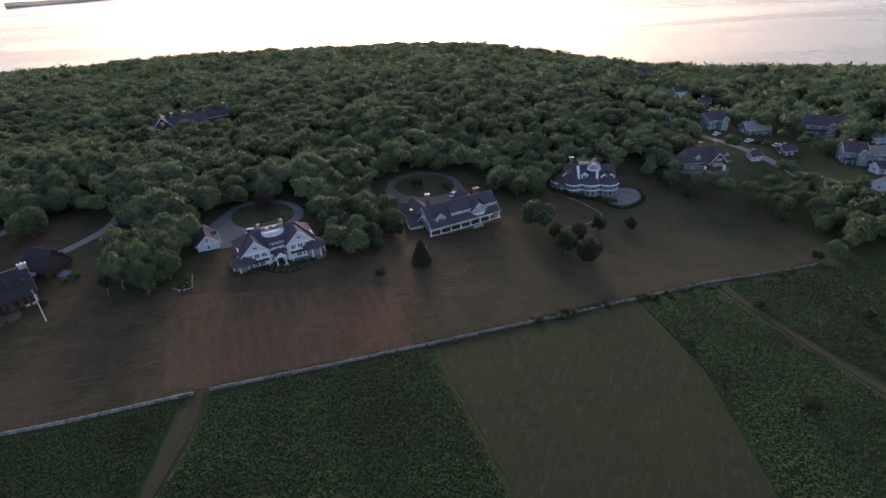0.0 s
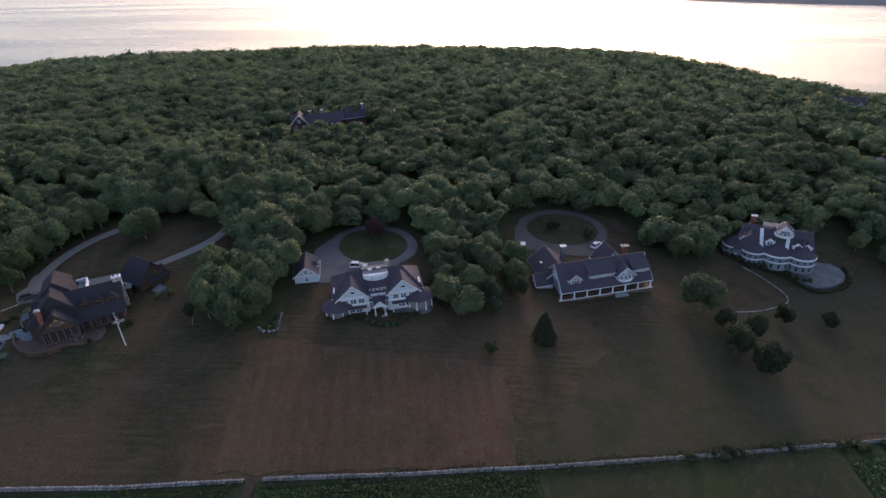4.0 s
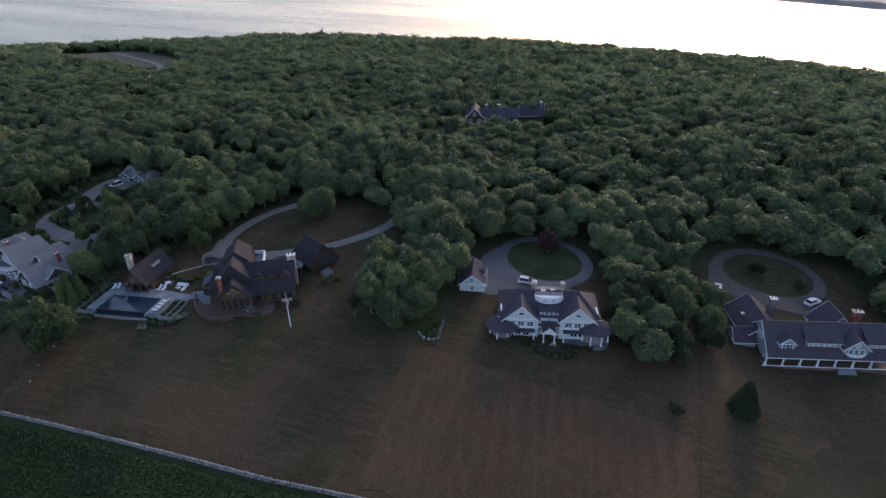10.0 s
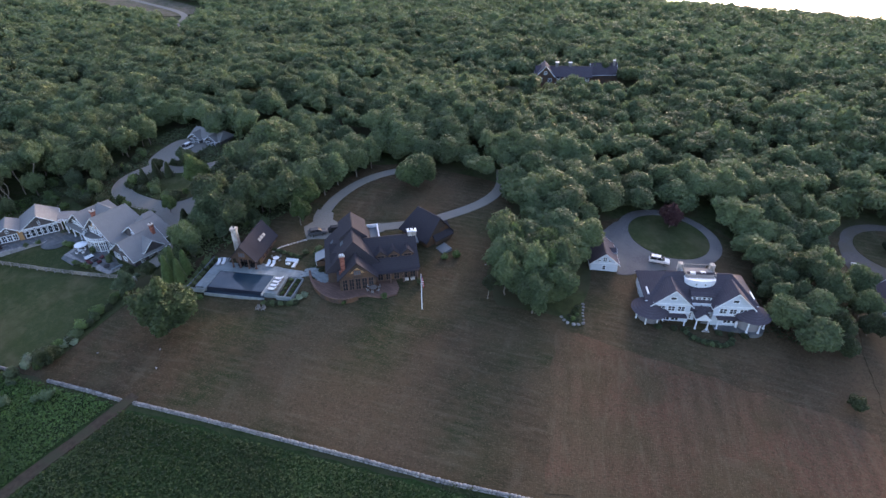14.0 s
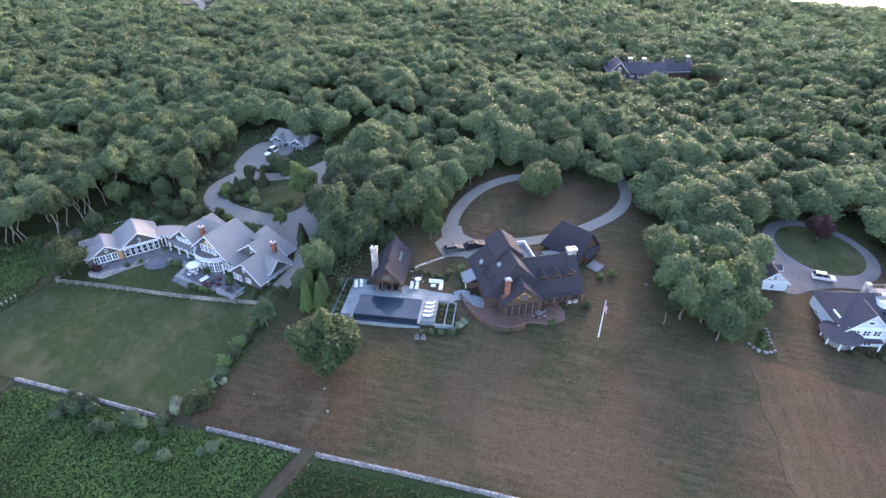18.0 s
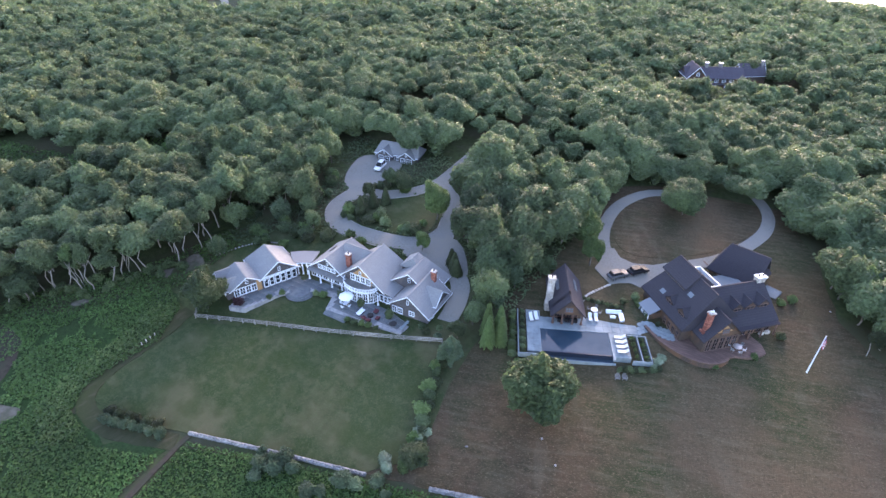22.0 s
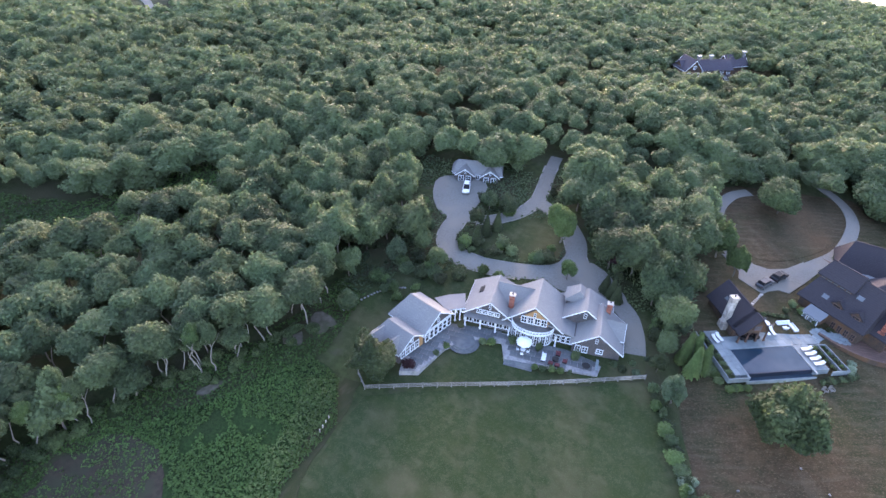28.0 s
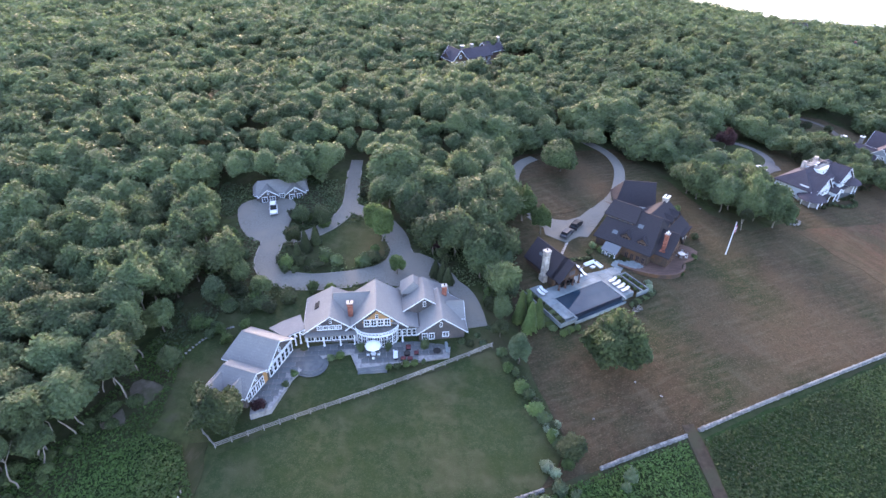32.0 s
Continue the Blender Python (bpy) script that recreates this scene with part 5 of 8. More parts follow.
# ---- grey shingle house with silvered roofs ----
def grey_house():
    h = thing("house", "rambling grey shingle house with silvered cedar roofs and white trim", "house", (-184.5, 84.0, 11.7), 1.0)
    G, S = "grey_shingle", "silver_roof"
    # middle gable with the balcony
    plain(h, "foundation", -14, 17.2, -0.5, 10, -2, 0.1, "field_stone")
    gable(h, -0.2, 4.4, 90, 9.4, 10.6, 0, 3.4, 7.7, G, S, 0.5, (0, 1.2), "white")
    gable(h, 4.6, 3.8, 90, 8.0, 6.0, 0, 2.6, 4.2, G, S, 0.4, (0, 1.0), None, ridge=2.6)
    plain(h, "cedar_gable", -2.6, 2.6, -0.48, -0.3, 3.5, 4.4, "cedar", label="new orange cedar shingles")
    bm = bmesh.new()
    prism(bm, [(-2.9, 4.3), (2.9, 4.3), (0.0, 6.9)], "y", -0.5, -0.32)
    part("cedar_gable", bm, "cedar", h, "new orange cedar shingles")
    window_row(h, -2.6, -0.55, 2.4, -0.55, 3.5, 4, 1.15, 1.6, 2, 2)
    window(h, -0.1, -0.55, 5.3, 0, 0.5, 0.9, 1, 2)
    bm = box(bmesh.new(), -0.5, 0.5, -0.9, 0.9, -0.05, 0.12)
    bm.transform(pose(-11.4, 5.2, 4.5, 0, -36, 0))
    part("skylight", bm, "black_glossy", h, "dark roof window")
    # round bay with balcony
    bm = bmesh.new()
    bmesh.ops.create_cone(bm, cap_ends=True, segments=32, radius1=3.3, radius2=3.3, depth=2.6, matrix=pose(-0.2, -0.2, 1.3) @ Matrix.Diagonal((1.15, 0.75, 1, 1)))
    part("bay_wall", bm, G, h)
    bm = bmesh.new()
    bmesh.ops.create_cone(bm, cap_ends=True, segments=32, radius1=3.5, radius2=3.5, depth=0.3, matrix=pose(-0.2, -0.2, 2.8) @ Matrix.Diagonal((1.15, 0.8, 1, 1)))
    part("balcony_floor", bm, "grey_wood", h)
    n = 20
    for k in range(n):
        a = radians(185 + 170 * k / (n - 1))
        b = radians(185 + 170 * (k + 1) / (n - 1))
        p, q = (-0.2 + 4.0 * math.cos(a), -0.2 + 2.78 * math.sin(a)), (-0.2 + 4.0 * math.cos(b), -0.2 + 2.78 * math.sin(b))
        bm = bmesh.new()
        box(bm, p[0] - 0.06, p[0] + 0.06, p[1] - 0.06, p[1] + 0.06, 2.85, 3.75)
        if k < n - 1:
            beam(bm, (*p, 3.72), (*q, 3.72), 0.12, 0.1)
            beam(bm, (*p, 2.95), (*q, 2.95), 0.08, 0.4)
            beam(bm, (*p, 3.45), (*q, 3.45), 0.04, 0.12)
        part("balcony_rail", bm, "white", h)
    for k in range(9):
        a = radians(195 + 150 * k / 8)
        tx, ty = -3.8 * math.sin(a), 2.5 * math.cos(a)
        window(h, -0.2 + 3.82 * math.cos(a), -0.2 + 2.52 * math.sin(a), 0.15, math.degrees(math.atan2(ty, tx)), 1.05, 2.5, 2, 3)
    # left of it: gable with upper windows
    gable(h, -8.6, 4.6, 90, 9.8, 9.4, 0, 3.0, 6.4, G, S, 0.5, (0, 1.6), "white")
    window_row(h, -11.2, -0.36, -6.6, -0.36, 3.1, 4, 1.05, 1.0, 2, 2)
    window(h, -8.6, -0.36, 4.6, 0, 0.45, 0.9, 1, 2)
    window_row(h, -13.2, -0.36, -4.2, -0.36, 0.5, 6, 1.35, 2.0, 2, 2)
    plain(h, "porch_roof", -13.4, -4.0, -1.6, -0.2, 2.45, 2.65, "silver_roof")
    for x in (-13, -10, -7, -4.4):
        post(h, x, -1.4, 0.1, 2.45, 0.15)
    gable(h, -4.4, 5.6, 0, 7.5, 6.0, 0, 4.2, 6.9, G, S, 0.1, (0, 0), None)
    chimney(h, -5.0, 2.3, 2, 7.3, 0.95, 0.8, "brick", cap="pale_stone", pots=1)
    # right: tall block behind, low gable in front
    gable(h, 9.0, 7.2, 90, 7.4, 9.6, 0, 3.2, 6.6, G, S, 0.5, (0, 1.5), "white")
    window(h, 9.0, 3.4, 4.4, 0, 0.6, 1.1, 1, 2)
    gable(h, 7.2, 9.0, 90, 3.5, 4.5, 3, 5.2, 7.0, G, S, 0.3, (0.8, 0.8), None)
    gable(h, 11.9, 2.7, 90, 8.4, 8.6, 0, 2.4, 5.6, G, S, 0.55, (0, 0), "white")
    window(h, 11.7, -1.56, 3.3, 0, 0.5, 1.0, 1, 2)
    window(h, 12.6, -1.56, 0.9, 0, 1.3, 1.1, 2, 2)
    window_row(h, 8.0, -1.56, 10.6, -1.56, 0.4, 2, 1.1, 1.5, 2, 2)
    gable(h, 14.6, 3.6, 0, 3.4, 4.6, 0, 3.0, 5.0, G, S, 0.3, (0.5, 0), "white")
    window_row(h, 16.22, -0.6, 16.22, 5.6, 0.6, 3, 0.9, 1.1, 2, 2)
    chimney(h, 13.1, 6.2, 2, 7.2, 0.9, 0.7, "brick", cap="pale_stone", pots=1)
    plain(h, "connector", 3.0, 8.6, -0.3, 4, 0, 2.7, G)
    window_row(h, 3.4, -0.38, 8.2, -0.38, 0.6, 5, 0.85, 1.6, 1, 2)
    for x in (4.5, 7.9):
        post(h, x, -1.3, 0, 2.4, 0.14)
    plain(h, "door", 12.3, 13.2, 10.6, 10.8, 0, 2.1, "white")
    window_row(h, 14, 11.0, 3, 11.0, 0.8, 6, 1.1, 1.4, 2, 2)
    window_row(h, -3.5, 9.55, -13, 9.55, 0.8, 5, 1.1, 1.4, 2, 2)
    # west wing, turned towards the terrace
    a = radians(-25)
    ux, uy = math.cos(a), math.sin(a)          # the way its gable faces
    fx, fy = -17.3, -5.5                        # middle of the gable face, from the house's origin
    L = 8.4
    gable(h, fx - ux * L / 2, fy - uy * L / 2, -25, L, 8.0, -0.5, 2.9, 5.7, G, S, 0.45, (1.6, 0), "white")
    window(h, fx + ux * 0.06, fy + uy * 0.06, 3.3, 65, 0.55, 0.9, 1, 2)
    px, py = -uy, ux
    window_row(h, fx - px * 3.7 + ux * 0.05, fy - py * 3.7 + uy * 0.05, fx + px * 3.7 + ux * 0.05, fy + py * 3.7 + uy * 0.05, 0.35, 6, 1.05, 2.1, 1, 2)
    plain_z = [(fx - px * 3.9 + ux * 0.1, fy - py * 3.9 + uy * 0.1, 2.75), (fx + px * 3.9 + ux * 0.1, fy + py * 3.9 + uy * 0.1, 2.75)]
    part("belt_board", beam(bmesh.new(), plain_z[0], plain_z[1], 0.15, 0.3), "white", h)
    kx, ky = fx - px * 6.9 - ux * 0.2, fy - py * 6.9 - uy * 0.2
    gable(h, kx - ux * 3.4, ky - uy * 3.4, -25, 6.8, 6.6, -0.5, 2.4, 4.4, G, S, 0.45, (1.2, 0), "white")
    bm = bmesh.new()
    prism(bm, [(1.9, 0.1), (3.25, 0.1), (3.25, 2.35), (1.9, 3.1)], "x", 0, 0.07)
    bm.transform(pose(kx, ky, 0, 0, 0, -25))
    part("cedar_wall", bm, "cedar", h, "new orange cedar shingles")
    for k in (-2.3, -1.1, 0.1, 1.25):
        window(h, kx + ux * 0.06 + px * k, ky + uy * 0.06 + py * k, 0.45, 65, 1.15, 1.75, 2, 2)
    window(h, kx + ux * 0.06, ky + uy * 0.06, 2.75, 65, 0.6, 0.8, 1, 2)
    for k in (-1, 1):
        dx, dy = kx - ux * (3.6 + 0.2) - px * 2.4 + ux * k * 1.9, ky - uy * 3.8 - py * 2.4 + uy * k * 1.9
        gable(h, dx, dy, 65, 3.6, 3.0, 0, 2.5, 3.8, G, S, 0.3, (0, 1.0), "white")
        window(h, dx - px * 1.85, dy - py * 1.85, 0.9, -25, 2.0, 1.0, 3, 2)
    # curved pergola between wing and main house
    bm = bmesh.new()
    arc = [(-20.0, 1.0), (-17.6, 2.9), (-14.6, 4.4), (-13.4, 0.2), (-15.0, -0.7), (-16.8, -1.8)]
    solid(bm, [(x, y, 3.15) for x, y in arc][::-1], 0.25)
    part("link_roof", bm, "silver_roof", h)
    for i in range(5):
        f = i / 4
        x, y = -16.9 + 3.4 * f, -1.7 + 1.8 * f
        post(h, x, y, 0.1, 2.9, 0.13)
        part("rafter", beam(bmesh.new(), (x + 0.6, y - 0.9, 3.0), (x - 1.0, y + 1.4, 3.0), 0.1, 0.16), "white", h)
    part("pergola_beam", beam(bmesh.new(), (-17.2, -1.9, 2.95), (-13.2, 0.3, 2.95), 0.15, 0.2), "white", h)


grey_house()


def flag_patio(name, poly, z, thick, material, label, cut=1.3):
    """A terrace of stone flags: each flag is a piece with a recessed joint."""
    base = part(name, solid(bmesh.new(), [(x, y, z - 0.03) for x, y in poly], thick), "field_stone")
    tagged(base, label, "terrace", kind="structure")
    xs, ys = [p[0] for p in poly], [p[1] for p in poly]
    bm = bmesh.new()
    box(bm, -cut / 2 + 0.03, cut / 2 - 0.03, -cut / 2 + 0.03, cut / 2 - 0.03, -0.05, 0.02)
    me = bpy.data.meshes.new("flagstone")
    bm.to_mesh(me)
    bm.free()
    me.materials.append(M[material])
    y = min(ys) + cut / 2
    row = 0
    while y < max(ys):
        x = min(xs) + cut / 2 + (row % 2) * cut * 0.5
        while x < max(xs):
            if all(inside(poly, x + a, y + b) for a in (-cut * 0.48, cut * 0.48) for b in (-cut * 0.48, cut * 0.48)):
                ob = new("flagstone", me)
                ob.parent = base
                ob.location = (x, y, z)
            x += cut
        y += cut
        row += 1
    return base


flag_patio("terrace", [(-205.2, 67.0), (-202.0, 68.0), (-199.3, 75.0), (-197.6, 77.2), (-194.0, 79.6), (-189.6, 80.2), (-188.3, 76.4), (-171.6, 77.9), (-170.6, 83.4), (-203.4, 84.2), (-205.8, 73.0)], 11.72, 1.6, "bluestone", "blue-grey flagstone terrace along the shingle house")
for k in range(3):
    bm = bmesh.new()
    bmesh.ops.create_cone(bm, cap_ends=True, segments=28, radius1=2.2 + 0.45 * k, radius2=2.2 + 0.45 * k, depth=0.16, matrix=Matrix.Translation((-196.6, 78.3, 11.62 - 0.16 * k)))
    tagged(part("terrace_step", bm, "bluestone"), "round bluestone step down to the lawn", "step", "terrace steps", "structure")
for k in range(3):
    bm = box(bmesh.new(), -188.2, -183.0, 76.2 - 0.35 * k, 76.9, 11.0, 11.6 - 0.16 * k)
    tagged(part("terrace_step", bm, "bluestone"), "broad bluestone step at the terrace's edge", "step", "terrace steps", "structure")

# ---- cottage with two gables ----
h = thing("house", "small grey shingle cottage with two front gables", "cottage", (-208.6, 132.8, 15.9), 11)
plain(h, "foundation", -6.3, 6.3, -0.3, 5.8, -1.5, 0.2, "field_stone")
gable(h, 0, 2.9, 0, 12.4, 6.0, 0, 2.4, 4.4, "grey_shingle", "silver_roof", 0.4, (1.0, 1.0), "white")
for s in (-1, 1):
    gable(h, s * 3.3, 0.9, 90, 4.2, 4.4, 0, 2.3, 3.9, "grey_shingle", "silver_roof", 0.35, (0, 0.6), "white")
    window(h, s * 3.3, -1.25, 2.6, 0, 0.5, 0.8, 1, 2)
    for k in (-1, 1):
        window(h, s * 3.3 + k * 0.95, -1.25, 0.5, 0, 1.4, 1.5, 2, 2, name="garage_door")
window(h, 0, -0.15, 0.6, 0, 1.2, 1.5, 2, 2)
gable(h, -5.6, 3.2, 0, 2.2, 4.0, 0, 2.1, 3.6, "grey_shingle", "silver_roof", 0.3, (0.8, 0), "white")

# ---- far house among the trees ----
h = thing("house", "dark shingled house half hidden in the woods", "house", (-143.3, 263.4, 12.2), 29)
gable(h, 0.5, 3.5, 0, 23, 8, -1, 5.0, 8.0, "brown_wall", "dark_slate", 0.5, (0, 0), None)
gable(h, -7.5, 2.0, 90, 9, 7.5, -1, 5.4, 9.4, "brown_wall", "dark_slate", 0.4, (0, 0), "white")
window(h, -7.5, -2.55, 5.9, 0, 1.2, 1.4, 2, 2)
gable(h, 18, 8.5, 10, 11, 7, -1, 4.6, 8.4, "brown_wall", "dark_slate", 0.4, (0, 0), "white")
for x in (-9.5, -5.5):
    window(h, x, -2.55, 2.8, 0, 1.5, 1.6, 2, 2)
for x in (-1.6, 1.4, 4.4, 7.4, 10.4):
    window(h, x, -0.55, 3.0, 0, 1.5, 1.5, 2, 2)
for x in (-1.0, 1.2, 9.6, 11.2):
    window(h, x, -0.55, 0.2, 0, 1.5, 2.2, 2, 2)
plain(h, "porch_roof", -3.4, 12.0, -2.4, -0.5, 2.5, 2.7, "dark_slate")
for x in (-3.0, 0.8, 4.6, 8.4, 11.6):
    post(h, x, -2.2, -0.8, 2.5, 0.15)
for x in (-2.4, 3.2):
    chimney(h, x, 3.6, 6, 9.8, 1.2, 1.0, "field_stone", cap="white")
chimney(h, 22.4, 8.5, 5, 9.8, 0.9, 0.9, "field_stone", cap="white")


# ---- blue-grey house with round corners and a lantern ----
def blue_house():
    h = thing("house", "blue-grey shingled house with curved walls, white bands and roof lantern", "house", (41.0, 207.5, -2.2), -8)
    B, R = "blue_wall", "dark_slate"
    plain(h, "foundation", -10, 11, -3, 9, -3, 0.4, "field_stone")
    gable(h, 0.5, 3.0, 0, 21, 11.5, 0, 4.6, 9.6, B, R, 0.4, (2.5, 1.0), "white")
    gable(h, -6.2, 1.2, 90, 11, 7.6, 0, 4.6, 9.0, B, R, 0.3, (1.2, 0), None)
    gable(h, 8.0, 2.2, 90, 9, 6.4, 0, 4.4, 8.2, B, R, 0.3, (1.2, 0), None)
    for x, r, y in ((-9.6, 3.6, -0.6), (-4.6, 3.2, -3.2), (1.6, 4.4, -2.0), (8.0, 3.8, -2.2)):
        for z0, z1, rr, m in ((0.0, 4.2, r, B), (2.35, 2.65, r + 0.14, "white"), (4.2, 4.55, r + 0.25, "white")):
            bm = bmesh.new()
            bmesh.ops.create_cone(bm, cap_ends=True, segments=28, radius1=rr, radius2=rr, depth=z1 - z0, matrix=Matrix.Translation((x, y, (z0 + z1) / 2)))
            part("round_wall" if m == B else "white_band", bm, m, h)
        bm = bmesh.new()
        bmesh.ops.create_cone(bm, cap_ends=True, segments=28, radius1=r + 0.3, radius2=0.3, depth=2.2, matrix=Matrix.Translation((x, y + 0.3, 5.6)))
        part("round_roof", bm, R, h)
        for k in range(6):
            a = radians(205 + 26 * k)
            window(h, x + (r + 0.03) * math.cos(a), y + (r + 0.03) * math.sin(a), 3.0, math.degrees(a) + 90, 0.7, 0.9, 1, 1, frame_mat="blue_wall")
            window(h, x + (r + 0.03) * math.cos(a), y + (r + 0.03) * math.sin(a), 0.6, math.degrees(a) + 90, 0.9, 1.5, 1, 2, frame_mat="blue_wall")
    for x, z, y in ((-7.6, 5.4, -2.2), (-0.6, 5.4, -1.6), (6.6, 5.1, -1.7), (9.2, 5.1, -1.5)):
        dormer(h, x, y, z, 0, 2.3, 1.6, 2.6, "white", R)
    for s in ((-2.6, -3.0, 4.6, -3.2, 2.2, 9.2), (3.9, -3.0, 4.6, 4.2, 2.2, 9.2)):
        part("ridge_board", beam(bmesh.new(), s[:3], s[3:], 0.95, 0.18), "white", h)
    # lantern and deck
    bm = bmesh.new()
    bmesh.ops.create_cone(bm, cap_ends=True, segments=20, radius1=2.3, radius2=2.3, depth=1.6, matrix=Matrix.Translation((2.8, 1.6, 9.4)))
    part("lantern_wall", bm, B, h)
    bm = bmesh.new()
    bmesh.ops.create_cone(bm, cap_ends=True, segments=20, radius1=2.6, radius2=2.6, depth=0.6, matrix=Matrix.Translation((2.8, 1.6, 8.5)))
    part("white_band", bm, "white", h)
    gable(h, 2.8, 1.4, 90, 3.4, 3.6, 9.2, 10.2, 11.9, "white", R, 0.3, (0, 0), "white")
    for i in range(5):
        window(h, 2.8 + 2.32 * math.cos(radians(215 + 27 * i)), 1.6 + 2.32 * math.sin(radians(215 + 27 * i)), 8.9, 305 + 27 * i, 0.8, 0.9, 1, 2)
    plain(h, "deck_floor", -3.0, 1.4, 2.6, 6.4, 9.2, 9.6, "grey_wood")
    bm = bmesh.new()
    for p, q in (((-3, 2.6), (1.4, 2.6)), ((-3, 6.4), (5, 6.4)), ((-3, 2.6), (-3, 6.4))):
        beam(bm, (*p, 10.5), (*q, 10.5), 0.1, 0.1)
        for i in range(7):
            x, y = p[0] + (q[0] - p[0]) * i / 6, p[1] + (q[1] - p[1]) * i / 6
            box(bm, x - 0.04, x + 0.04, y - 0.04, y + 0.04, 9.6, 10.5)
    part("railing", bm, "grey_wood", h)
    chimney(h, -5.6, 7.0, 4, 11.2, 1.5, 1.1, "brick", cap="white", pots=2)
    for x in (6.2, 7.8, 9.4):
        plain(h, "skylight", x - 0.4, x + 0.4, 1.9, 2.0, 7.4, 8.0, "white")


blue_house()
BLUE_BED = [(x + (r + 0.9) * math.cos(radians(a)), y + (r + 0.9) * math.sin(radians(a))) for x, y, r in ((-9.6, -0.6, 3.6), (-4.6, -3.2, 3.2), (1.6, -2.0, 4.4), (8.0, -2.2, 3.8)) for a in (215, 240, 265, 290, 315)]
t_ = draped("terrace", rounded([(49, 206), (45.5, 203.4), (50.7, 197.1), (57, 200), (63.4, 207.6), (62, 214), (53, 212)], 1), "bluestone", 0.7, "pale stone terrace beside the blue-grey house", "terrace")

# ---- gabled house with tall chimneys ----
h = thing("house", "dark hipped house with white-edged roof, dormers and tall chimneys", "house", (96.5, 234.5, -6.2), 6)
plain(h, "foundation", -10.5, 10.5, -0.3, 9, -3, 0.3, "field_stone")
gable(h, 0, 4.4, 0, 20, 8.8, 0, 3.8, 8.6, "brown_wall", "dark_slate", 0.5, (3.5, 3.5), "white")
gable(h, 4.2, 1.2, 90, 6.5, 7.0, 0, 3.6, 7.6, "brown_wall", "dark_slate", 0.5, (0, 1.5), "white")
window_row(h, 2.0, -2.1, 6.4, -2.1, 2.0, 4, 0.9, 1.3, 1, 2)
window_row(h, 2.9, -2.1, 5.5, -2.1, 4.3, 3, 0.7, 1.0, 1, 2)
dormer(h, -3.6, 0.6, 4.2, 0, 2.2, 1.4, 2.6, "brown_wall", "dark_slate")
dormer(h, 8.9, 1.0, 4.2, 0, 1.8, 1.2, 2.4, "brown_wall", "dark_slate")
chimney(h, -1.2, 5.2, 5, 10.8, 1.3, 1.0, "brick", pots=2)
chimney(h, 5.6, 5.4, 5, 10.8, 1.3, 1.0, "brick", pots=2)
window_row(h, -9.6, -0.02, 0.4, -0.02, 0.7, 7, 0.95, 1.5, 1, 2)
for x in (-1.4, 6.8):
    plain(h, "porch_post", x - 0.5, x + 0.5, -2.9, -2.2, 0, 2.4, "white")


# ---- village houses ----
def village_house(x, y, turn, long, wide, tall, wall, roof, label, wing=False, porch=False):
    h = thing("house", label, "house", (x, y, ground_z(x, y) - 0.1), turn, "village houses")
    gable(h, 0, wide / 2, 0, long, wide, -1.5, tall, tall + wide * 0.38, wall, roof, 0.4, (0, 0), "white")
    n = max(2, int(long / 2.6))
    window_row(h, -long / 2 + 0.4, -0.02, long / 2 - 0.4, -0.02, 0.8, n, 1.1, 1.3, 2, 2)
    if tall > 4:
        window_row(h, -long / 2 + 0.4, -0.02, long / 2 - 0.4, -0.02, 3.3, n, 1.1, 1.2, 2, 2)
    for s, t in ((-1, -90), (1, 90)):
        window(h, s * (long / 2 + 0.02), wide / 2, 1.0, t, 1.3, 1.4, 2, 2)
    if wing:
        gable(h, long * 0.2, -0.8, 90, 4.5, 4.2, -1.5, tall, tall + 1.9, wall, roof, 0.35, (0, 0.8), "white")
        window(h, long * 0.2, -3.08, 1.0, 0, 2.2, 1.5, 3, 2)
        if tall > 4:
            window(h, long * 0.2, -3.08, 3.4, 0, 1.6, 1.2, 2, 2)
    if porch:
        plain(h, "porch_roof", -long / 2 + 0.3, long / 2 - 0.3, -2.0, 0, 2.4, 2.6, roof)
        for k in range(4):
            post(h, -long / 2 + 0.6 + k * (long - 1.2) / 3, -1.85, 0, 2.4, 0.12)
    chimney(h, -long * 0.2, wide * 0.55, tall, tall + wide * 0.38 + 1.2, 0.9, 0.8, "brick")


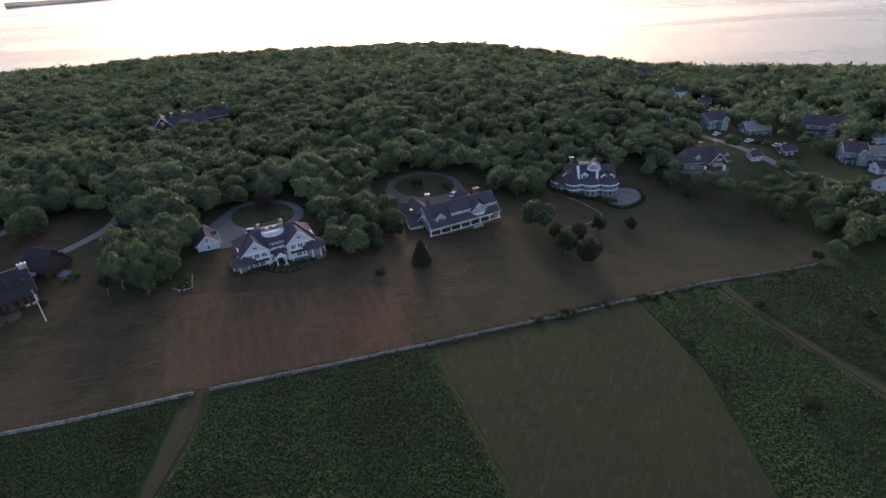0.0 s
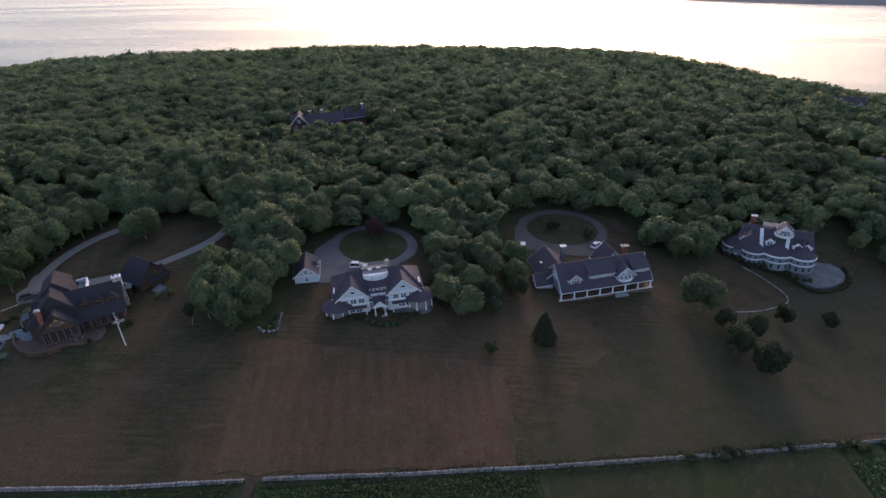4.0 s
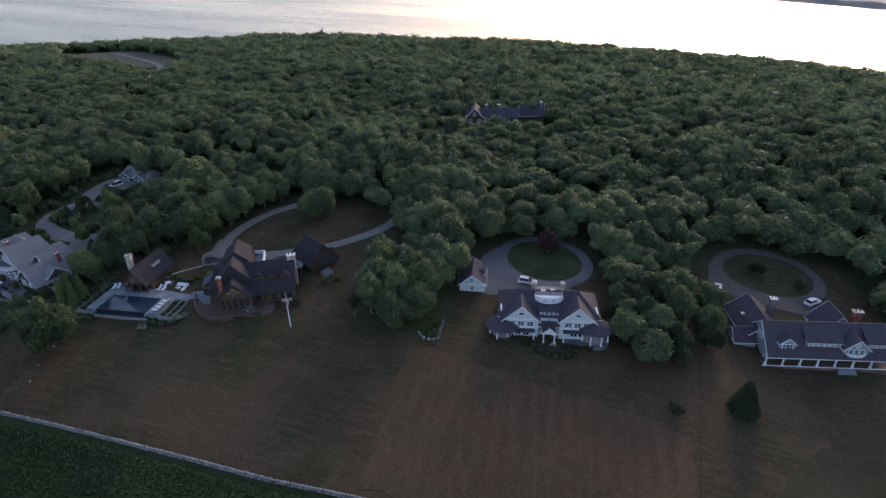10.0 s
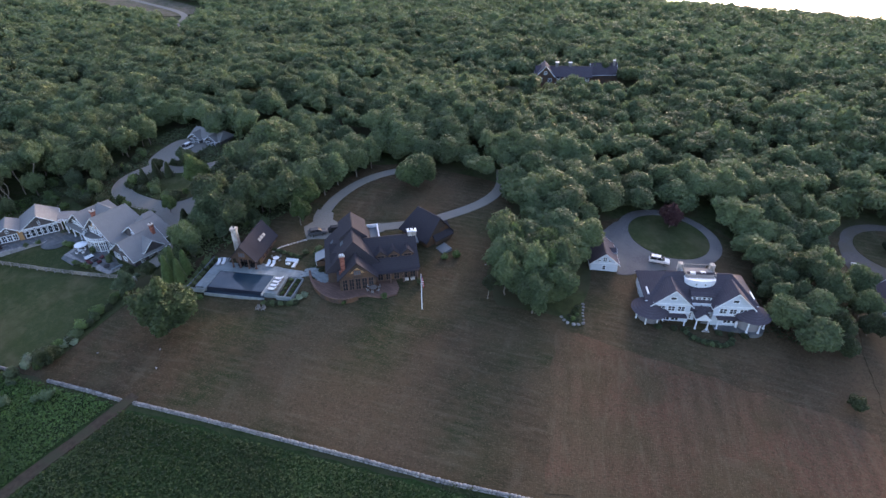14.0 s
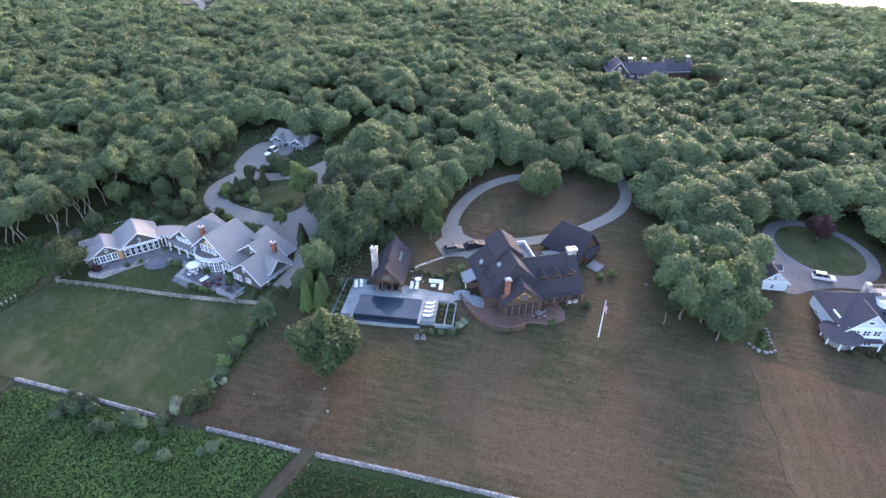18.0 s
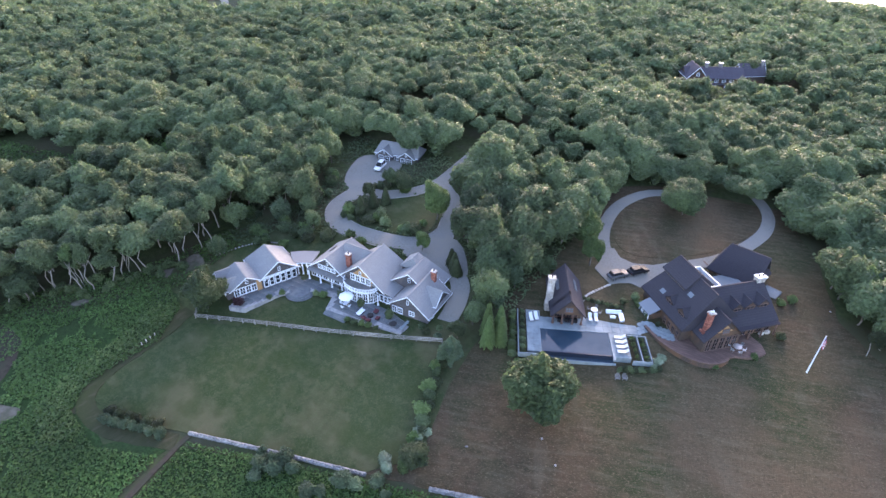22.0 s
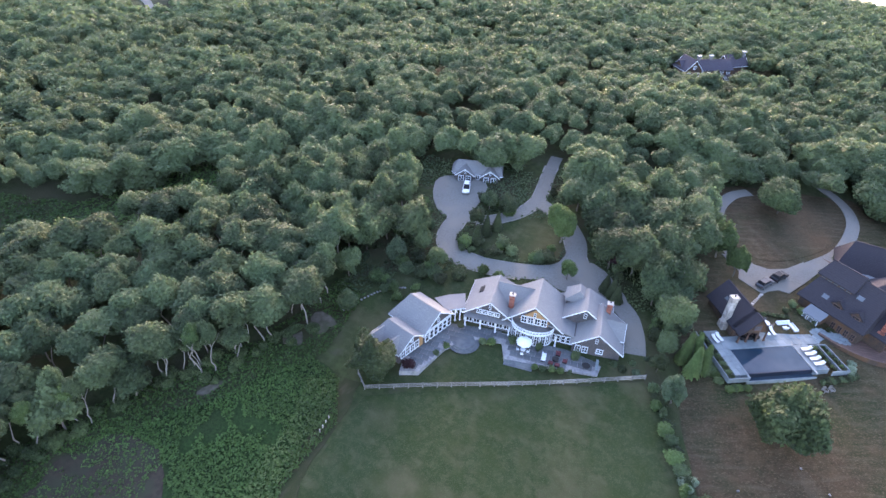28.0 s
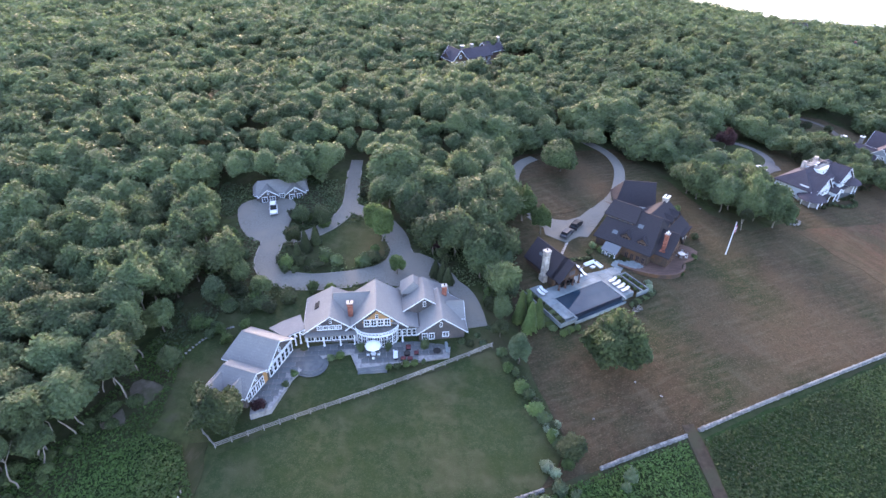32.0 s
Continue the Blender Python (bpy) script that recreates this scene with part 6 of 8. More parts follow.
for args in ((122, 291, 20, 11, 8, 5.2, "blue_wall", "dark_slate", "two-storey blue-grey house with white windows by the street", True, False), (102, 303, 25, 9, 7, 3.0, "grey_shingle", "silver_roof", "low grey cottage among the trees", False, False),
             (171, 284, -22, 17, 9, 5.0, "blue_wall", "dark_slate", "large pale blue-grey house with a gabled front", True, True), (140, 284, 8, 12, 8, 3.2, "blue_wall", "silver_roof", "low blue-grey bungalow with a porch", False, True),
             (142, 256, 10, 6, 5, 2.8, "grey_shingle", "dark_slate", "small dark cottage with white windows", False, False), (163, 243, -10, 9, 8, 5.4, "blue_wall", "dark_slate", "two-storey house with stacked white balconies", True, True),
             (178, 246, -5, 13, 7, 3.0, "clapboard", "silver_roof", "long low white house", False, True), (168, 230, 12, 6, 5, 3.0, "clapboard", "dark_slate", "small white gabled house by the street", True, False), (160, 212, 30, 8, 6, 3.2, "clapboard", "silver_roof", "pale house at the edge of the village", False, False),
             (125, 250, 15, 5, 4, 2.6, "clapboard", "dark_slate", "little white garden house by the street", False, False), (124, 354, 10, 8, 7, 5.0, "clapboard", "dark_slate", "white house half hidden in trees", False, False), (132, 336, -10, 6, 5, 3.0, "grey_shingle", "dark_slate", "small house half hidden in trees", False, False),
             (112, 400, 5, 14, 9, 5.5, "blue_wall", "dark_slate", "large house on the shore side of the woods", True, False), (190, 268, -15, 8, 6, 3.0, "clapboard", "silver_roof", "pale low house behind others", False, False)):
    village_house(*args)


# ---- dark house with brick chimney ----
def dark_house():
    h = thing("house", "tall dark-roofed brown shingle house with brick and stone chimneys", "house", (-123, 109, 13.0), 45)
    W, R = "brown_wall", "black_roof"
    plain(h, "foundation", -6.5, 12, -5.5, 9, -2, 0.3, "field_stone")
    gable(h, -1.0, 2.6, 90, 12.5, 11.6, 0, 4.0, 9.8, W, R, 0.6, (1.0, 1.4), None)
    gable(h, 6.4, 0.2, 0, 11.6, 10.6, 0, 3.6, 7.9, W, R, 0.5, (0, 0), None, ridge=0.6)
    gable(h, -0.8, -4.2, 90, 6.0, 7.6, 0, 3.6, 7.3, W, R, 0.5, (0, 0), None)
    bm = bmesh.new()
    prism(bm, [(-1.6, 4.6), (1.6, 4.6), (0, 6.0)], "y", -7.3, -7.22)
    bm.transform(pose(-0.8, 0, 0))
    part("cedar_gable", bm, "cedar", h, "orange cedar gable face")
    window_row(h, -4.2, -7.24, 2.6, -7.24, 0.4, 5, 1.2, 2.9, 2, 3, frame_mat="deck_wood")
    window(h, -0.8, -7.34, 4.2, 0, 1.6, 1.2, 3, 2, frame_mat="deck_wood", glass="glass_pale")
    # raised roof room with a sunk balcony
    gable(h, -0.8, 5.4, 90, 6.8, 5.4, 5.0, 8.2, 10.4, W, R, 0.4, (0.4, 0.4), None)
    window_row(h, -3.53, 8.6, -3.53, 2.2, 6.6, 5, 1.1, 1.3, 2, 1, frame_mat="deck_wood", glass="glass_pale")
    window_row(h, -3.0, 1.97, 1.6, 1.97, 6.8, 4, 1.0, 1.1, 2, 1, frame_mat="deck_wood", glass="glass_pale")
    plain(h, "balcony_floor", 2.6, 5.0, 2.6, 9.0, 5.6, 5.8, "copper_roof")
    for a, b, c, d in ((2.6, 5.0, 2.5, 2.75), (2.6, 5.0, 8.85, 9.1), (4.85, 5.1, 2.5, 9.1)):
        plain(h, "balcony_wall", a, b, c, d, 5.2, 6.6, "white")
    # skylights and dormers
    for x, y, z in ((-3.4, 0.5, 7.5), (-5.6, 5.2, 5.2)):
        bm = box(bmesh.new(), -0.45, 0.45, -0.6, 0.6, -0.05, 0.1)
        bm.transform(pose(x, y, z, 0, -46, 0))
        part("skylight", bm, "glass_pale", h)
    for y in (-1.4, 2.4):
        dormer(h, -6.0, y, 4.0, -90, 2.3, 1.3, 3.4, W, R, 2, None)
    for i, x in enumerate((4.6, 7.4, 10.4)):
        dormer(h, x, -3.2, 4.2, 0, 2.5, 1.5, 3.4, W, R, 2, None)
    plain(h, "porch_roof", 3.0, 12.4, -6.6, -4.6, 3.0, 3.25, R)
    for x in (3.4, 6.2, 9.0, 12.0):
        post(h, x, -6.3, 0.2, 3.0, 0.16, "deck_wood")
    plain(h, "porch_floor", 2.8, 12.6, -6.8, -4.6, -1.0, 0.2, "deck_wood")
    window_row(h, 3.2, -5.15, 12.0, -5.15, 0.5, 5, 1.3, 2.0, 2, 2, frame_mat="deck_wood")
    for x in (9.6, 11.0):
        plain(h, "porch_seat", x - 0.5, x + 0.5, -6.1, -5.5, 0.2, 0.95, "pale_stone", bevel=0.08)
    chimney(h, -3.6, -5.6, 0, 8.4, 0.95, 0.75, "brick", cap="pale_stone", pots=2, pot="white")
    plain(h, "chimney_shoulder", -4.5, -2.7, -6.2, -5.0, 0, 4.2, "brick")
    chimney(h, 12.0, 0.9, 0, 9.0, 1.8, 1.1, "pale_stone", cap="white", pots=2)
    # bay with glass roof on the north-west side
    plain(h, "sunroom_wall", -9.4, -6.6, 2.6, 6.0, 0, 2.2, W)
    bm = bmesh.new()
    prism(bm, [(-9.7, 2.1), (-6.6, 3.4), (-6.6, 3.55), (-9.7, 2.25)], "y", 2.4, 6.2)
    part("sunroom_roof", bm, "glass_pale", h)
    window_row(h, -9.42, 6.0, -9.42, 2.6, 0.5, 3, 0.9, 1.5, 1, 1, glass="glass_pale")
    window_row(h, -6.85, 1.8, -6.85, -3.4, 0.6, 4, 0.9, 1.6, 2, 2, frame_mat="deck_wood")
    # link and second block
    plain(h, "link_wall", 9.0, 13.5, 4.5, 9.5, 0, 2.4, W)
    bm = bmesh.new()
    prism(bm, [(4.0, 3.3), (9.8, 2.4), (9.8, 2.6), (4.0, 3.5)], "x", 8.6, 14.0)
    part("link_roof", bm, "copper_roof", h)
    for x in (9.4, 11.4, 13.4):
        post(h, x, 4.2, 0.2, 3.2, 0.14, "deck_wood")
    gable(h, 16.8, 10.6, -58, 9.0, 7.6, -1, 3.4, 7.9, W, R, 0.6, (2.2, 0.0), None)
    gable(h, 19.2, 8.4, 32, 5.0, 4.2, -1, 3.0, 5.0, W, R, 0.4, (0, 0), None)
    window_row(h, 16.4, 5.2, 20.2, 7.6, 0.8, 2, 1.2, 1.4, 2, 2, frame_mat="deck_wood")
    for k in range(3):
        plain(h, "garage_door", 12.0 + k * 0.02, 12.3 + k * 0.02, 9.8 + k * 2.2, 11.6 + k * 2.2, 0, 2.1, "deck_wood")
    plain(h, "rear_canopy", 3.0, 9.4, 5.6, 9.6, 2.6, 2.85, R)
    plain(h, "rear_wall", 3.2, 9.2, 5.4, 9.2, 0, 2.6, W)


dark_house()
poly = rounded([(-133.2, 103.6), (-128.2, 99.6), (-124.6, 97.9), (-120.6, 97.5), (-117.8, 99.2), (-116.4, 102.4), (-112.4, 103.9), (-110.2, 107.4), (-116, 112), (-128, 107)], 1)
tagged(part("terrace", solid(bmesh.new(), [(x, y, 13.45) for x, y in poly], 1.8), "deck_wood"), "dark brown brick-edged terrace before the dark house", "terrace", kind="structure")
edge = curve([(-131.6, 102.0), (-128.4, 99.3), (-124.6, 97.6), (-120.6, 97.2), (-117.6, 98.9), (-116.6, 100.9)], 2)
w = thing("terrace_wall", "low curved brown stone wall round the terrace", "garden wall", (0, 0, 0), kind="structure")
for p, q in zip(edge, edge[1:]):
    part("wall_stone", beam(bmesh.new(), (*p, 13.4), (*q, 13.4), 0.4, 1.1), "brown_wall", w)
    part("coping", beam(bmesh.new(), (*p, 14.0), (*q, 14.0), 0.5, 0.1), "deck_wood", w)

# ---- pool house ----
h = thing("pool_house", "dark-roofed pool house with tall pale stone chimney", "pool house", (-147.1, 100.0, 13.6), 25.3)
gable(h, 0, 0.8, 90, 9.0, 5.8, -1, 2.7, 6.1, "brown_wall", "black_roof", 0.5, (0, 0), None)
gable(h, 0, -4.7, 90, 2.2, 5.8, 2.6, 2.7, 6.1, "brown_wall", "black_roof", 0.4, (0, 0), None)
for x in (-2.7, -1.0, 1.0, 2.7):
    post(h, x, -5.5, 0.1, 2.7, 0.18, "deck_wood")
window_row(h, -2.3, -3.75, 2.3, -3.75, 0.2, 4, 1.05, 2.2, 2, 2, frame_mat="deck_wood")
window(h, 0, -5.86, 3.2, 0, 1.6, 1.2, 3, 2, frame_mat="deck_wood", glass="glass_pale")
for k in range(3):
    for s in (-1, 1):
        bm = box(bmesh.new(), -0.35, 0.35, -0.45, 0.45, -0.04, 0.1)
        bm.transform(pose(s * 1.7, 2.2 - k * 1.1, 4.35, 0, s * 49, 0))
        part("skylight", bm, "glass_pale", h)
chimney(h, -3.3, -1.2, 0, 7.8, 1.2, 1.0, "pale_stone", cap="pale_stone", pots=1)
plain(h, "chimney_foot", -4.0, -2.7, -2.0, -0.4, 0, 1.6, "pale_stone")
window_row(h, 2.95, -2.8, 2.95, 3.0, 0.5, 3, 1.1, 1.7, 2, 2, frame_mat="deck_wood")
for x in (-1.3, 0.2, 1.6):
    plain(h, "porch_table", x - 0.45, x + 0.45, -5.2, -4.4, 0.1, 0.8, "black", bevel=0.05)

# ---- pool ----
PX, PY, PZ, PT = -141.7, 91.4, 13.62, 24.6


def by_pool(x, y, z=0.0):
    a = radians(PT)
    return (PX + x * math.cos(a) - y * math.sin(a), PY + x * math.sin(a) + y * math.cos(a), PZ + z)


deck = thing("pool_deck", "pale blue-grey stone deck round the pool", "pool deck", (PX, PY, PZ), PT, kind="structure")
for x0, x1, y0, y1 in ((-8.9, -6.5, -3.4, 3.0), (-8.9, 7.2, 3.0, 6.2), (-8.9, -6.2, 6.2, 8.0), (1.0, 9.6, 6.2, 9.6), (6.5, 9.6, -3.4, 3.0), (7.2, 12.0, 3.0, 6.2)):
    n, m = max(1, round((x1 - x0) / 1.6)), max(1, round((y1 - y0) / 1.6))
    for i in range(n):
        for j in range(m):
            a, b = x0 + (x1 - x0) * i / n, y0 + (y1 - y0) * j / m
            plain(deck, "paving_slab", a + 0.015, a + (x1 - x0) / n - 0.015, b + 0.015, b + (y1 - y0) / m - 0.015, -1.2, 0.02, "pale_deck")
pool = thing("pool", "long dark-blue swimming pool with an overflow edge", "pool", (PX, PY, PZ), PT)
M["pool_tile"] = mat("pool_tile", (0.02, 0.03, 0.05), (0.03, 0.04, 0.06), 3, rough=0.4, bump=0)
M["pool_water"] = mat("pool_water", (0.02, 0.045, 0.068), (0.017, 0.038, 0.058), 0.3, rough=0.04, spec=0.3, c=(0.04, 0.06, 0.08), bump=0.03, bump_scale=1.5)
plain(pool, "basin", -6.5, 6.5, -3.0, 3.0, -1.5, -0.25, "pool_tile")
plain(pool, "water", -6.35, 6.35, -2.95, 2.85, -0.25, -0.06, "pool_water", label="still dark water reflecting the sky")
plain(pool, "overflow_wall", -6.5, 6.5, -3.2, -2.95, -1.6, -0.07, "pool_tile")
plain(pool, "catch_trough", -6.5, 6.5, -4.0, -3.2, -1.7, -1.0, "pool_water")
plain(pool, "trough_wall", -6.7, 6.9, -4.2, -4.0, -1.8, -0.95, "pale_deck")
for x in (-6.55, 6.55):
    plain(pool, "coping", x - 0.2, x + 0.2, -4.2, 3.1, -0.3, 0.06, "pale_deck")
plain(pool, "coping", -6.7, 6.7, 2.85, 3.2, -0.3, 0.06, "pale_deck")
bedw = thing("planter_wall", "low white kerb round the pool's planting beds", "garden wall", (PX, PY, PZ), PT)
for x0, x1, y0, y1 in ((-10.6, -10.4, -4.0, 8.0), (-10.6, -6.6, -4.25, -4.05), (9.7, 13.2, -4.2, -4.0), (13.0, 13.2, -4.0, 2.6), (9.8, 13.2, 2.5, 2.7), (11.4, 11.6, -4.0, 2.5), (9.2, 9.4, 6.3, 9.6)):
    plain(bedw, "kerb", x0, x1, y0, y1, -0.9, 0.1, "pale_deck")


# ---- single trees and shrubs ----
def conifer(x, y, r, tall, material="leaf_dark", label="dark conical evergreen", name="tree", group=""):
    """A cone of drooping tufts round a straight trunk."""
    key = ("cone", material)
    if key not in CROWNS:
        rg = np.random.default_rng(7)
        V, F = [], []
        k = 0
        for i in range(520):
            f = rg.random() ** 0.7
            zz = 1 - f
            a = rg.uniform(0, 6.283)
            rad = (0.12 + 0.9 * f) * rg.uniform(0.75, 1.05)
            c = np.array([math.cos(a) * rad, math.sin(a) * rad, zz])
            out = np.array([math.cos(a), math.sin(a), -0.35])
            side = np.array([-math.sin(a), math.cos(a), 0]) * 0.14
            V += [c - side - out * 0.1, c + side - out * 0.1, c + out * 0.2 + side * 0.4, c + out * 0.2 - side * 0.4 + [0, 0, 0.02]]
            F += [[k, k + 1, k + 2], [k, k + 2, k + 3]]
            k += 4
        for i in range(10):
            a, b = 6.283 * i / 10, 6.283 * (i + 1) / 10
            V += [[0.8 * math.cos(a), 0.8 * math.sin(a), 0.02], [0.8 * math.cos(b), 0.8 * math.sin(b), 0.02], [0, 0, 0.97]]
            F += [[k, k + 1, k + 2]]
            k += 3
        CROWNS[key] = fast_mesh("crown", np.array(V), np.array(F), material)
    t = thing(name, label, "tree", (x, y, ground_z(x, y)), (x * 31 + y * 17) % 360, group)
    bm = bar(bmesh.new(), (0, 0, -0.2), (0, 0, tall * 0.8), 0.16, 7, 0.04)
    part("trunk", bm, "bark", t)
    cr = new("crown", CROWNS[key])
    cr.parent = t
    cr.location = (0, 0, tall * 0.08)
    cr.scale = (r, r, tall * 0.92)
    return t


def shrub(x, y, r, tall, material="leaf_bright", label="rounded green shrub", group="shrubs", kind=None, z=None):
    kind = int(x * 7 + y * 3) % 4 if kind is None else kind
    key = ("shrub", material, kind)
    if key not in CROWNS:
        V, F = crown(300 + kind, 11, 1, 480, 0.1, 0.9)
        V[:, 2] = np.maximum(V[:, 2], -0.35)
        CROWNS[key] = fast_mesh("shrub", V, F, material, True)
    ob = new("shrub", CROWNS[key])
    zz = ground_z(x, y) if z is None else z
    ob.matrix_world = pose(x, y, zz + tall * 0.26, 0, 0, (x * 53 + y * 29) % 360) @ Matrix.Diagonal((r, r, tall * 0.8, 1))
    return tagged(ob, label, "shrub", group)


def thicket(name, items, material, label):
    """Many small bushes that nobody could count, in one mesh. items: x, y, radius, height."""
    kinds = [crown(300 + k, 11, 1, 480, 0.1, 0.9) for k in range(4)]
    V, F, off = [], [], 0
    for i, (x, y, r, tall) in enumerate(items):
        v, f = kinds[i % 4]
        a = (x * 53 + y * 29) % 6.283
        u, w = v[:, 0] * r, v[:, 1] * r
        V.append(np.stack([x + u * math.cos(a) - w * math.sin(a), y + u * math.sin(a) + w * math.cos(a), ground_z(x, y) + tall * 0.26 + np.maximum(v[:, 2], -0.35) * tall * 0.8], 1))
        F.append(f + off)
        off += len(v)
    return tagged(new(name, fast_mesh(name, np.concatenate(V), np.concatenate(F), material, True)), label, "bushes", kind="stuff")


tree(-142.6, 74.6, 7.2, 13.0, "leaf_deep", 3, "big round-crowned tree standing alone in the dry grass", low=0.0, dense=3)
tree(-159.4, 75.6, 3.0, 7.0, "leaf_blue", 2, "blue-grey evergreen tree at the end of the fence", low=0.08, dense=2)
for x, y, t in ((-155.6, 83.2, 7.5), (-153.8, 84.8, 6.8), (-157.0, 85.8, 7.8), (-155.2, 87.4, 6.5)):
    conifer(x, y, 1.4, t, "leaf_bright", "tall narrow light green arborvitae", group="arborvitae")
tree(-149.6, 119.6, 4.4, 10.5, "leaf_bright", 3, "bright green tree beside the drive", low=0.1, dense=2)
tree(-146.6, 114.2, 3.2, 8.2, "leaf_bright", 4, "yellow-green young tree beside the drive", low=0.1, dense=2)
for x, y, r, t in ((-151.6, 128.0, 3.6, 9.0), (-152.4, 134.0, 4.0, 9.5), (-151.4, 140.6, 4.0, 9.5), (-151.0, 146.5, 4.0, 9.0)):
    tree(x, y, r, t, "leaf", int(y) % 5, "green tree beside the curving drive", group="trees beside the drive", low=0.06)
tree(-133.4, 145.4, 6.6, 9.4, "leaf_deep", 0, "dark round tree inside the drive loop", low=0.05, dense=2)
tree(-209.6, 65.6, 6.0, 9.2, "leaf_deep", 2, "round tree at the corner of the fence", low=0.06, dense=3)
tree(-183.8, 112.6, 4.2, 10.4, "leaf_bright", 1, "egg-shaped green tree on the drive's island", low=0.04, dense=2, squash=1.1)
tree(-171.6, 108.6, 4.4, 9.0, "leaf_purple", 0, "dark purple-leaved tree beside the drive", low=0.02)
tree(-71.4, 167.8, 3.6, 6.8, "leaf_purple", 1, "dark purple-leaved tree inside the oval drive", low=0.02)
tree(-180.4, 100.8, 2.1, 5.2, "leaf_bright", 2, "small round tree at the drive's corner", low=0.1)
tree(-234.6, 61.6, 3.2, 9.5, "leaf", 3, "thin tree with pale forked trunk at the wood's edge", low=0.42, trunk=3)
tree(-94.4, 116.5, 1.7, 6.2, "leaf_dark", 4, "half-bare tree with pale trunk", low=0.4, trunk=3)
for x, y, r, t in ((-88.5, 121.2, 4.4, 8.6), (-83.6, 123.0, 4.0, 7.4), (-84.0, 128.6, 3.8, 8.4), (-87.2, 127.6, 4.6, 9.6), (-92.4, 126.4, 4.4, 9.6), (-96.8, 131.4, 4.2, 9.0), (-88.4, 136.6, 4.4, 9.6), (-90.6, 133.4, 4.6, 10.2)):
    tree(x, y, r, t, "leaf" if int(-x) % 3 else "leaf_bright", int(-x) % 5, "leafy tree hanging low over the lawn's edge", group="trees between two lawns", low=0.0)
for x, y, r, t, m in ((-163.7, 110, 4.2, 8.5, "leaf"), (-160.5, 97.5, 3.0, 7.5, "leaf"), (-166.5, 120, 4.4, 9, "leaf"), (-162.4, 122.8, 4.0, 8.6, "leaf"), (-158.6, 92.0, 2.6, 6.5, "leaf_blue"), (-159.4, 104.0, 3.4, 8.0, "leaf"), (-163.0, 103.4, 3.2, 7.4, "leaf"), (-157.6, 114.0, 3.4, 7.6, "leaf"), (-157.8, 99.6, 2.2, 6.0, "leaf_blue"), (-169.4, 116.8, 3.4, 7.5, "leaf_dark"), (-160.4, 86.6, 2.4, 5.5, "leaf"), (-161.5, 82.2, 2.0, 4.2, "leaf_dark")):
    tree(x, y, r, t, m, int(x * 3) % 5, "tree in the belt between two gardens", group="tree belt", low=0.08)
for x, y, r, t, m, lab in ((18.9, 169.0, 6.0, 11.6, "leaf", "big round tree beside the long house"), (31.4, 149.4, 4.4, 9.0, "leaf_dark", "dark round tree in the meadow"), (26.0, 154.4, 4.0, 8.5, "leaf_dark", "dark round tree in the meadow"), (30.6, 162.4, 3.4, 7.4, "leaf_dark", "dark round tree in the meadow"), (24.6, 165.4, 3.0, 5.4, "leaf_dark", "dark round tree in the meadow"), (39.6, 174.0, 3.0, 6.0, "leaf_dark", "small dark tree in the meadow"), (51.3, 177.8, 2.6, 5.2, "leaf_dark", "small dark tree in the meadow"),
                           (70.6, 95.4, 2.4, 4.0, "leaf_dark", "dark bush standing in the crop"), (105.8, 133.6, 2.0, 3.2, "leaf_dark", "dark bush standing in the crop"), (76.4, 135.2, 1.6, 2.8, "leaf_dark", "dark bush beside the track"), (49.8, 113.8, 1.4, 3.0, "leaf_dark", "dark bush at the plot's edge"), (113.9, 200.6, 3.2, 5.5, "leaf", "tree at the meadow's edge"), (117, 170.5, 3.4, 5.5, "leaf", "tree at the end of the wall"),
                           (124, 174, 3.6, 6, "leaf", "tree at the end of the wall"), (131, 178, 3.6, 6.5, "leaf", "tree at the end of the wall"), (110, 167.8, 2.4, 4, "leaf_dark", "tree at the end of the wall"), (121, 186, 3.8, 7, "leaf", "tree at the meadow's edge"), (84, 212, 4.2, 7.5, "leaf", "tree beside the meadow"), (78, 221, 4.4, 8, "leaf", "tree beside the meadow"), (70, 226, 3.8, 7.5, "leaf", "tree beside the meadow"),
                           (-27.6, 131.0, 1.9, 3.4, "leaf_dark", "small dark bush in the field's corner"), (-30.4, 145.4, 2.8, 4.6, "leaf_dark", "dark tree between two houses"), (-34.4, 151.4, 3.6, 7, "leaf", "tree between two houses"), (-40.6, 153.4, 3.8, 7.5, "leaf", "tree between two houses"), (-45.4, 152.2, 3.4, 6.6, "leaf", "tree beside the white house"), (-26.8, 155.0, 3.0, 6, "leaf_dark", "tree beside the long house"), (-42.4, 145.2, 4.2, 8.6, "leaf", "tall tree with a leaning limb beside the white house"), (-37.6, 150.4, 3.8, 8.0, "leaf", "tree between two houses"), (-31.8, 149.6, 3.2, 6.4, "leaf_dark", "dark tree between two houses"), (-34.9, 159.5, 4.6, 9.5, "leaf", "tree between two houses"), (-41.8, 162.6, 4.6, 9.5, "leaf", "tree between two houses"), (-28.6, 160.5, 3.4, 7.4, "leaf", "tree between two houses"), (-30.0, 168.1, 4.2, 9, "leaf", "tree between two houses"), (-47.6, 157.6, 3.4, 7, "leaf", "tree beside the white house"), (-37.4, 170.5, 4.4, 9.5, "leaf", "tree between two houses"),
                           (-23.2, 195.4, 2.4, 4.2, "leaf_dark", "dark tree inside the oval drive"), (-12.4, 196.6, 1.9, 3.2, "leaf_dark", "dark tree inside the oval drive"), (21, 199, 4, 8, "leaf", "tree beside the long house"), (14, 196, 4, 8, "leaf", "tree beside the long house")):
    tree(x, y, r, t, m, int(x * 3 + y) % 5, lab, low=0.04)
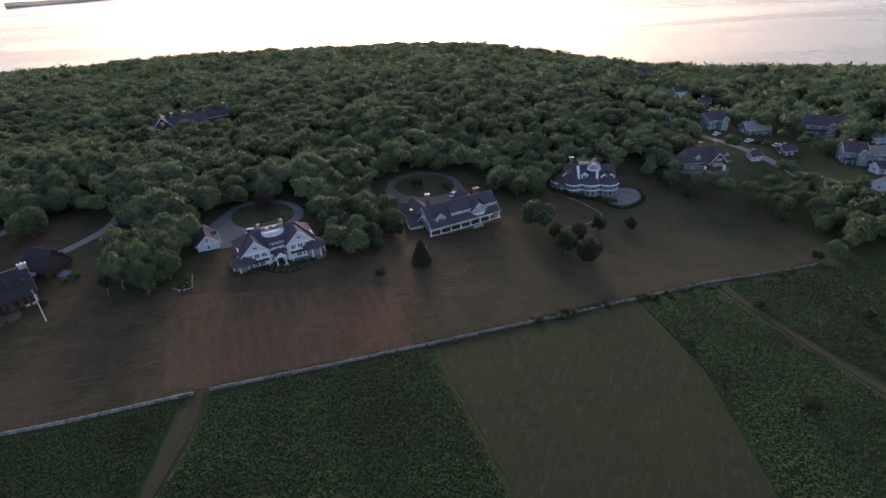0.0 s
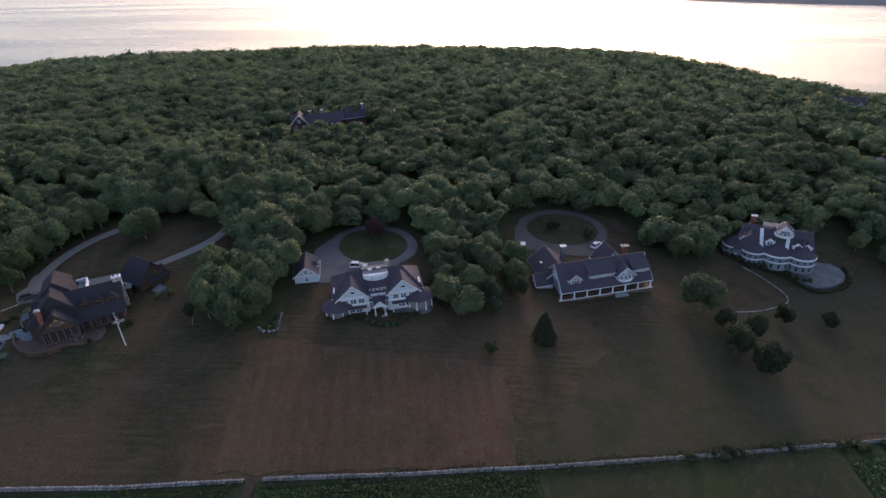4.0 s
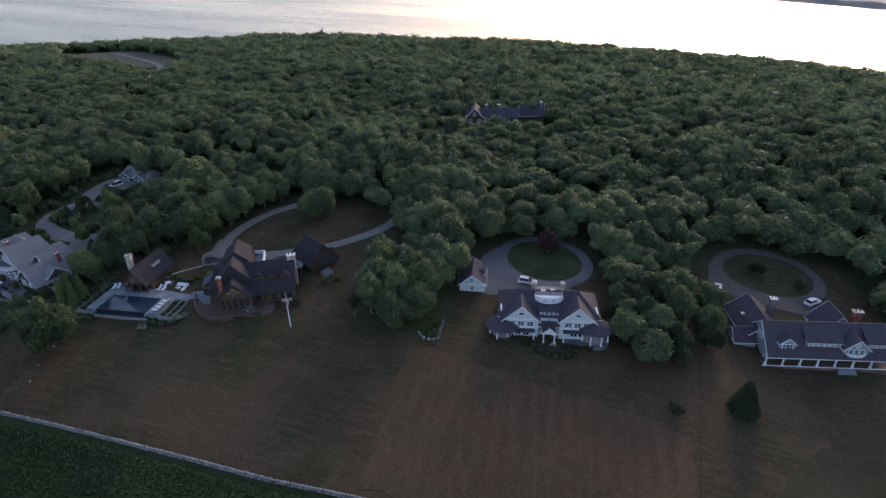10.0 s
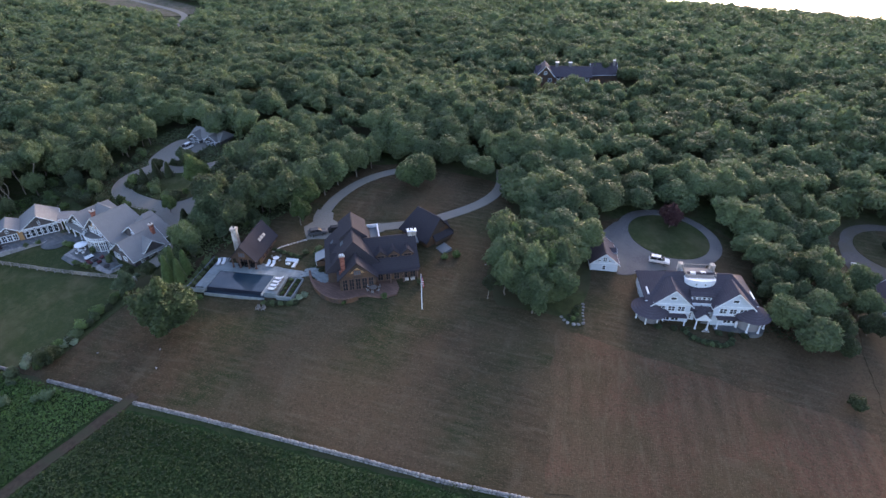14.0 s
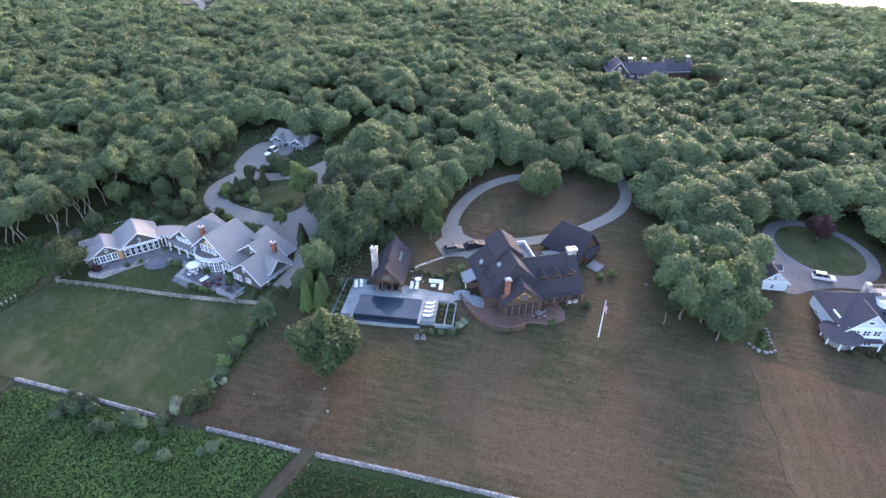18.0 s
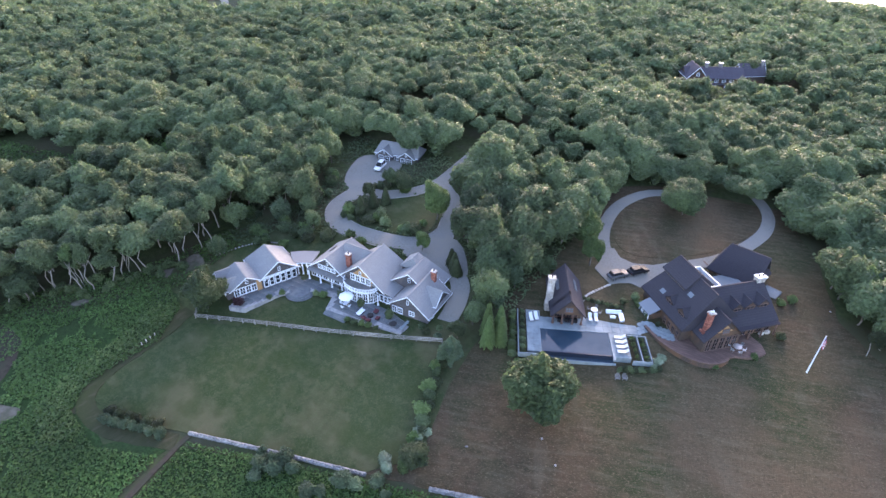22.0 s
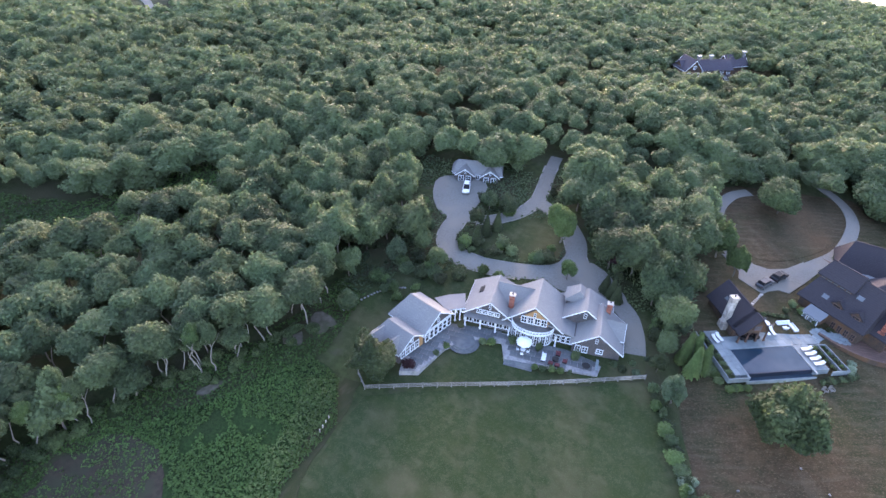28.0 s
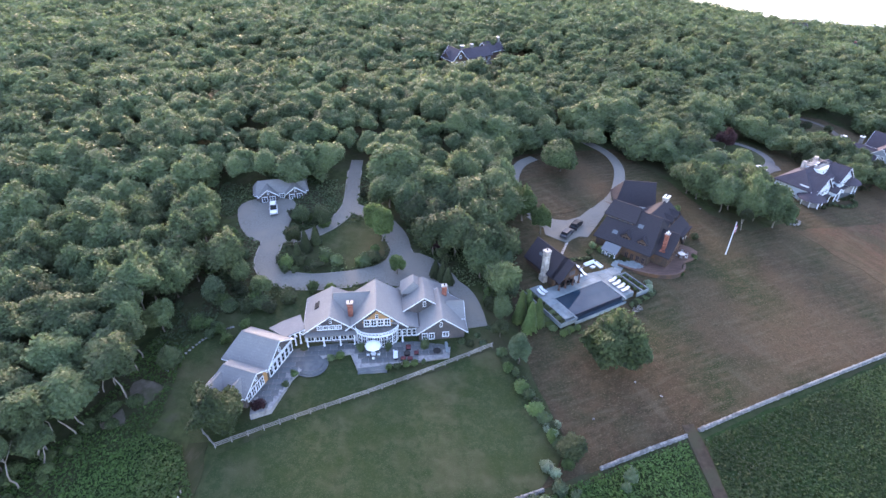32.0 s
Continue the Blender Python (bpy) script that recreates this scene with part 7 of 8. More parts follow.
conifer(-17.1, 140.2, 2.9, 7.6, "leaf_dark", "dark bushy evergreen below the long house")
for x, y, t in ((-201.8, 106.8, 4.6), (-200.4, 110.0, 5.4), (-198.4, 112.6, 4.8), (-172.4, 99.6, 4.4), (-171.0, 98.4, 4.8), (-170.0, 97.4, 4.0)):
    conifer(x, y, 1.3, t, "leaf_dark", "small dark spruce by the drive", group="spruces by the drive")
for x, y, r in ((-197.2, 119.6, 1.8), (-200.0, 121.6, 1.9), (-203.1, 121.6, 1.7), (-204.0, 118.0, 1.5), (-204.1, 103.3, 1.3), (-201.9, 103.0, 1.2), (-199.6, 102.8, 1.2), (-188.4, 104.6, 1.5), (-186.2, 105.6, 1.3), (-185.0, 108.8, 1.4), (-216.1, 113.8, 1.8), (-215.6, 108, 1.5), (-216.3, 102.7, 1.9), (-216.5, 95.2, 2.0), (-213.2, 92.4, 2.0), (-218.6, 88.0, 2.2), (-209.0, 93.4, 2.2), (-205.6, 91.8, 2.0), (-202.4, 94.4, 2.1), (-197.9, 97.0, 1.7), (-209.6, 87.6, 1.6), (-212.6, 84.6, 1.5), (-194.2, 96.6, 1.4)):
    shrub(x, y, r, r * 1.5, ("leaf", "leaf_dark", "leaf_bright")[int(-x) % 3], "leafy green shrub beside the gravel drive", "shrubs by the drive")
rg = random.Random(21)
for x, y, spread, count in ((-200.5, 119.8, 3.6, 9), (-203.6, 105.6, 2.4, 6), (-216.5, 106, 3.2, 9), (-218.5, 116.5, 2.4, 5), (-185.5, 106.4, 2.2, 5), (-194.5, 104.0, 2.6, 4), (-176.0, 116.0, 3.0, 7), (-171.5, 104.6, 2.0, 5), (-211.0, 95.5, 4.0, 8), (-188.0, 128.0, 3.2, 6), (-216.5, 88.5, 3.0, 6), (-160.6, 92.0, 2.0, 6), (-157.0, 106.0, 3.4, 7), (-226, 96, 3.5, 6)):
    for k in range(count):
        r = rg.uniform(1.1, 2.2)
        sx, sy = x + rg.uniform(-spread, spread), y + rg.uniform(-spread, spread)
        if any(inside(q_, sx + a, sy + b) for q_ in PAVED for a, b in ((0, 0), (1, 0), (-1, 0), (0, 1), (0, -1))):
            continue
        shrub(sx, sy, r, r * rg.uniform(1.2, 1.9), rg.choice(("leaf", "leaf_dark", "leaf", "leaf_bright")), "tall leafy shrub in the plantings by the drive", "shrubs by the drive")
for x, y, r, t, m in ((-203.4, 112.6, 2.2, 5.2, "leaf_dark"), (-197.4, 119.2, 2.6, 5.6, "leaf"), (-202.2, 120.2, 2.4, 5.0, "leaf"), (-212.4, 100.0, 2.4, 6.0, "leaf"), (-216.6, 95.4, 2.6, 6.4, "leaf_blue"), (-207.6, 96.0, 2.4, 5.4, "leaf"), (-220.4, 104.4, 3.0, 7.5, "leaf"), (-178.0, 126.0, 3.6, 8.5, "leaf"), (-172.6, 121.0, 3.6, 8.0, "leaf"), (-175.4, 118.0, 2.2, 6.0, "leaf_blue"), (-220.6, 78.6, 2.6, 5.2, "leaf"), (-224.6, 88.0, 3.4, 8.2, "leaf")):
    tree(x, y, r, t, m, int(-x * 3) % 5, "tree in the plantings by the gravel drive", group="trees by the drive", low=0.06)
# garden shrubs at the shingle house
for x, y, r, m in ((-199.2, 75.6, 0.9, "leaf_bright"), (-200.4, 73.4, 0.9, "leaf"), (-193.0, 79.0, 1.0, "leaf"), (-191.4, 79.6, 1.1, "leaf_bright"), (-182.6, 76.2, 0.8, "leaf_bright"), (-181.2, 76.3, 0.9, "leaf"), (-179.6, 76.5, 0.9, "leaf_bright"), (-178.0, 76.7, 0.9, "leaf_bright"), (-176.4, 76.9, 0.8, "leaf"), (-169.1, 81.6, 1.1, "leaf"), (-167.4, 80.6, 1.2, "leaf_dark"), (-165.7, 83.0, 1.1, "leaf"), (-163.4, 84.6, 1.2, "leaf_blue"), (-166.4, 87.0, 1.0, "leaf"), (-164.8, 80.8, 1.1, "leaf_blue"), (-206.8, 71.5, 0.8, "leaf")):
    shrub(x, y, r, r * 1.3, m, "garden shrub beside the terrace", "garden shrubs", z=11.4)
shrub(-203.8, 68.6, 1.7, 1.9, "leaf_purple", "red-leaved shrub at the terrace's corner", "garden shrubs", z=11.7)
for x, y in ((-187.6, 80.6), (-182.6, 80.7), (-176.0, 80.9)):
    shrub(x, y, 1.0, 2.2, "leaf", "clipped shrub growing in the terrace", "terrace shrubs", z=11.75)
# hedge down the side of the green lawn
for i in range(15):
    f = i / 14
    x, y = -161.8 + 6.6 * f + 0.6 * math.sin(i * 2.1), 77.5 - 22.5 * f
    shrub(x, y, 1.5 + 0.3 * math.sin(i * 1.7), 1.9 + 0.4 * math.cos(i * 2.3), ("leaf", "leaf_dark", "leaf_bright")[i % 3], "overgrown hedge shrub along the lawn", "hedge shrubs")
for x, y, r in ((-156.6, 60.2, 1.0), (-157.4, 61.4, 0.9), (-155.6, 61.8, 0.9), (-159.0, 54.6, 1.3), (-158.0, 53.6, 1.1)):
    shrub(x, y, r, r * 1.5, "flower_white", "shrub covered in white blossom", "blossoming shrubs")
tree(-154.8, 56.6, 2.8, 4.2, "leaf_dark", 2, "low dark tree where the walls meet", low=0.02)
for x, y, r in ((-175.4, 44.6, 1.5), (-174.2, 46.4, 1.3), (-172.8, 45.4, 1.4), (-174.9, 43.0, 1.2), (-172.6, 47.6, 1.4), (-170.6, 46.8, 1.1), (-176.6, 46.6, 1.1), (-166.1, 45.0, 1.3), (-164.6, 46.0, 1.1), (-162.4, 48.6, 1.5), (-160.4, 49.2, 1.2), (-155.8, 50.0, 1.0), (-156.6, 46.6, 1.3), (-152.2, 47.4, 1.2), (-146.9, 52.2, 1.2), (-147.9, 50.8, 0.9), (-158.0, 51.0, 1.2)):
    shrub(x, y, r * 1.2, r * 1.9, "leaf_blue", "pale blue-green bush standing in the crop", "bushes in the crop")
for i in range(7):
    shrub(-204.4 + i * 1.75, 38.6 + i * 0.42, 1.1, 2.2, "leaf_blue", "clipped grey-green shrub in a row", "row of shrubs")
for i in range(6):
    shrub(-205.2 + i * 1.9, 40.2 + i * 0.4, 1.2, 1.8, "leaf_dark", "loose dark shrub behind the row", "row of shrubs")
# beds round the pool
for i in range(12):
    x, y, z = by_pool(-9.7, -3.6 + i * 1.0)
    shrub(x, y, 0.75, 0.9, ("leaf_dark", "leaf")[i % 2], "low hedge plant beside the pool", "pool hedge", z=PZ - 0.3)
for i in range(14):
    x, y, z = by_pool(-11.6 if i < 9 else -10.6 + (i - 9) * 0.9, -3.2 + i * 1.25 if i < 9 else -5.2)
    shrub(x, y, 1.0, 1.1, ("leaf", "leaf_bright")[i % 2], "leafy plant outside the pool wall", "pool planting")
for i in range(8):
    for xx in (10.6, 12.3):
        x, y, z = by_pool(xx, -3.6 + i * 0.8)
        shrub(x, y, 0.6, 0.7, ("leaf_dark", "leaf_bright")[(i + int(xx)) % 2], "low hedge plant beside the pool", "pool hedge", z=PZ - 0.3)
for i in range(8):
    x, y, z = by_pool(7.4 + i * 0.95, -5.2 + 0.25 * max(0, i - 5))
    shrub(x, y, 0.9, 1.0, ("leaf", "leaf_dark")[i % 2], "leafy plant outside the pool wall", "pool planting")
for i in range(3):
    x, y, z = by_pool(13.6 + i * 0.8, -4.4 + i * 1.1)
    shrub(x, y, 1.0, 1.0, "flower_white", "pale-flowered plant at the pool's corner", "pool planting")
for i in range(9):
    x, y, z = by_pool(9.9 - 0.9 * i, 9.9 + 0.25 * i)
    shrub(x, y, 0.7, 0.8, ("leaf_dark", "leaf")[i % 2], "low plant behind the pool deck", "pool planting")
for x, y, r in ((-131.6, 105.0, 1.1), (-129.6, 103.4, 0.9), (-133.8, 107.0, 1.2), (-135.4, 108.8, 1.1), (-118.2, 98.4, 0.8), (-112.6, 104.4, 1.0), (-108.6, 112.4, 1.3), (-107.6, 125.0, 1.4), (-109.6, 122.6, 1.1), (-122.6, 129.6, 1.3), (-137.0, 106.4, 1.0)):
    shrub(x, y, r, r * 1.3, ("leaf", "leaf_bright", "leaf_dark")[int(-y) % 3], "garden shrub beside the dark house", "garden shrubs")
a = radians(-8)
thicket("foundation_planting", [(41.0 + x * math.cos(a) - y * math.sin(a), 207.5 + x * math.sin(a) + y * math.cos(a), 1.0, 1.7 + 0.3 * (i % 3)) for i, (x, y) in enumerate(BLUE_BED)], "leaf_dark", "dark foundation planting round the blue-grey house")
# beds before the white house
for i in range(16):
    a = radians(200 + i * 9.5)
    x, y = -54.6 + 5.2 * math.cos(a + radians(28)), 134.4 + 3.6 * math.sin(a + radians(28))
    shrub(x, y, 0.8, 0.9, ("leaf_dark", "leaf")[i % 2], "low shrub before the white house", "shrubs by the white house")
for i in range(7):
    x, y = -56.2 + 0.83 * i * 0.9, 130.2 + 0.45 * i * 0.9
    shrub(x, y, 0.55, 0.5, "leaf_dark", "low plant in the round bed", "round bed planting")
for dx in (-8.6, -5.6, -3.2, 3.4, 5.8, 8.4):
    a = radians(28.5)
    shrub(-56.2 + dx * math.cos(a) + 2.6 * math.sin(a), 135.9 + dx * math.sin(a) - 2.6 * math.cos(a), 1.0, 1.1, "leaf_dark", "dark foundation shrub at the white house", "shrubs by the white house")
# slender trees along the edge of the woods
rg = random.Random(31)
EDGE = [(-264, 12), (-258, 33), (-253, 42), (-244, 53), (-235, 61), (-229, 71), (-226, 84)]
for i in range(34):
    k = rg.uniform(0, len(EDGE) - 1.001)
    a, b = EDGE[int(k)], EDGE[int(k) + 1]
    f = k - int(k)
    tree(a[0] + (b[0] - a[0]) * f + rg.uniform(-4.5, 1.0), a[1] + (b[1] - a[1]) * f + rg.uniform(-1, 3), rg.uniform(1.7, 2.8), rg.uniform(8.5, 12.5), rg.choice(("leaf", "leaf", "leaf_bright")), i % 5, "slender pale-trunked tree at the wood's edge", group="slender trees at the wood's edge", low=rg.uniform(0.5, 0.62), trunk=3)
# undergrowth along the edge of the woods
rg = random.Random(5)
EDGE = [(-262, 12), (-256, 33), (-251, 42), (-242, 53), (-233, 61), (-226, 71)]
bushes = []
for i in range(60):
    k = rg.uniform(0, len(EDGE) - 1.001)
    a, b = EDGE[int(k)], EDGE[int(k) + 1]
    f = k - int(k)
    r = rg.uniform(0.9, 1.8)
    bushes.append((a[0] + (b[0] - a[0]) * f + rg.uniform(-4, 1.5), a[1] + (b[1] - a[1]) * f + rg.uniform(-1, 3), r, r * 1.2))
thicket("undergrowth", bushes, "leaf_deep", "wild green undergrowth at the edge of the woods")


# ---- crop leaves ----
def crop_leaves(poly, per_m2, size, label, seed, material="leaf_crop", low=0.1, high=0.6, off=(), patchy=0.0, paved=True):
    rg = np.random.default_rng(seed)
    xs, ys = [p[0] for p in poly], [p[1] for p in poly]
    n = int((max(xs) - min(xs)) * (max(ys) - min(ys)) * per_m2)
    x, y = rg.uniform(min(xs), max(xs), n), rg.uniform(min(ys), max(ys), n)
    ok = inside(poly, x, y)
    x, y = x[ok], y[ok]
    ok = np.ones(len(x), bool)
    for q_ in (PAVED if paved else []) + list(off):
        ok &= ~inside(q_, x, y)
    if patchy:
        ok &= np.array([noise.noise((a * 0.11, b * 0.11, 3)) + 0.6 * noise.noise((a * 0.4, b * 0.4, 6)) for a, b in zip(x, y)]) > patchy - 0.75
    x, y = x[ok], y[ok]
    n = len(x)
    z = land(x, y) + rg.uniform(low, high, n)
    c = np.stack([x, y, z], 1)
    nn = rg.normal(size=(n, 3)) * 0.45 + np.array([0, 0, 1])
    nn /= np.linalg.norm(nn, axis=1)[:, None]
    u = np.cross(nn, rg.normal(size=(n, 3)))
    u /= np.linalg.norm(u, axis=1)[:, None]
    w = np.cross(nn, u)
    s = (size * rg.uniform(0.6, 1.4, n))[:, None]
    V = np.stack([c - u * s, c + u * s - w * s * 0.4 - nn * s * 0.2, c + w * s + nn * s * 0.25], 1).reshape(-1, 3)
    F = np.arange(n)[:, None] * 3 + np.array([0, 1, 2])
    return tagged(new("crop_leaves", fast_mesh("crop_leaves", V, F, material)), label, "crop", kind="stuff")


crop_leaves([(-262, 8), (-245, 44), (-232, 55), (-222, 66), (-215, 63), (-211.5, 55), (-214.8, 42), (-212.3, 37.2), (-202, 34.5), (-191, 38.5), (-191.5, 20), (-200, 5)], 19, 0.23, "broad-leaved green crop beside the woods", 1, patchy=0.25)
crop_leaves([(-188.6, 22), (-188.9, 42.4), (-160.5, 50.4), (-135.4, 57.8), (-136.2, 38), (-138, 22)], 19, 0.22, "broad-leaved green crop below the wall", 2)
crop_leaves([(-133.2, 30), (-132.4, 57.6), (-107, 66.3), (-79, 75.6), (-61.5, 82.6), (-60.0, 62), (-62, 35)], 15, 0.24, "broad-leaved green crop below the wall", 3, "leaf_field")
crop_leaves([(-58.4, 40), (-56.4, 62), (-54.8, 76), (-56, 84.2), (-35.5, 93.0), (-12.8, 103.2), (-10, 97), (3.6, 66), (12, 40)], 11, 0.28, "broad-leaved green crop below the wall", 4, "leaf_field")
crop_leaves([(52.2, 60), (52.7, 72), (50.9, 107), (43.4, 128), (67, 144.4), (74, 131), (90.5, 104), (115, 60)], 7, 0.32, "green crop with bushes in it", 5, "leaf_field")
crop_leaves([(78.6, 133), (73, 147), (110, 162.8), (150, 166), (190, 140), (125, 62), (95.5, 107)], 5, 0.36, "green crop beyond the track", 6, "leaf_field")
crop_leaves([(-350, 60), (-296, 64), (-276, 78), (-266, 100), (-264, 124), (-284, 124), (-303, 94), (-350, 88)], 4, 0.4, "wild green meadow plants in a woodland clearing", 8, "leaf_crop")

crop_leaves([(-256, 20), (-250, 44), (-236, 44), (-216, 34), (-222, 22), (-240, 15)], 9, 0.22, "scattered weeds on bare soil", 17, "leaf_crop", 0.05, 0.35, patchy=0.62, paved=False)
crop_leaves(strip([(-217.5, 62), (-216, 52), (-217.5, 44), (-216, 36), (-208, 32.5)], 5.5), 9, 0.25, "bright green leafy border of the crop", 21, "leaf_bright", 0.3, 0.8)
HOUSE_PLOTS = [[(-222, 62), (-214, 60), (-160, 80), (-163, 96), (-180, 97), (-200, 97), (-212, 93), (-220, 84)], [(-203, 104.5), (-205.4, 109), (-201, 113.5), (-194, 118.4), (-187, 121), (-183.6, 116), (-182.6, 109.5), (-184, 105), (-190, 103), (-198, 102.2)], [(-215, 131), (-202, 133.5), (-203, 140), (-216, 138)]]
crop_leaves([(-268, 8), (-261, 32), (-255, 44), (-246, 55), (-237, 63), (-230, 74), (-226, 86), (-219, 84), (-220, 68), (-231, 56), (-244, 45), (-253, 14)], 12, 0.24, "wild green scrub between crop and woods", 11, "leaf_crop", off=[[(-232, 70), (-226, 75), (-224, 70), (-230, 66)]], patchy=0.5)
crop_leaves([(-226, 84), (-224, 96), (-218, 112), (-226, 122), (-227, 140), (-186, 142), (-186, 124), (-176, 112), (-168, 103), (-160, 96), (-176, 96), (-200, 94), (-214, 84)], 5, 0.3, "leafy undergrowth beside the gravel drives", 12, "leaf", 0.1, 0.9, off=HOUSE_PLOTS, patchy=0.5)
crop_leaves([(-162, 86), (-156, 84), (-153, 118), (-152, 130), (-170, 120), (-172, 108), (-163, 100)], 5, 0.3, "leafy undergrowth in the tree belt", 13, "leaf", 0.1, 0.9, off=HOUSE_PLOTS, patchy=0.5)
crop_leaves(strip([(x, y - 0.9) for x, y in WALL[4:14]], 1.6), 7, 0.24, "rank grass and weeds along the stone wall", 15, "leaf_dark", 0.1, 0.8, patchy=0.62)
crop_leaves(strip([(x, y + 0.9) for x, y in WALL[6:14]], 1.5), 6, 0.24, "rank grass and weeds along the stone wall", 16, "leaf_dark", 0.1, 0.7, patchy=0.62)
crop_leaves([(-50, 146), (-46, 141), (-38, 142), (-31, 150), (-27, 176), (-40, 176), (-50, 164)], 4, 0.32, "leafy undergrowth between two gardens", 14, "leaf_dark", 0.1, 0.9, patchy=0.5)


# ---- stones, poles, furniture ----
def stone_mesh(seed):
    bm = bmesh.new()
    bmesh.ops.create_icosphere(bm, subdivisions=1, radius=0.5)
    for v in bm.verts:
        v.co *= 1 + 0.35 * noise.noise(v.co * 2.1 + Vector((seed, 0, 0)))
        v.co.z *= 0.7
    me = bpy.data.meshes.new("stone")
    bm.to_mesh(me)
    bm.free()
    me.materials.append(M["field_stone"])
    return me


STONES = [stone_mesh(s) for s in range(5)]
rock_garden = thing("rock_garden", "triangular planted bed edged with pale boulders under the trees", "rock garden", (0, 0, 0))
bed = [(-79.7, 120.2), (-78.0, 119.5), (-76.2, 119.9), (-74.9, 121.3), (-75.7, 122.9), (-76.6, 124.6), (-77.3, 126.6), (-78.0, 127.2), (-78.7, 125.0), (-79.4, 122.4)]
solid_ = bmesh.new()
solid(solid_, [(x, y, ground_z(x, y) + 0.18) for x, y in bed], 0.4)
part("soil", solid_, "woods_floor", rock_garden, "dark planted soil")
for i, (x, y, k) in enumerate([(-79.5, 120.4, 0.8), (-78.7, 119.9, 0.9), (-77.8, 119.6, 1.0), (-76.6, 119.9, 1.1), (-75.8, 120.4, 0.9), (-75.2, 121.3, 1.0), (-75.5, 122.3, 0.7), (-76.0, 123.2, 0.65), (-76.4, 124.0, 0.6), (-76.7, 124.9, 0.7), (-77.0, 125.8, 0.8), (-77.4, 126.6, 0.9)]):
    ob = new("boulder", STONES[i % 5])
    ob.parent = rock_garden
    ob.matrix_world = pose(x, y, ground_z(x, y) + 0.25, 0, 0, i * 50) @ Matrix.Diagonal((1.0 * k, 0.8 * k, 0.8 * k, 1))
for x, y, r, m in ((-77.3, 121.3, 0.7, "leaf_bright"), (-78.2, 121.6, 0.7, "leaf_dark"), (-76.5, 121.6, 0.6, "leaf_dark"), (-77.9, 123.0, 0.8, "leaf_dark"), (-77.2, 123.0, 0.5, "leaf_bright"), (-78.0, 124.8, 0.8, "leaf_dark")):
    shrub(x, y, r, r * 1.3, m, "plant in the rock garden", "rock garden plants")
for i, (x, y) in enumerate(((-100.6, 126.0), (-173.2, 90.6), (-136.0, 66.6), (-149.2, 62.8), (-139.5, 69.8))):
    ob = new("boulder", STONES[i % 5])
    ob.matrix_world = pose(x, y, ground_z(x, y) + 0.2, 0, 0, i * 70) @ Matrix.Diagonal((0.5, 0.4, 0.4, 1))
    tagged(ob, "pale boulder lying in the grass", "boulder", "boulders")
edging = thing("drive_edging", "row of dark boulders edging the wood behind the house", "rock edging", (0, 0, 0))
for i in range(22):
    f = i / 21
    x, y = -221.5 + 9.5 * f, 78.4 + 9.5 * f + 2.2 * math.sin(f * 3.1)
    ob = new("boulder", STONES[i % 5])
    ob.parent = edging
    ob.matrix_world = pose(x, y, ground_z(x, y) + 0.1, 0, 0, i * 67) @ Matrix.Diagonal((0.6, 0.5, 0.6, 1))

# flagpole
fx, fy = -103.9, 106.1
fz = ground_z(fx, fy)
fp = thing("flagpole", "white flagpole with a red and white striped flag hanging still", "flagpole", (fx, fy, fz))
part("pole", bar(bmesh.new(), (0, 0, -0.3), (0, 0, 8.6), 0.13, 10, 0.07), "white", fp)
bm = bmesh.new()
bmesh.ops.create_uvsphere(bm, u_segments=10, v_segments=6, radius=0.14, matrix=Matrix.Translation((0, 0, 8.7)))
part("ball", bm, "metal", fp)
M["flag_red"] = mat("flag_red", (0.45, 0.05, 0.06), (0.4, 0.04, 0.05), 5, bump=0)
M["flag_blue"] = mat("flag_blue", (0.05, 0.06, 0.2), (0.04, 0.05, 0.17), 5, bump=0)
for i in range(7):
    z1 = 8.2 - i * 0.26
    bm = bmesh.new()
    for k in range(4):
        beam(bm, (0.1 + k * 0.1, 0.06 * (-1) ** k, z1 - k * 0.22), (0.2 + k * 0.1, -0.06 * (-1) ** k, z1 - 0.22 - k * 0.22), 0.03, 0.24)
    part("flag_stripe", bm, "flag_red" if i % 2 == 0 else "white", fp)
part("flag_corner", box(bmesh.new(), 0.08, 0.26, -0.08, 0.08, 7.7, 8.25), "flag_blue", fp)


def lounger(x, y, z, turn, group="sun loungers"):
    t = thing("sun_lounger", "white cushioned sun lounger on the pool deck", "sun lounger", (x, y, z), turn, group)
    bm = bmesh.new()
    box(bm, -0.35, 0.35, -1.0, 1.0, 0.24, 0.3)
    part("frame", bm, "grey_wood", t)
    for a in (-0.3, 0.3):
        for b in (-0.9, 0.8):
            part("leg", box(bmesh.new(), a - 0.03, a + 0.03, b - 0.03, b + 0.03, 0, 0.24), "grey_wood", t)
    part("mattress", box(bmesh.new(), -0.34, 0.34, -1.0, 0.35, 0.3, 0.42, 0, 0.03), "white", t)
    bm = box(bmesh.new(), -0.34, 0.34, 0, 0.75, -0.06, 0.06, 0, 0.03)
    bm.transform(pose(0, 0.33, 0.4, 38, 0, 0))
    part("backrest", bm, "white", t)
    return t


for i in range(4):
    x, y, z = by_pool(8.2, -2.2 + i * 1.25, 0.02)
    lounger(x, y, z, PT - 90)
for xx, yy, tt in ((-8.0, 5.4, 10), (-7.0, 5.8, 10), (3.4, 6.6, 0), (4.5, 6.6, 0)):
    x, y, z = by_pool(xx, yy, 0.02)
    lounger(x, y, z, PT + tt)


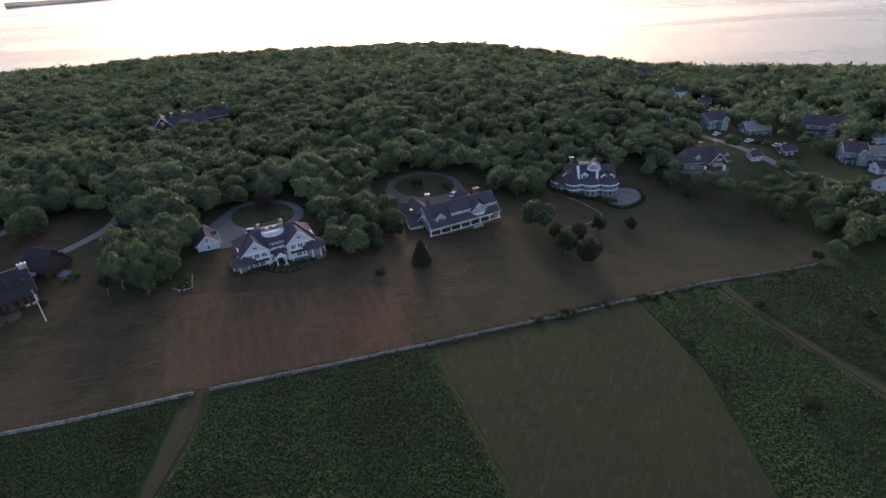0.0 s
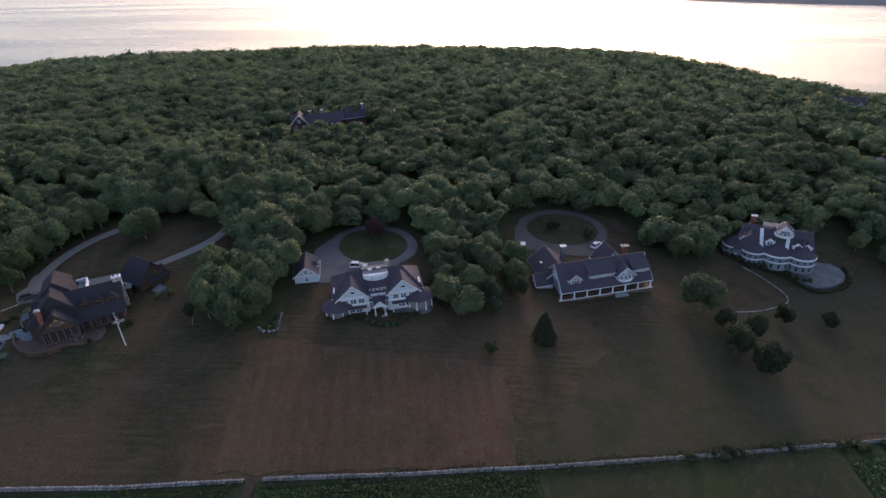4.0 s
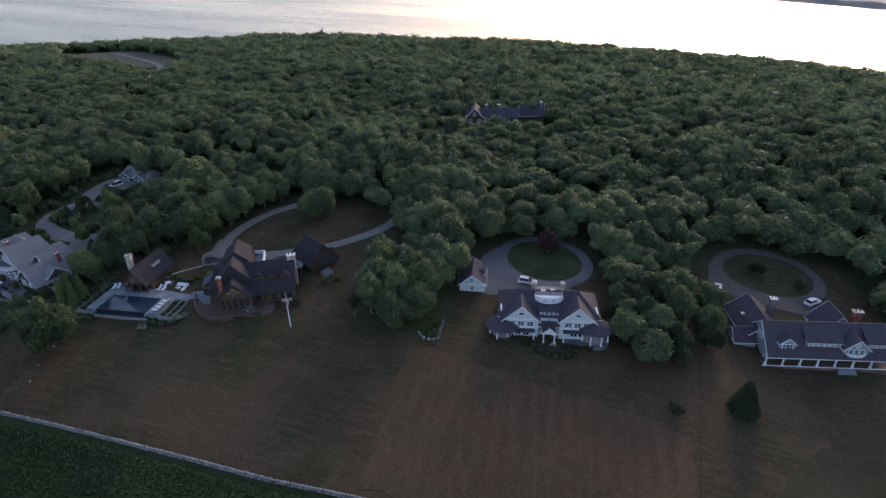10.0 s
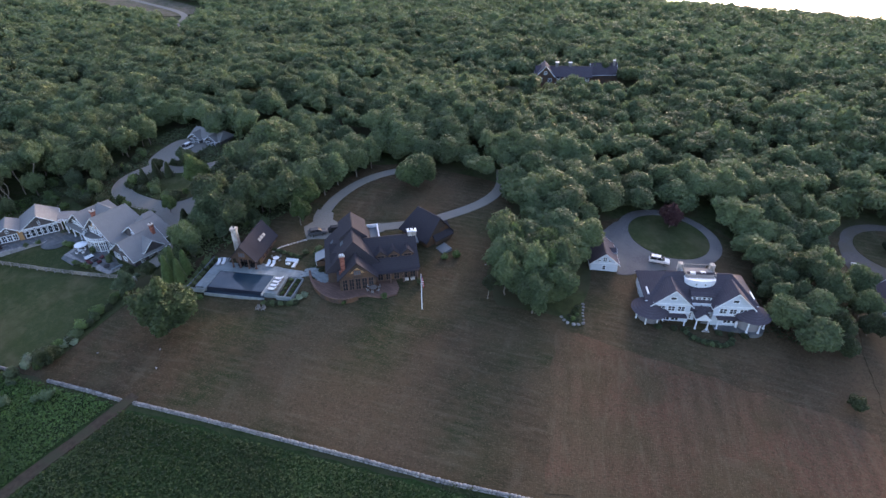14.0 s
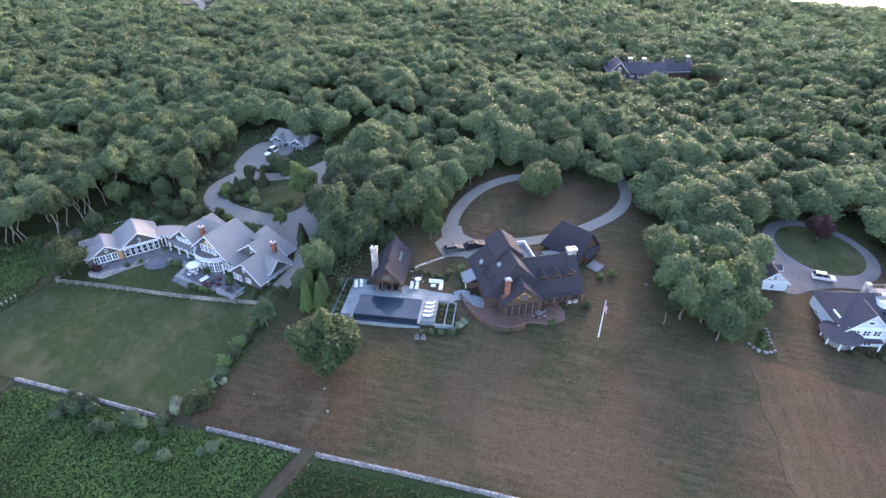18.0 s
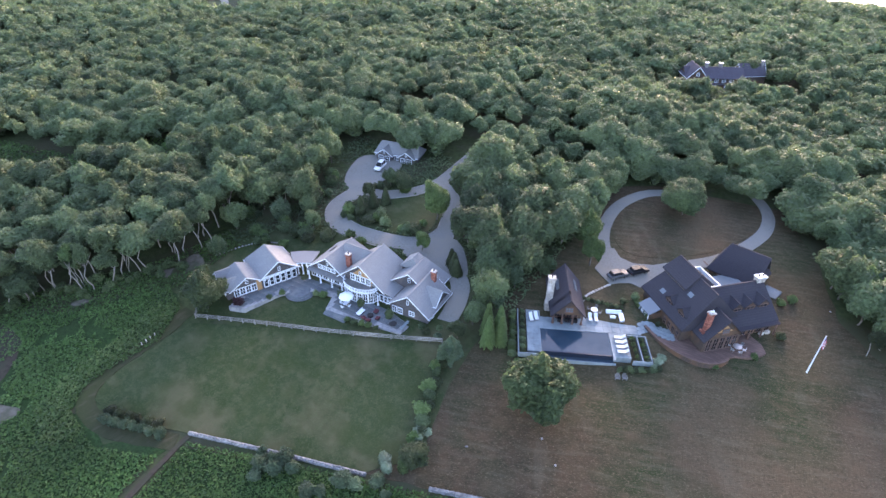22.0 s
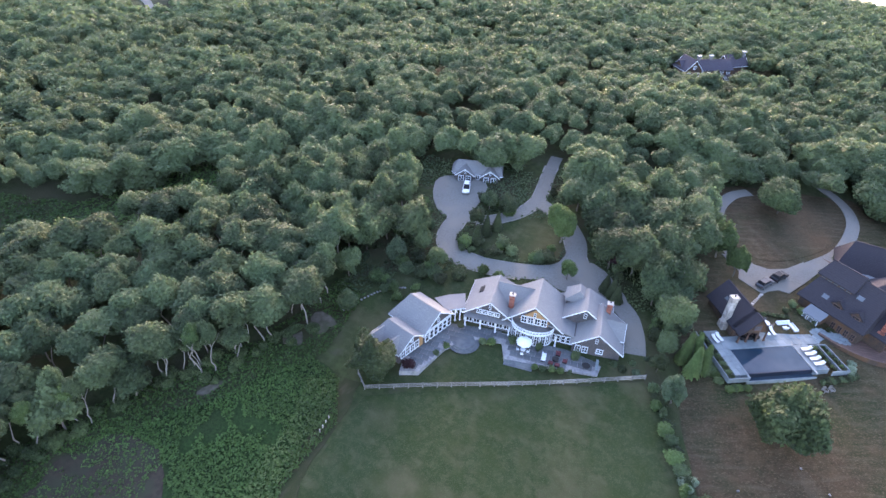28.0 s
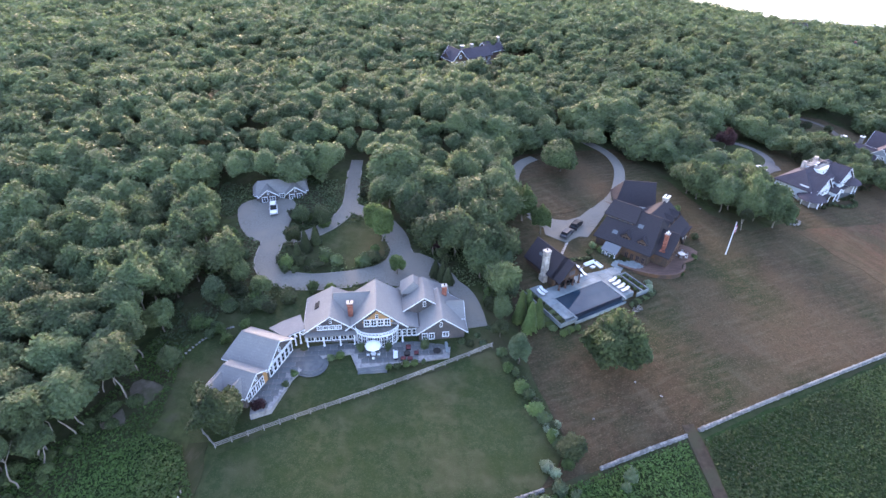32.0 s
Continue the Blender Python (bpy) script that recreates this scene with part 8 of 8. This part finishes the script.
def round_table(x, y, z, r, label, chairs, seat_mat="white", top="white"):
    t = thing("garden_table", label, "table", (x, y, z))
    bm = bmesh.new()
    bmesh.ops.create_cone(bm, cap_ends=True, segments=24, radius1=r, radius2=r, depth=0.06, matrix=Matrix.Translation((0, 0, 0.73)))
    part("tabletop", bm, top, t)
    part("leg", bar(bmesh.new(), (0, 0, 0), (0, 0, 0.7), 0.08, 8), "grey_wood", t)
    for i in range(chairs):
        a = 6.283 * i / chairs
        c = thing("garden_chair", "garden chair drawn up to the table", "chair", (x + (r + 0.45) * math.cos(a), y + (r + 0.45) * math.sin(a), z), math.degrees(a) - 90, "garden chairs")
        part("seat", box(bmesh.new(), -0.26, 0.26, -0.26, 0.26, 0.4, 0.47, 0, 0.02), seat_mat, c)
        part("backrest", box(bmesh.new(), -0.26, 0.26, 0.2, 0.27, 0.47, 0.95, 0, 0.02), seat_mat, c)
        for u in (-0.22, 0.22):
            for v in (-0.22, 0.22):
                part("leg", box(bmesh.new(), u - 0.025, u + 0.025, v - 0.025, v + 0.025, 0, 0.4), "grey_wood", c)


x, y, z = by_pool(4.4, 8.6, 0.02)
round_table(x, y, z, 0.7, "round white table on the pool deck", 4, "grey_wood")
round_table(-115.6, 104.8, 13.5, 0.8, "round glass table on the dark terrace", 6, "metal", "metal")
round_table(-173.8, 79.0, 11.75, 0.75, "round dark hot tub cover sunk beside the terrace edge", 0, "black", "black")
round_table(-198.0, 81.3, 11.75, 0.7, "round planter with a dark plant on the terrace", 0, "black", "leaf_dark")


def sofa(x, y, z, turn, long, label, cushion="white", base="grey_wood"):
    t = thing("outdoor_sofa", label, "sofa", (x, y, z), turn, "outdoor seats")
    part("base", box(bmesh.new(), -long / 2, long / 2, -0.4, 0.4, 0.05, 0.3, 0, 0.03), base, t)
    part("backrest", box(bmesh.new(), -long / 2, long / 2, 0.25, 0.42, 0.3, 0.75, 0, 0.04), cushion, t)
    n = max(1, round(long / 0.75))
    for i in range(n):
        a = -long / 2 + long * i / n
        part("cushion", box(bmesh.new(), a + 0.02, a + long / n - 0.02, -0.4, 0.25, 0.3, 0.45, 0, 0.04), cushion, t)
    return t


for xx, yy, tt, ln in ((8.2, 8.6, 0, 3.0), (9.4, 7.2, -90, 2.2), (7.8, 7.3, 180, 1.0)):
    x, y, z = by_pool(xx, yy, 0.02)
    sofa(x, y, z, PT + tt, ln, "white cushioned corner sofa on the pool deck")
sofa(-181.4, 78.9, 11.75, 90, 2.0, "white cushioned sofa round the fire pit", "white", "black")
for x, y, t in ((-179.0, 80.6, 0), (-177.6, 79.2, -90), (-178.8, 77.8, 180), (-180.0, 77.9, 170)):
    sofa(x, y, 11.75, t, 0.9, "dark armchair with red cushions round the fire pit", "cushion_red", "black")
f = thing("fire_pit", "low round dark fire pit", "fire pit", (-179.3, 79.2, 11.75))
bm = bmesh.new()
bmesh.ops.create_cone(bm, cap_ends=True, segments=20, radius1=0.55, radius2=0.6, depth=0.4, matrix=Matrix.Translation((0, 0, 0.2)))
part("bowl", bm, "black", f)
b = thing("garden_bench", "pale stone bench at the terrace's end", "bench", (-171.9, 80.2, 11.75), 90)
part("seat", box(bmesh.new(), -1.3, 1.3, -0.25, 0.25, 0.4, 0.52, 0, 0.02), "pale_deck", b)
for u in (-1.0, 1.0):
    part("support", box(bmesh.new(), u - 0.15, u + 0.15, -0.22, 0.22, 0, 0.4), "pale_deck", b)
# parasol
u = thing("parasol", "open white parasol over a small table", "parasol", (-185.4, 79.6, 11.75))
part("pole", bar(bmesh.new(), (0, 0, 0), (0, 0, 2.7), 0.04, 8), "grey_wood", u)
part("base_plate", bar(bmesh.new(), (0, 0, 0), (0, 0, 0.1), 0.4, 16), "pale_stone", u)
bm = bmesh.new()
bmesh.ops.create_cone(bm, cap_ends=True, segments=8, radius1=1.5, radius2=0.06, depth=0.55, matrix=Matrix.Translation((0, 0, 2.5)))
part("canopy", bm, "white", u)
bm = bmesh.new()
bmesh.ops.create_cone(bm, cap_ends=False, segments=8, radius1=1.52, radius2=1.5, depth=0.18, matrix=Matrix.Translation((0, 0, 2.15)))
part("valance", bm, "white", u)
round_table(-185.4, 79.1, 11.75, 0.5, "small table under the parasol", 4)
# wooden chairs in the grass
for i, (x, y) in enumerate(((-132.7, 88.0), (-131.6, 88.5))):
    c = thing("garden_chair", "weathered slatted wooden garden chair in the dry grass", "chair", (x, y, ground_z(x, y)), 24, "wooden garden chairs")
    for k in range(5):
        part("seat_slat", box(bmesh.new(), -0.3, 0.3, -0.45 + k * 0.17, -0.31 + k * 0.17, 0.34 - k * 0.03, 0.38 - k * 0.03), "grey_wood", c)
        bm = box(bmesh.new(), -0.3 + k * 0.12, -0.2 + k * 0.12, 0.36, 0.4, 0.2, 1.0)
        part("back_slat", bm, "grey_wood", c)
    for s in (-1, 1):
        part("arm", box(bmesh.new(), s * 0.38 - 0.07, s * 0.38 + 0.07, -0.45, 0.4, 0.55, 0.6), "grey_wood", c)
        part("leg", box(bmesh.new(), s * 0.36 - 0.04, s * 0.36 + 0.04, -0.45, -0.37, 0, 0.55), "grey_wood", c)
        part("leg", box(bmesh.new(), s * 0.36 - 0.04, s * 0.36 + 0.04, 0.3, 0.38, 0, 0.55), "grey_wood", c)


# ---- cars ----
def paint(name, c):
    m = mat(name, c, tuple(v * 0.95 for v in c), 5, rough=0.5, bump=0, spec=0.15)
    M[name] = m
    return name


def car(x, y, turn, colour, label, tall=1.5, van=False):
    c = thing("car", label, "car", (x, y, ground_z(x, y) + 0.17), turn, "parked cars")
    L = 2.3
    bm = bmesh.new()
    prof = [(-L, 0.35), (-L, 0.85), (-L + 0.25, 0.98), (-0.9, 1.02), (1.1, 1.0), (2.0, 0.88), (L, 0.72), (L, 0.35)]
    prism(bm, [(a, b) for a, b in prof], "y", -0.88, 0.88)
    bmesh.ops.bevel(bm, geom=[e for e in bm.edges], offset=0.05, segments=1, affect="EDGES")
    part("body", bm, colour, c)
    bm = bmesh.new()
    back = -L + 0.12 if van else -1.9
    cab = [(back, 0.98), (back + 0.25, tall), (0.25, tall), (1.15, 0.98)]
    prism(bm, cab, "y", -0.76, 0.76)
    for v in bm.verts:
        if v.co.z > 1.2:
            v.co.y *= 0.86
    cabin = part("cabin", bm, "black_glossy", c, "dark car windows")
    bm = bmesh.new()
    box(bm, back + 0.3, 0.2, -0.64, 0.64, tall - 0.03, tall + 0.03, 0, 0.02)
    part("roof", bm, colour, c)
    for s in (-1, 1):
        for xx in (back + 0.1, -0.6, 0.65):
            part("pillar", beam(bmesh.new(), (xx, s * 0.77, 0.98), (xx + (0.15 if xx < 0 else -0.35), s * 0.67, tall), 0.05, 0.08), colour, c)
        for xx in (-1.4, 1.4):
            w = part("wheel", bar(bmesh.new(), (xx, s * 0.72, 0.17), (xx, s * 0.9, 0.17), 0.33, 14), "black", c)
            part("rim", bar(bmesh.new(), (xx, s * 0.9, 0.17), (xx, s * 0.92, 0.17), 0.2, 10), "metal", w)
        part("headlight", box(bmesh.new(), L - 0.06, L + 0.02, s * 0.65 - 0.16, s * 0.65 + 0.16, 0.6, 0.72), "glass_pale", c)
        part("tail_light", box(bmesh.new(), -L - 0.02, -L + 0.05, s * 0.7 - 0.1, s * 0.7 + 0.1, 0.65, 0.85), "cushion_red", c)
        part("mirror", box(bmesh.new(), 0.75, 0.9, s * 0.92 - 0.1, s * 0.92 + 0.1, 1.0, 1.12), colour, c)


paint("paint_silver", (0.085, 0.09, 0.1))
paint("paint_dark", (0.022, 0.025, 0.03))
paint("paint_white", (0.75, 0.76, 0.77))
car(-140.2, 113.4, 50, "paint_silver", "silver estate car with dark glass roof on the drive", 1.55)
car(-136.9, 117.0, 50, "paint_dark", "dark grey saloon car on the drive")
car(-209.8, 126.4, -80, "paint_white", "white van parked before the cottage", 1.85, True)
car(-68.9, 151.2, 14, "paint_white", "white estate car on the grey forecourt", 1.7, True)
car(-9.3, 191.0, 60, "paint_white", "pale car behind the long house", 1.6)
car(-30.0, 180.6, 100, "paint_white", "white car at the corner of the long house", 1.5)
for x, y, t, p in ((118, 280, 40, "paint_white"), (123, 276, 40, "paint_silver"), (130, 271, 30, "paint_white"), (134, 270, 30, "paint_dark"), (137, 268, 20, "paint_silver"), (141, 266, 20, "paint_white"), (160, 219, 60, "paint_white"), (165, 221, 40, "paint_silver"), (190, 262, 0, "paint_white")):
    car(x, y, t, p, "parked car beside the village street")
for x, y in ((149.7, 326.0), (157.7, 312.3)):
    u = thing("utility_pole", "tall wooden utility pole beside the village street", "utility pole", (x, y, ground_z(x, y)), 40, "utility poles")
    part("pole", bar(bmesh.new(), (0, 0, -0.5), (0, 0, 10.5), 0.16, 8, 0.11), "grey_wood", u)
    part("crossarm", box(bmesh.new(), -1.1, 1.1, -0.07, 0.07, 9.6, 9.78), "grey_wood", u)
b = thing("boat", "small white motor boat lying on the bay", "boat", (-186, 925, SEA), 25)
bm = bmesh.new()
prism(bm, [(-1.3, 1.0), (1.3, 1.0), (0.9, -0.2), (-0.9, -0.2)], "x", -4.0, 4.0)
for v in bm.verts:
    if v.co.x > 0:
        v.co.y *= 0.25
part("hull", bm, "white", b)
part("cabin", box(bmesh.new(), -2.0, 1.0, -0.9, 0.9, 1.0, 2.3, 0, 0.2), "white", b)
# stepping stones between the drive and the pool
steps = thing("stepping_stones", "curving row of pale stepping stones in the grass", "path", (0, 0, 0))
for i, (x, y) in enumerate(curve([(-141.0, 110.2), (-142.6, 107.4), (-144.0, 105.0), (-144.2, 102.8)], 2)):
    part("stone", box(bmesh.new(), x - 0.3, x + 0.3, y - 0.22, y + 0.22, ground_z(x, y) - 0.1, ground_z(x, y) + 0.12, i * 25), "pale_stone", steps)
path = thing("flagstone_path", "irregular pale flagstones between pool and terrace", "path", (0, 0, 0))
for i in range(26):
    f = i / 25
    bx, by, bz = by_pool(12.2 + 6.2 * f, 4.6 + 0.9 * math.sin(f * 5) + (i % 3 - 1) * 0.95)
    bm = bmesh.new()
    n = 6
    solid(bm, [(bx + 0.62 * math.cos(6.283 * k / n + i) * (0.85 + 0.3 * noise.noise((i, k, 2))), by + 0.62 * math.sin(6.283 * k / n + i), max(ground_z(bx, by) + 0.12, PZ - 0.1)) for k in range(n)], 0.5)
    part("flagstone", bm, "pale_deck", path)
# sheds and bits behind the dark house
t = thing("cellar_hatch", "low sloping pale grey hatch in the grass", "hatch", (-111.6, 125.4, ground_z(-111.6, 125.4)), -20)
bm = bmesh.new()
prism(bm, [(-1.2, 0), (1.2, 0), (1.2, 0.7), (-1.2, 0.15)], "x", -1.5, 1.5)
part("lid", bm, "copper_roof", t)
part("frame", box(bmesh.new(), -1.6, 1.6, 1.15, 1.3, 0, 0.8), "grey_wood", t)
thicket("hedge", [(x, y, 1.0, 1.1) for x, y in curve([(44.4, 203.6), (46.5, 198.8), (50.4, 195.9), (54.6, 196.9), (60, 201.6), (64.6, 207.0), (63.8, 213.6)], 2)], "leaf_dark", "low dark hedge round the stone terrace")
# garden path ring below the blue house
ringp = thing("garden_edging", "pale curved stone edging in the meadow", "edging", (0, 0, 0))
pts = curve([(33, 200), (37, 197.5), (41, 193.5), (43.6, 190), (43.4, 186), (39.4, 181.6), (34.1, 176.8), (28.4, 173.5)], 2)
for p, q in zip(pts, pts[1:]):
    part("edge_stone", beam(bmesh.new(), (*p, ground_z(*p) + 0.15), (*q, ground_z(*q) + 0.15), 0.3, 0.3), "field_stone", ringp)


# ---- split-rail fence ----
fence = thing("fence", "weathered grey three-rail wooden fence along the lawn", "fence", (0, 0, 0))
pts = [(-209.8, 62.4), (-186.2, 71.0), (-163.4, 79.9)]
posts = []
for (x0, y0), (x1, y1) in zip(pts, pts[1:]):
    n = round(math.dist((x0, y0), (x1, y1)) / 2.5)
    posts += [(x0 + (x1 - x0) * i / n, y0 + (y1 - y0) * i / n) for i in range(n)]
posts = [(-212.2, 65.0), (-211.0, 63.7)] + posts + [pts[-1]]
bm = bmesh.new()
box(bm, -0.09, 0.09, -0.09, 0.09, -0.4, 1.25, 0, 0.02)
me = bpy.data.meshes.new("post")
bm.to_mesh(me)
bm.free()
me.materials.append(M["grey_wood"])
for i, (x, y) in enumerate(posts):
    ob = new("post", me)
    ob.parent = fence
    ob.matrix_world = pose(x, y, ground_z(x, y), 0, 0, 20)
    if i:
        a = posts[i - 1]
        for h in (0.4, 0.75, 1.08):
            part("rail", beam(bmesh.new(), (*a, ground_z(*a) + h), (x, y, ground_z(x, y) + h + 0.03 * math.sin(i * 3)), 0.07, 0.13), "grey_wood", fence)
pale = thing("fence", "short row of pale posts at the lawn's corner", "fence", (0, 0, 0))
for i in range(4):
    x, y = -213.4 + 0.1 * i, 52.6 + i * 0.9
    part("post", box(bmesh.new(), x - 0.08, x + 0.08, y - 0.08, y + 0.08, ground_z(x, y) - 0.2, ground_z(x, y) + 0.9), "pale_stone", pale)


# ---- dry stone wall ----
def stone_wall(pts, label, pieces, seed, wide=0.62, tall=0.65):
    """A dry stone wall: a rubble core with its stones laid over it. pieces: whether each stone is a part."""
    rg = random.Random(seed)
    w = thing("stone_wall", label, "stone wall", (0, 0, 0), kind="structure")
    runs = []
    for a, b in zip(pts, pts[1:]):
        n = max(1, round(math.dist(a, b) / 3))
        runs += [(a[0] + (b[0] - a[0]) * i / n, a[1] + (b[1] - a[1]) * i / n) for i in range(n)]
    runs.append(pts[-1])
    bm = bmesh.new()
    for a, b in zip(runs, runs[1:]):
        beam(bm, (*a, ground_z(*a) + tall * 0.3), (*b, ground_z(*b) + tall * 0.3), wide * 0.8, tall * 0.9)
    part("core", bm, "field_stone", w)
    V, F, off = [], [], 0
    base = [(np.array([v.co[:] for v in s.vertices]), np.array([p.vertices[:] for p in s.polygons])) for s in STONES]
    for a, b in zip(runs, runs[1:]):
        d = math.dist(a, b)
        ang = math.degrees(math.atan2(b[1] - a[1], b[0] - a[0]))
        s = 0.0
        while s < d:
            long = rg.uniform(0.45, 0.95)
            f = (s + long / 2) / d
            for k, (o, h) in enumerate(((-wide * 0.28, tall * 0.35), (wide * 0.28, tall * 0.35), (0.0, tall * 0.82))):
                x, y = a[0] + (b[0] - a[0]) * f, a[1] + (b[1] - a[1]) * f
                nx, ny = -(b[1] - a[1]) / d, (b[0] - a[0]) / d
                x, y = x + nx * (o + rg.uniform(-0.06, 0.06)), y + ny * (o + rg.uniform(-0.06, 0.06))
                m = pose(x, y, ground_z(x, y) + h, 0, 0, ang + rg.uniform(-15, 15)) @ Matrix.Diagonal((long * 1.15, wide * 0.72, tall * rg.uniform(0.7, 1.0), 1))
                j = rg.randrange(5)
                if pieces:
                    ob = new("stone", STONES[j])
                    ob.parent = w
                    ob.matrix_world = m
                else:
                    v, fc = base[j]
                    mm = np.array(m)
                    V.append(v @ mm[:3, :3].T + mm[:3, 3])
                    F.append(fc + off)
                    off += len(v)
            s += long
    if V:
        ob = new("stone", fast_mesh("stone", np.concatenate(V), np.concatenate(F), "field_stone"))
        ob.parent = w
        tagged(ob, kind="stuff")
    return w


stone_wall([(-150.8, 54.1), (-142, 56.8), (-134.9, 58.8)], "dry stone wall of grey fieldstones by the track gap", True, 1)
stone_wall([(-132.4, 59.7), (-119, 64.2), (-107, 68.1)], "dry stone wall of grey fieldstones along the dry lawn", True, 2)
stone_wall([(-107, 68.1), (-79, 77.4), (-60.0, 85.0)], "dry stone wall of grey fieldstones along the dry lawn", False, 3)
stone_wall([(-56.8, 86.4), (-35.5, 94.7), (-11.5, 105.2), (6, 113.6)], "dry stone wall of grey fieldstones below the red field", False, 4)
stone_wall([(6, 113.6), (20.8, 121.0), (45, 134.0), (69, 148.0), (90, 158.5), (109.4, 165.5)], "low overgrown stone wall between meadow and crops", False, 5, 0.7, 0.55)
stone_wall([(-190.0, 43.6), (-175, 47.6), (-160.6, 51.3)], "pale low stone wall at the foot of the green lawn", False, 6, 0.6, 0.6)
rg = random.Random(8)
bushes = []
for i in range(40):
    f = rg.random()
    bushes.append((12 + 90 * f, 116.8 + 44.5 * f + rg.uniform(-1.2, 1.2), rg.uniform(0.7, 1.6), rg.uniform(0.9, 1.7)))
thicket("scrub", bushes, "leaf_dark", "scrubby bushes growing along the old wall")
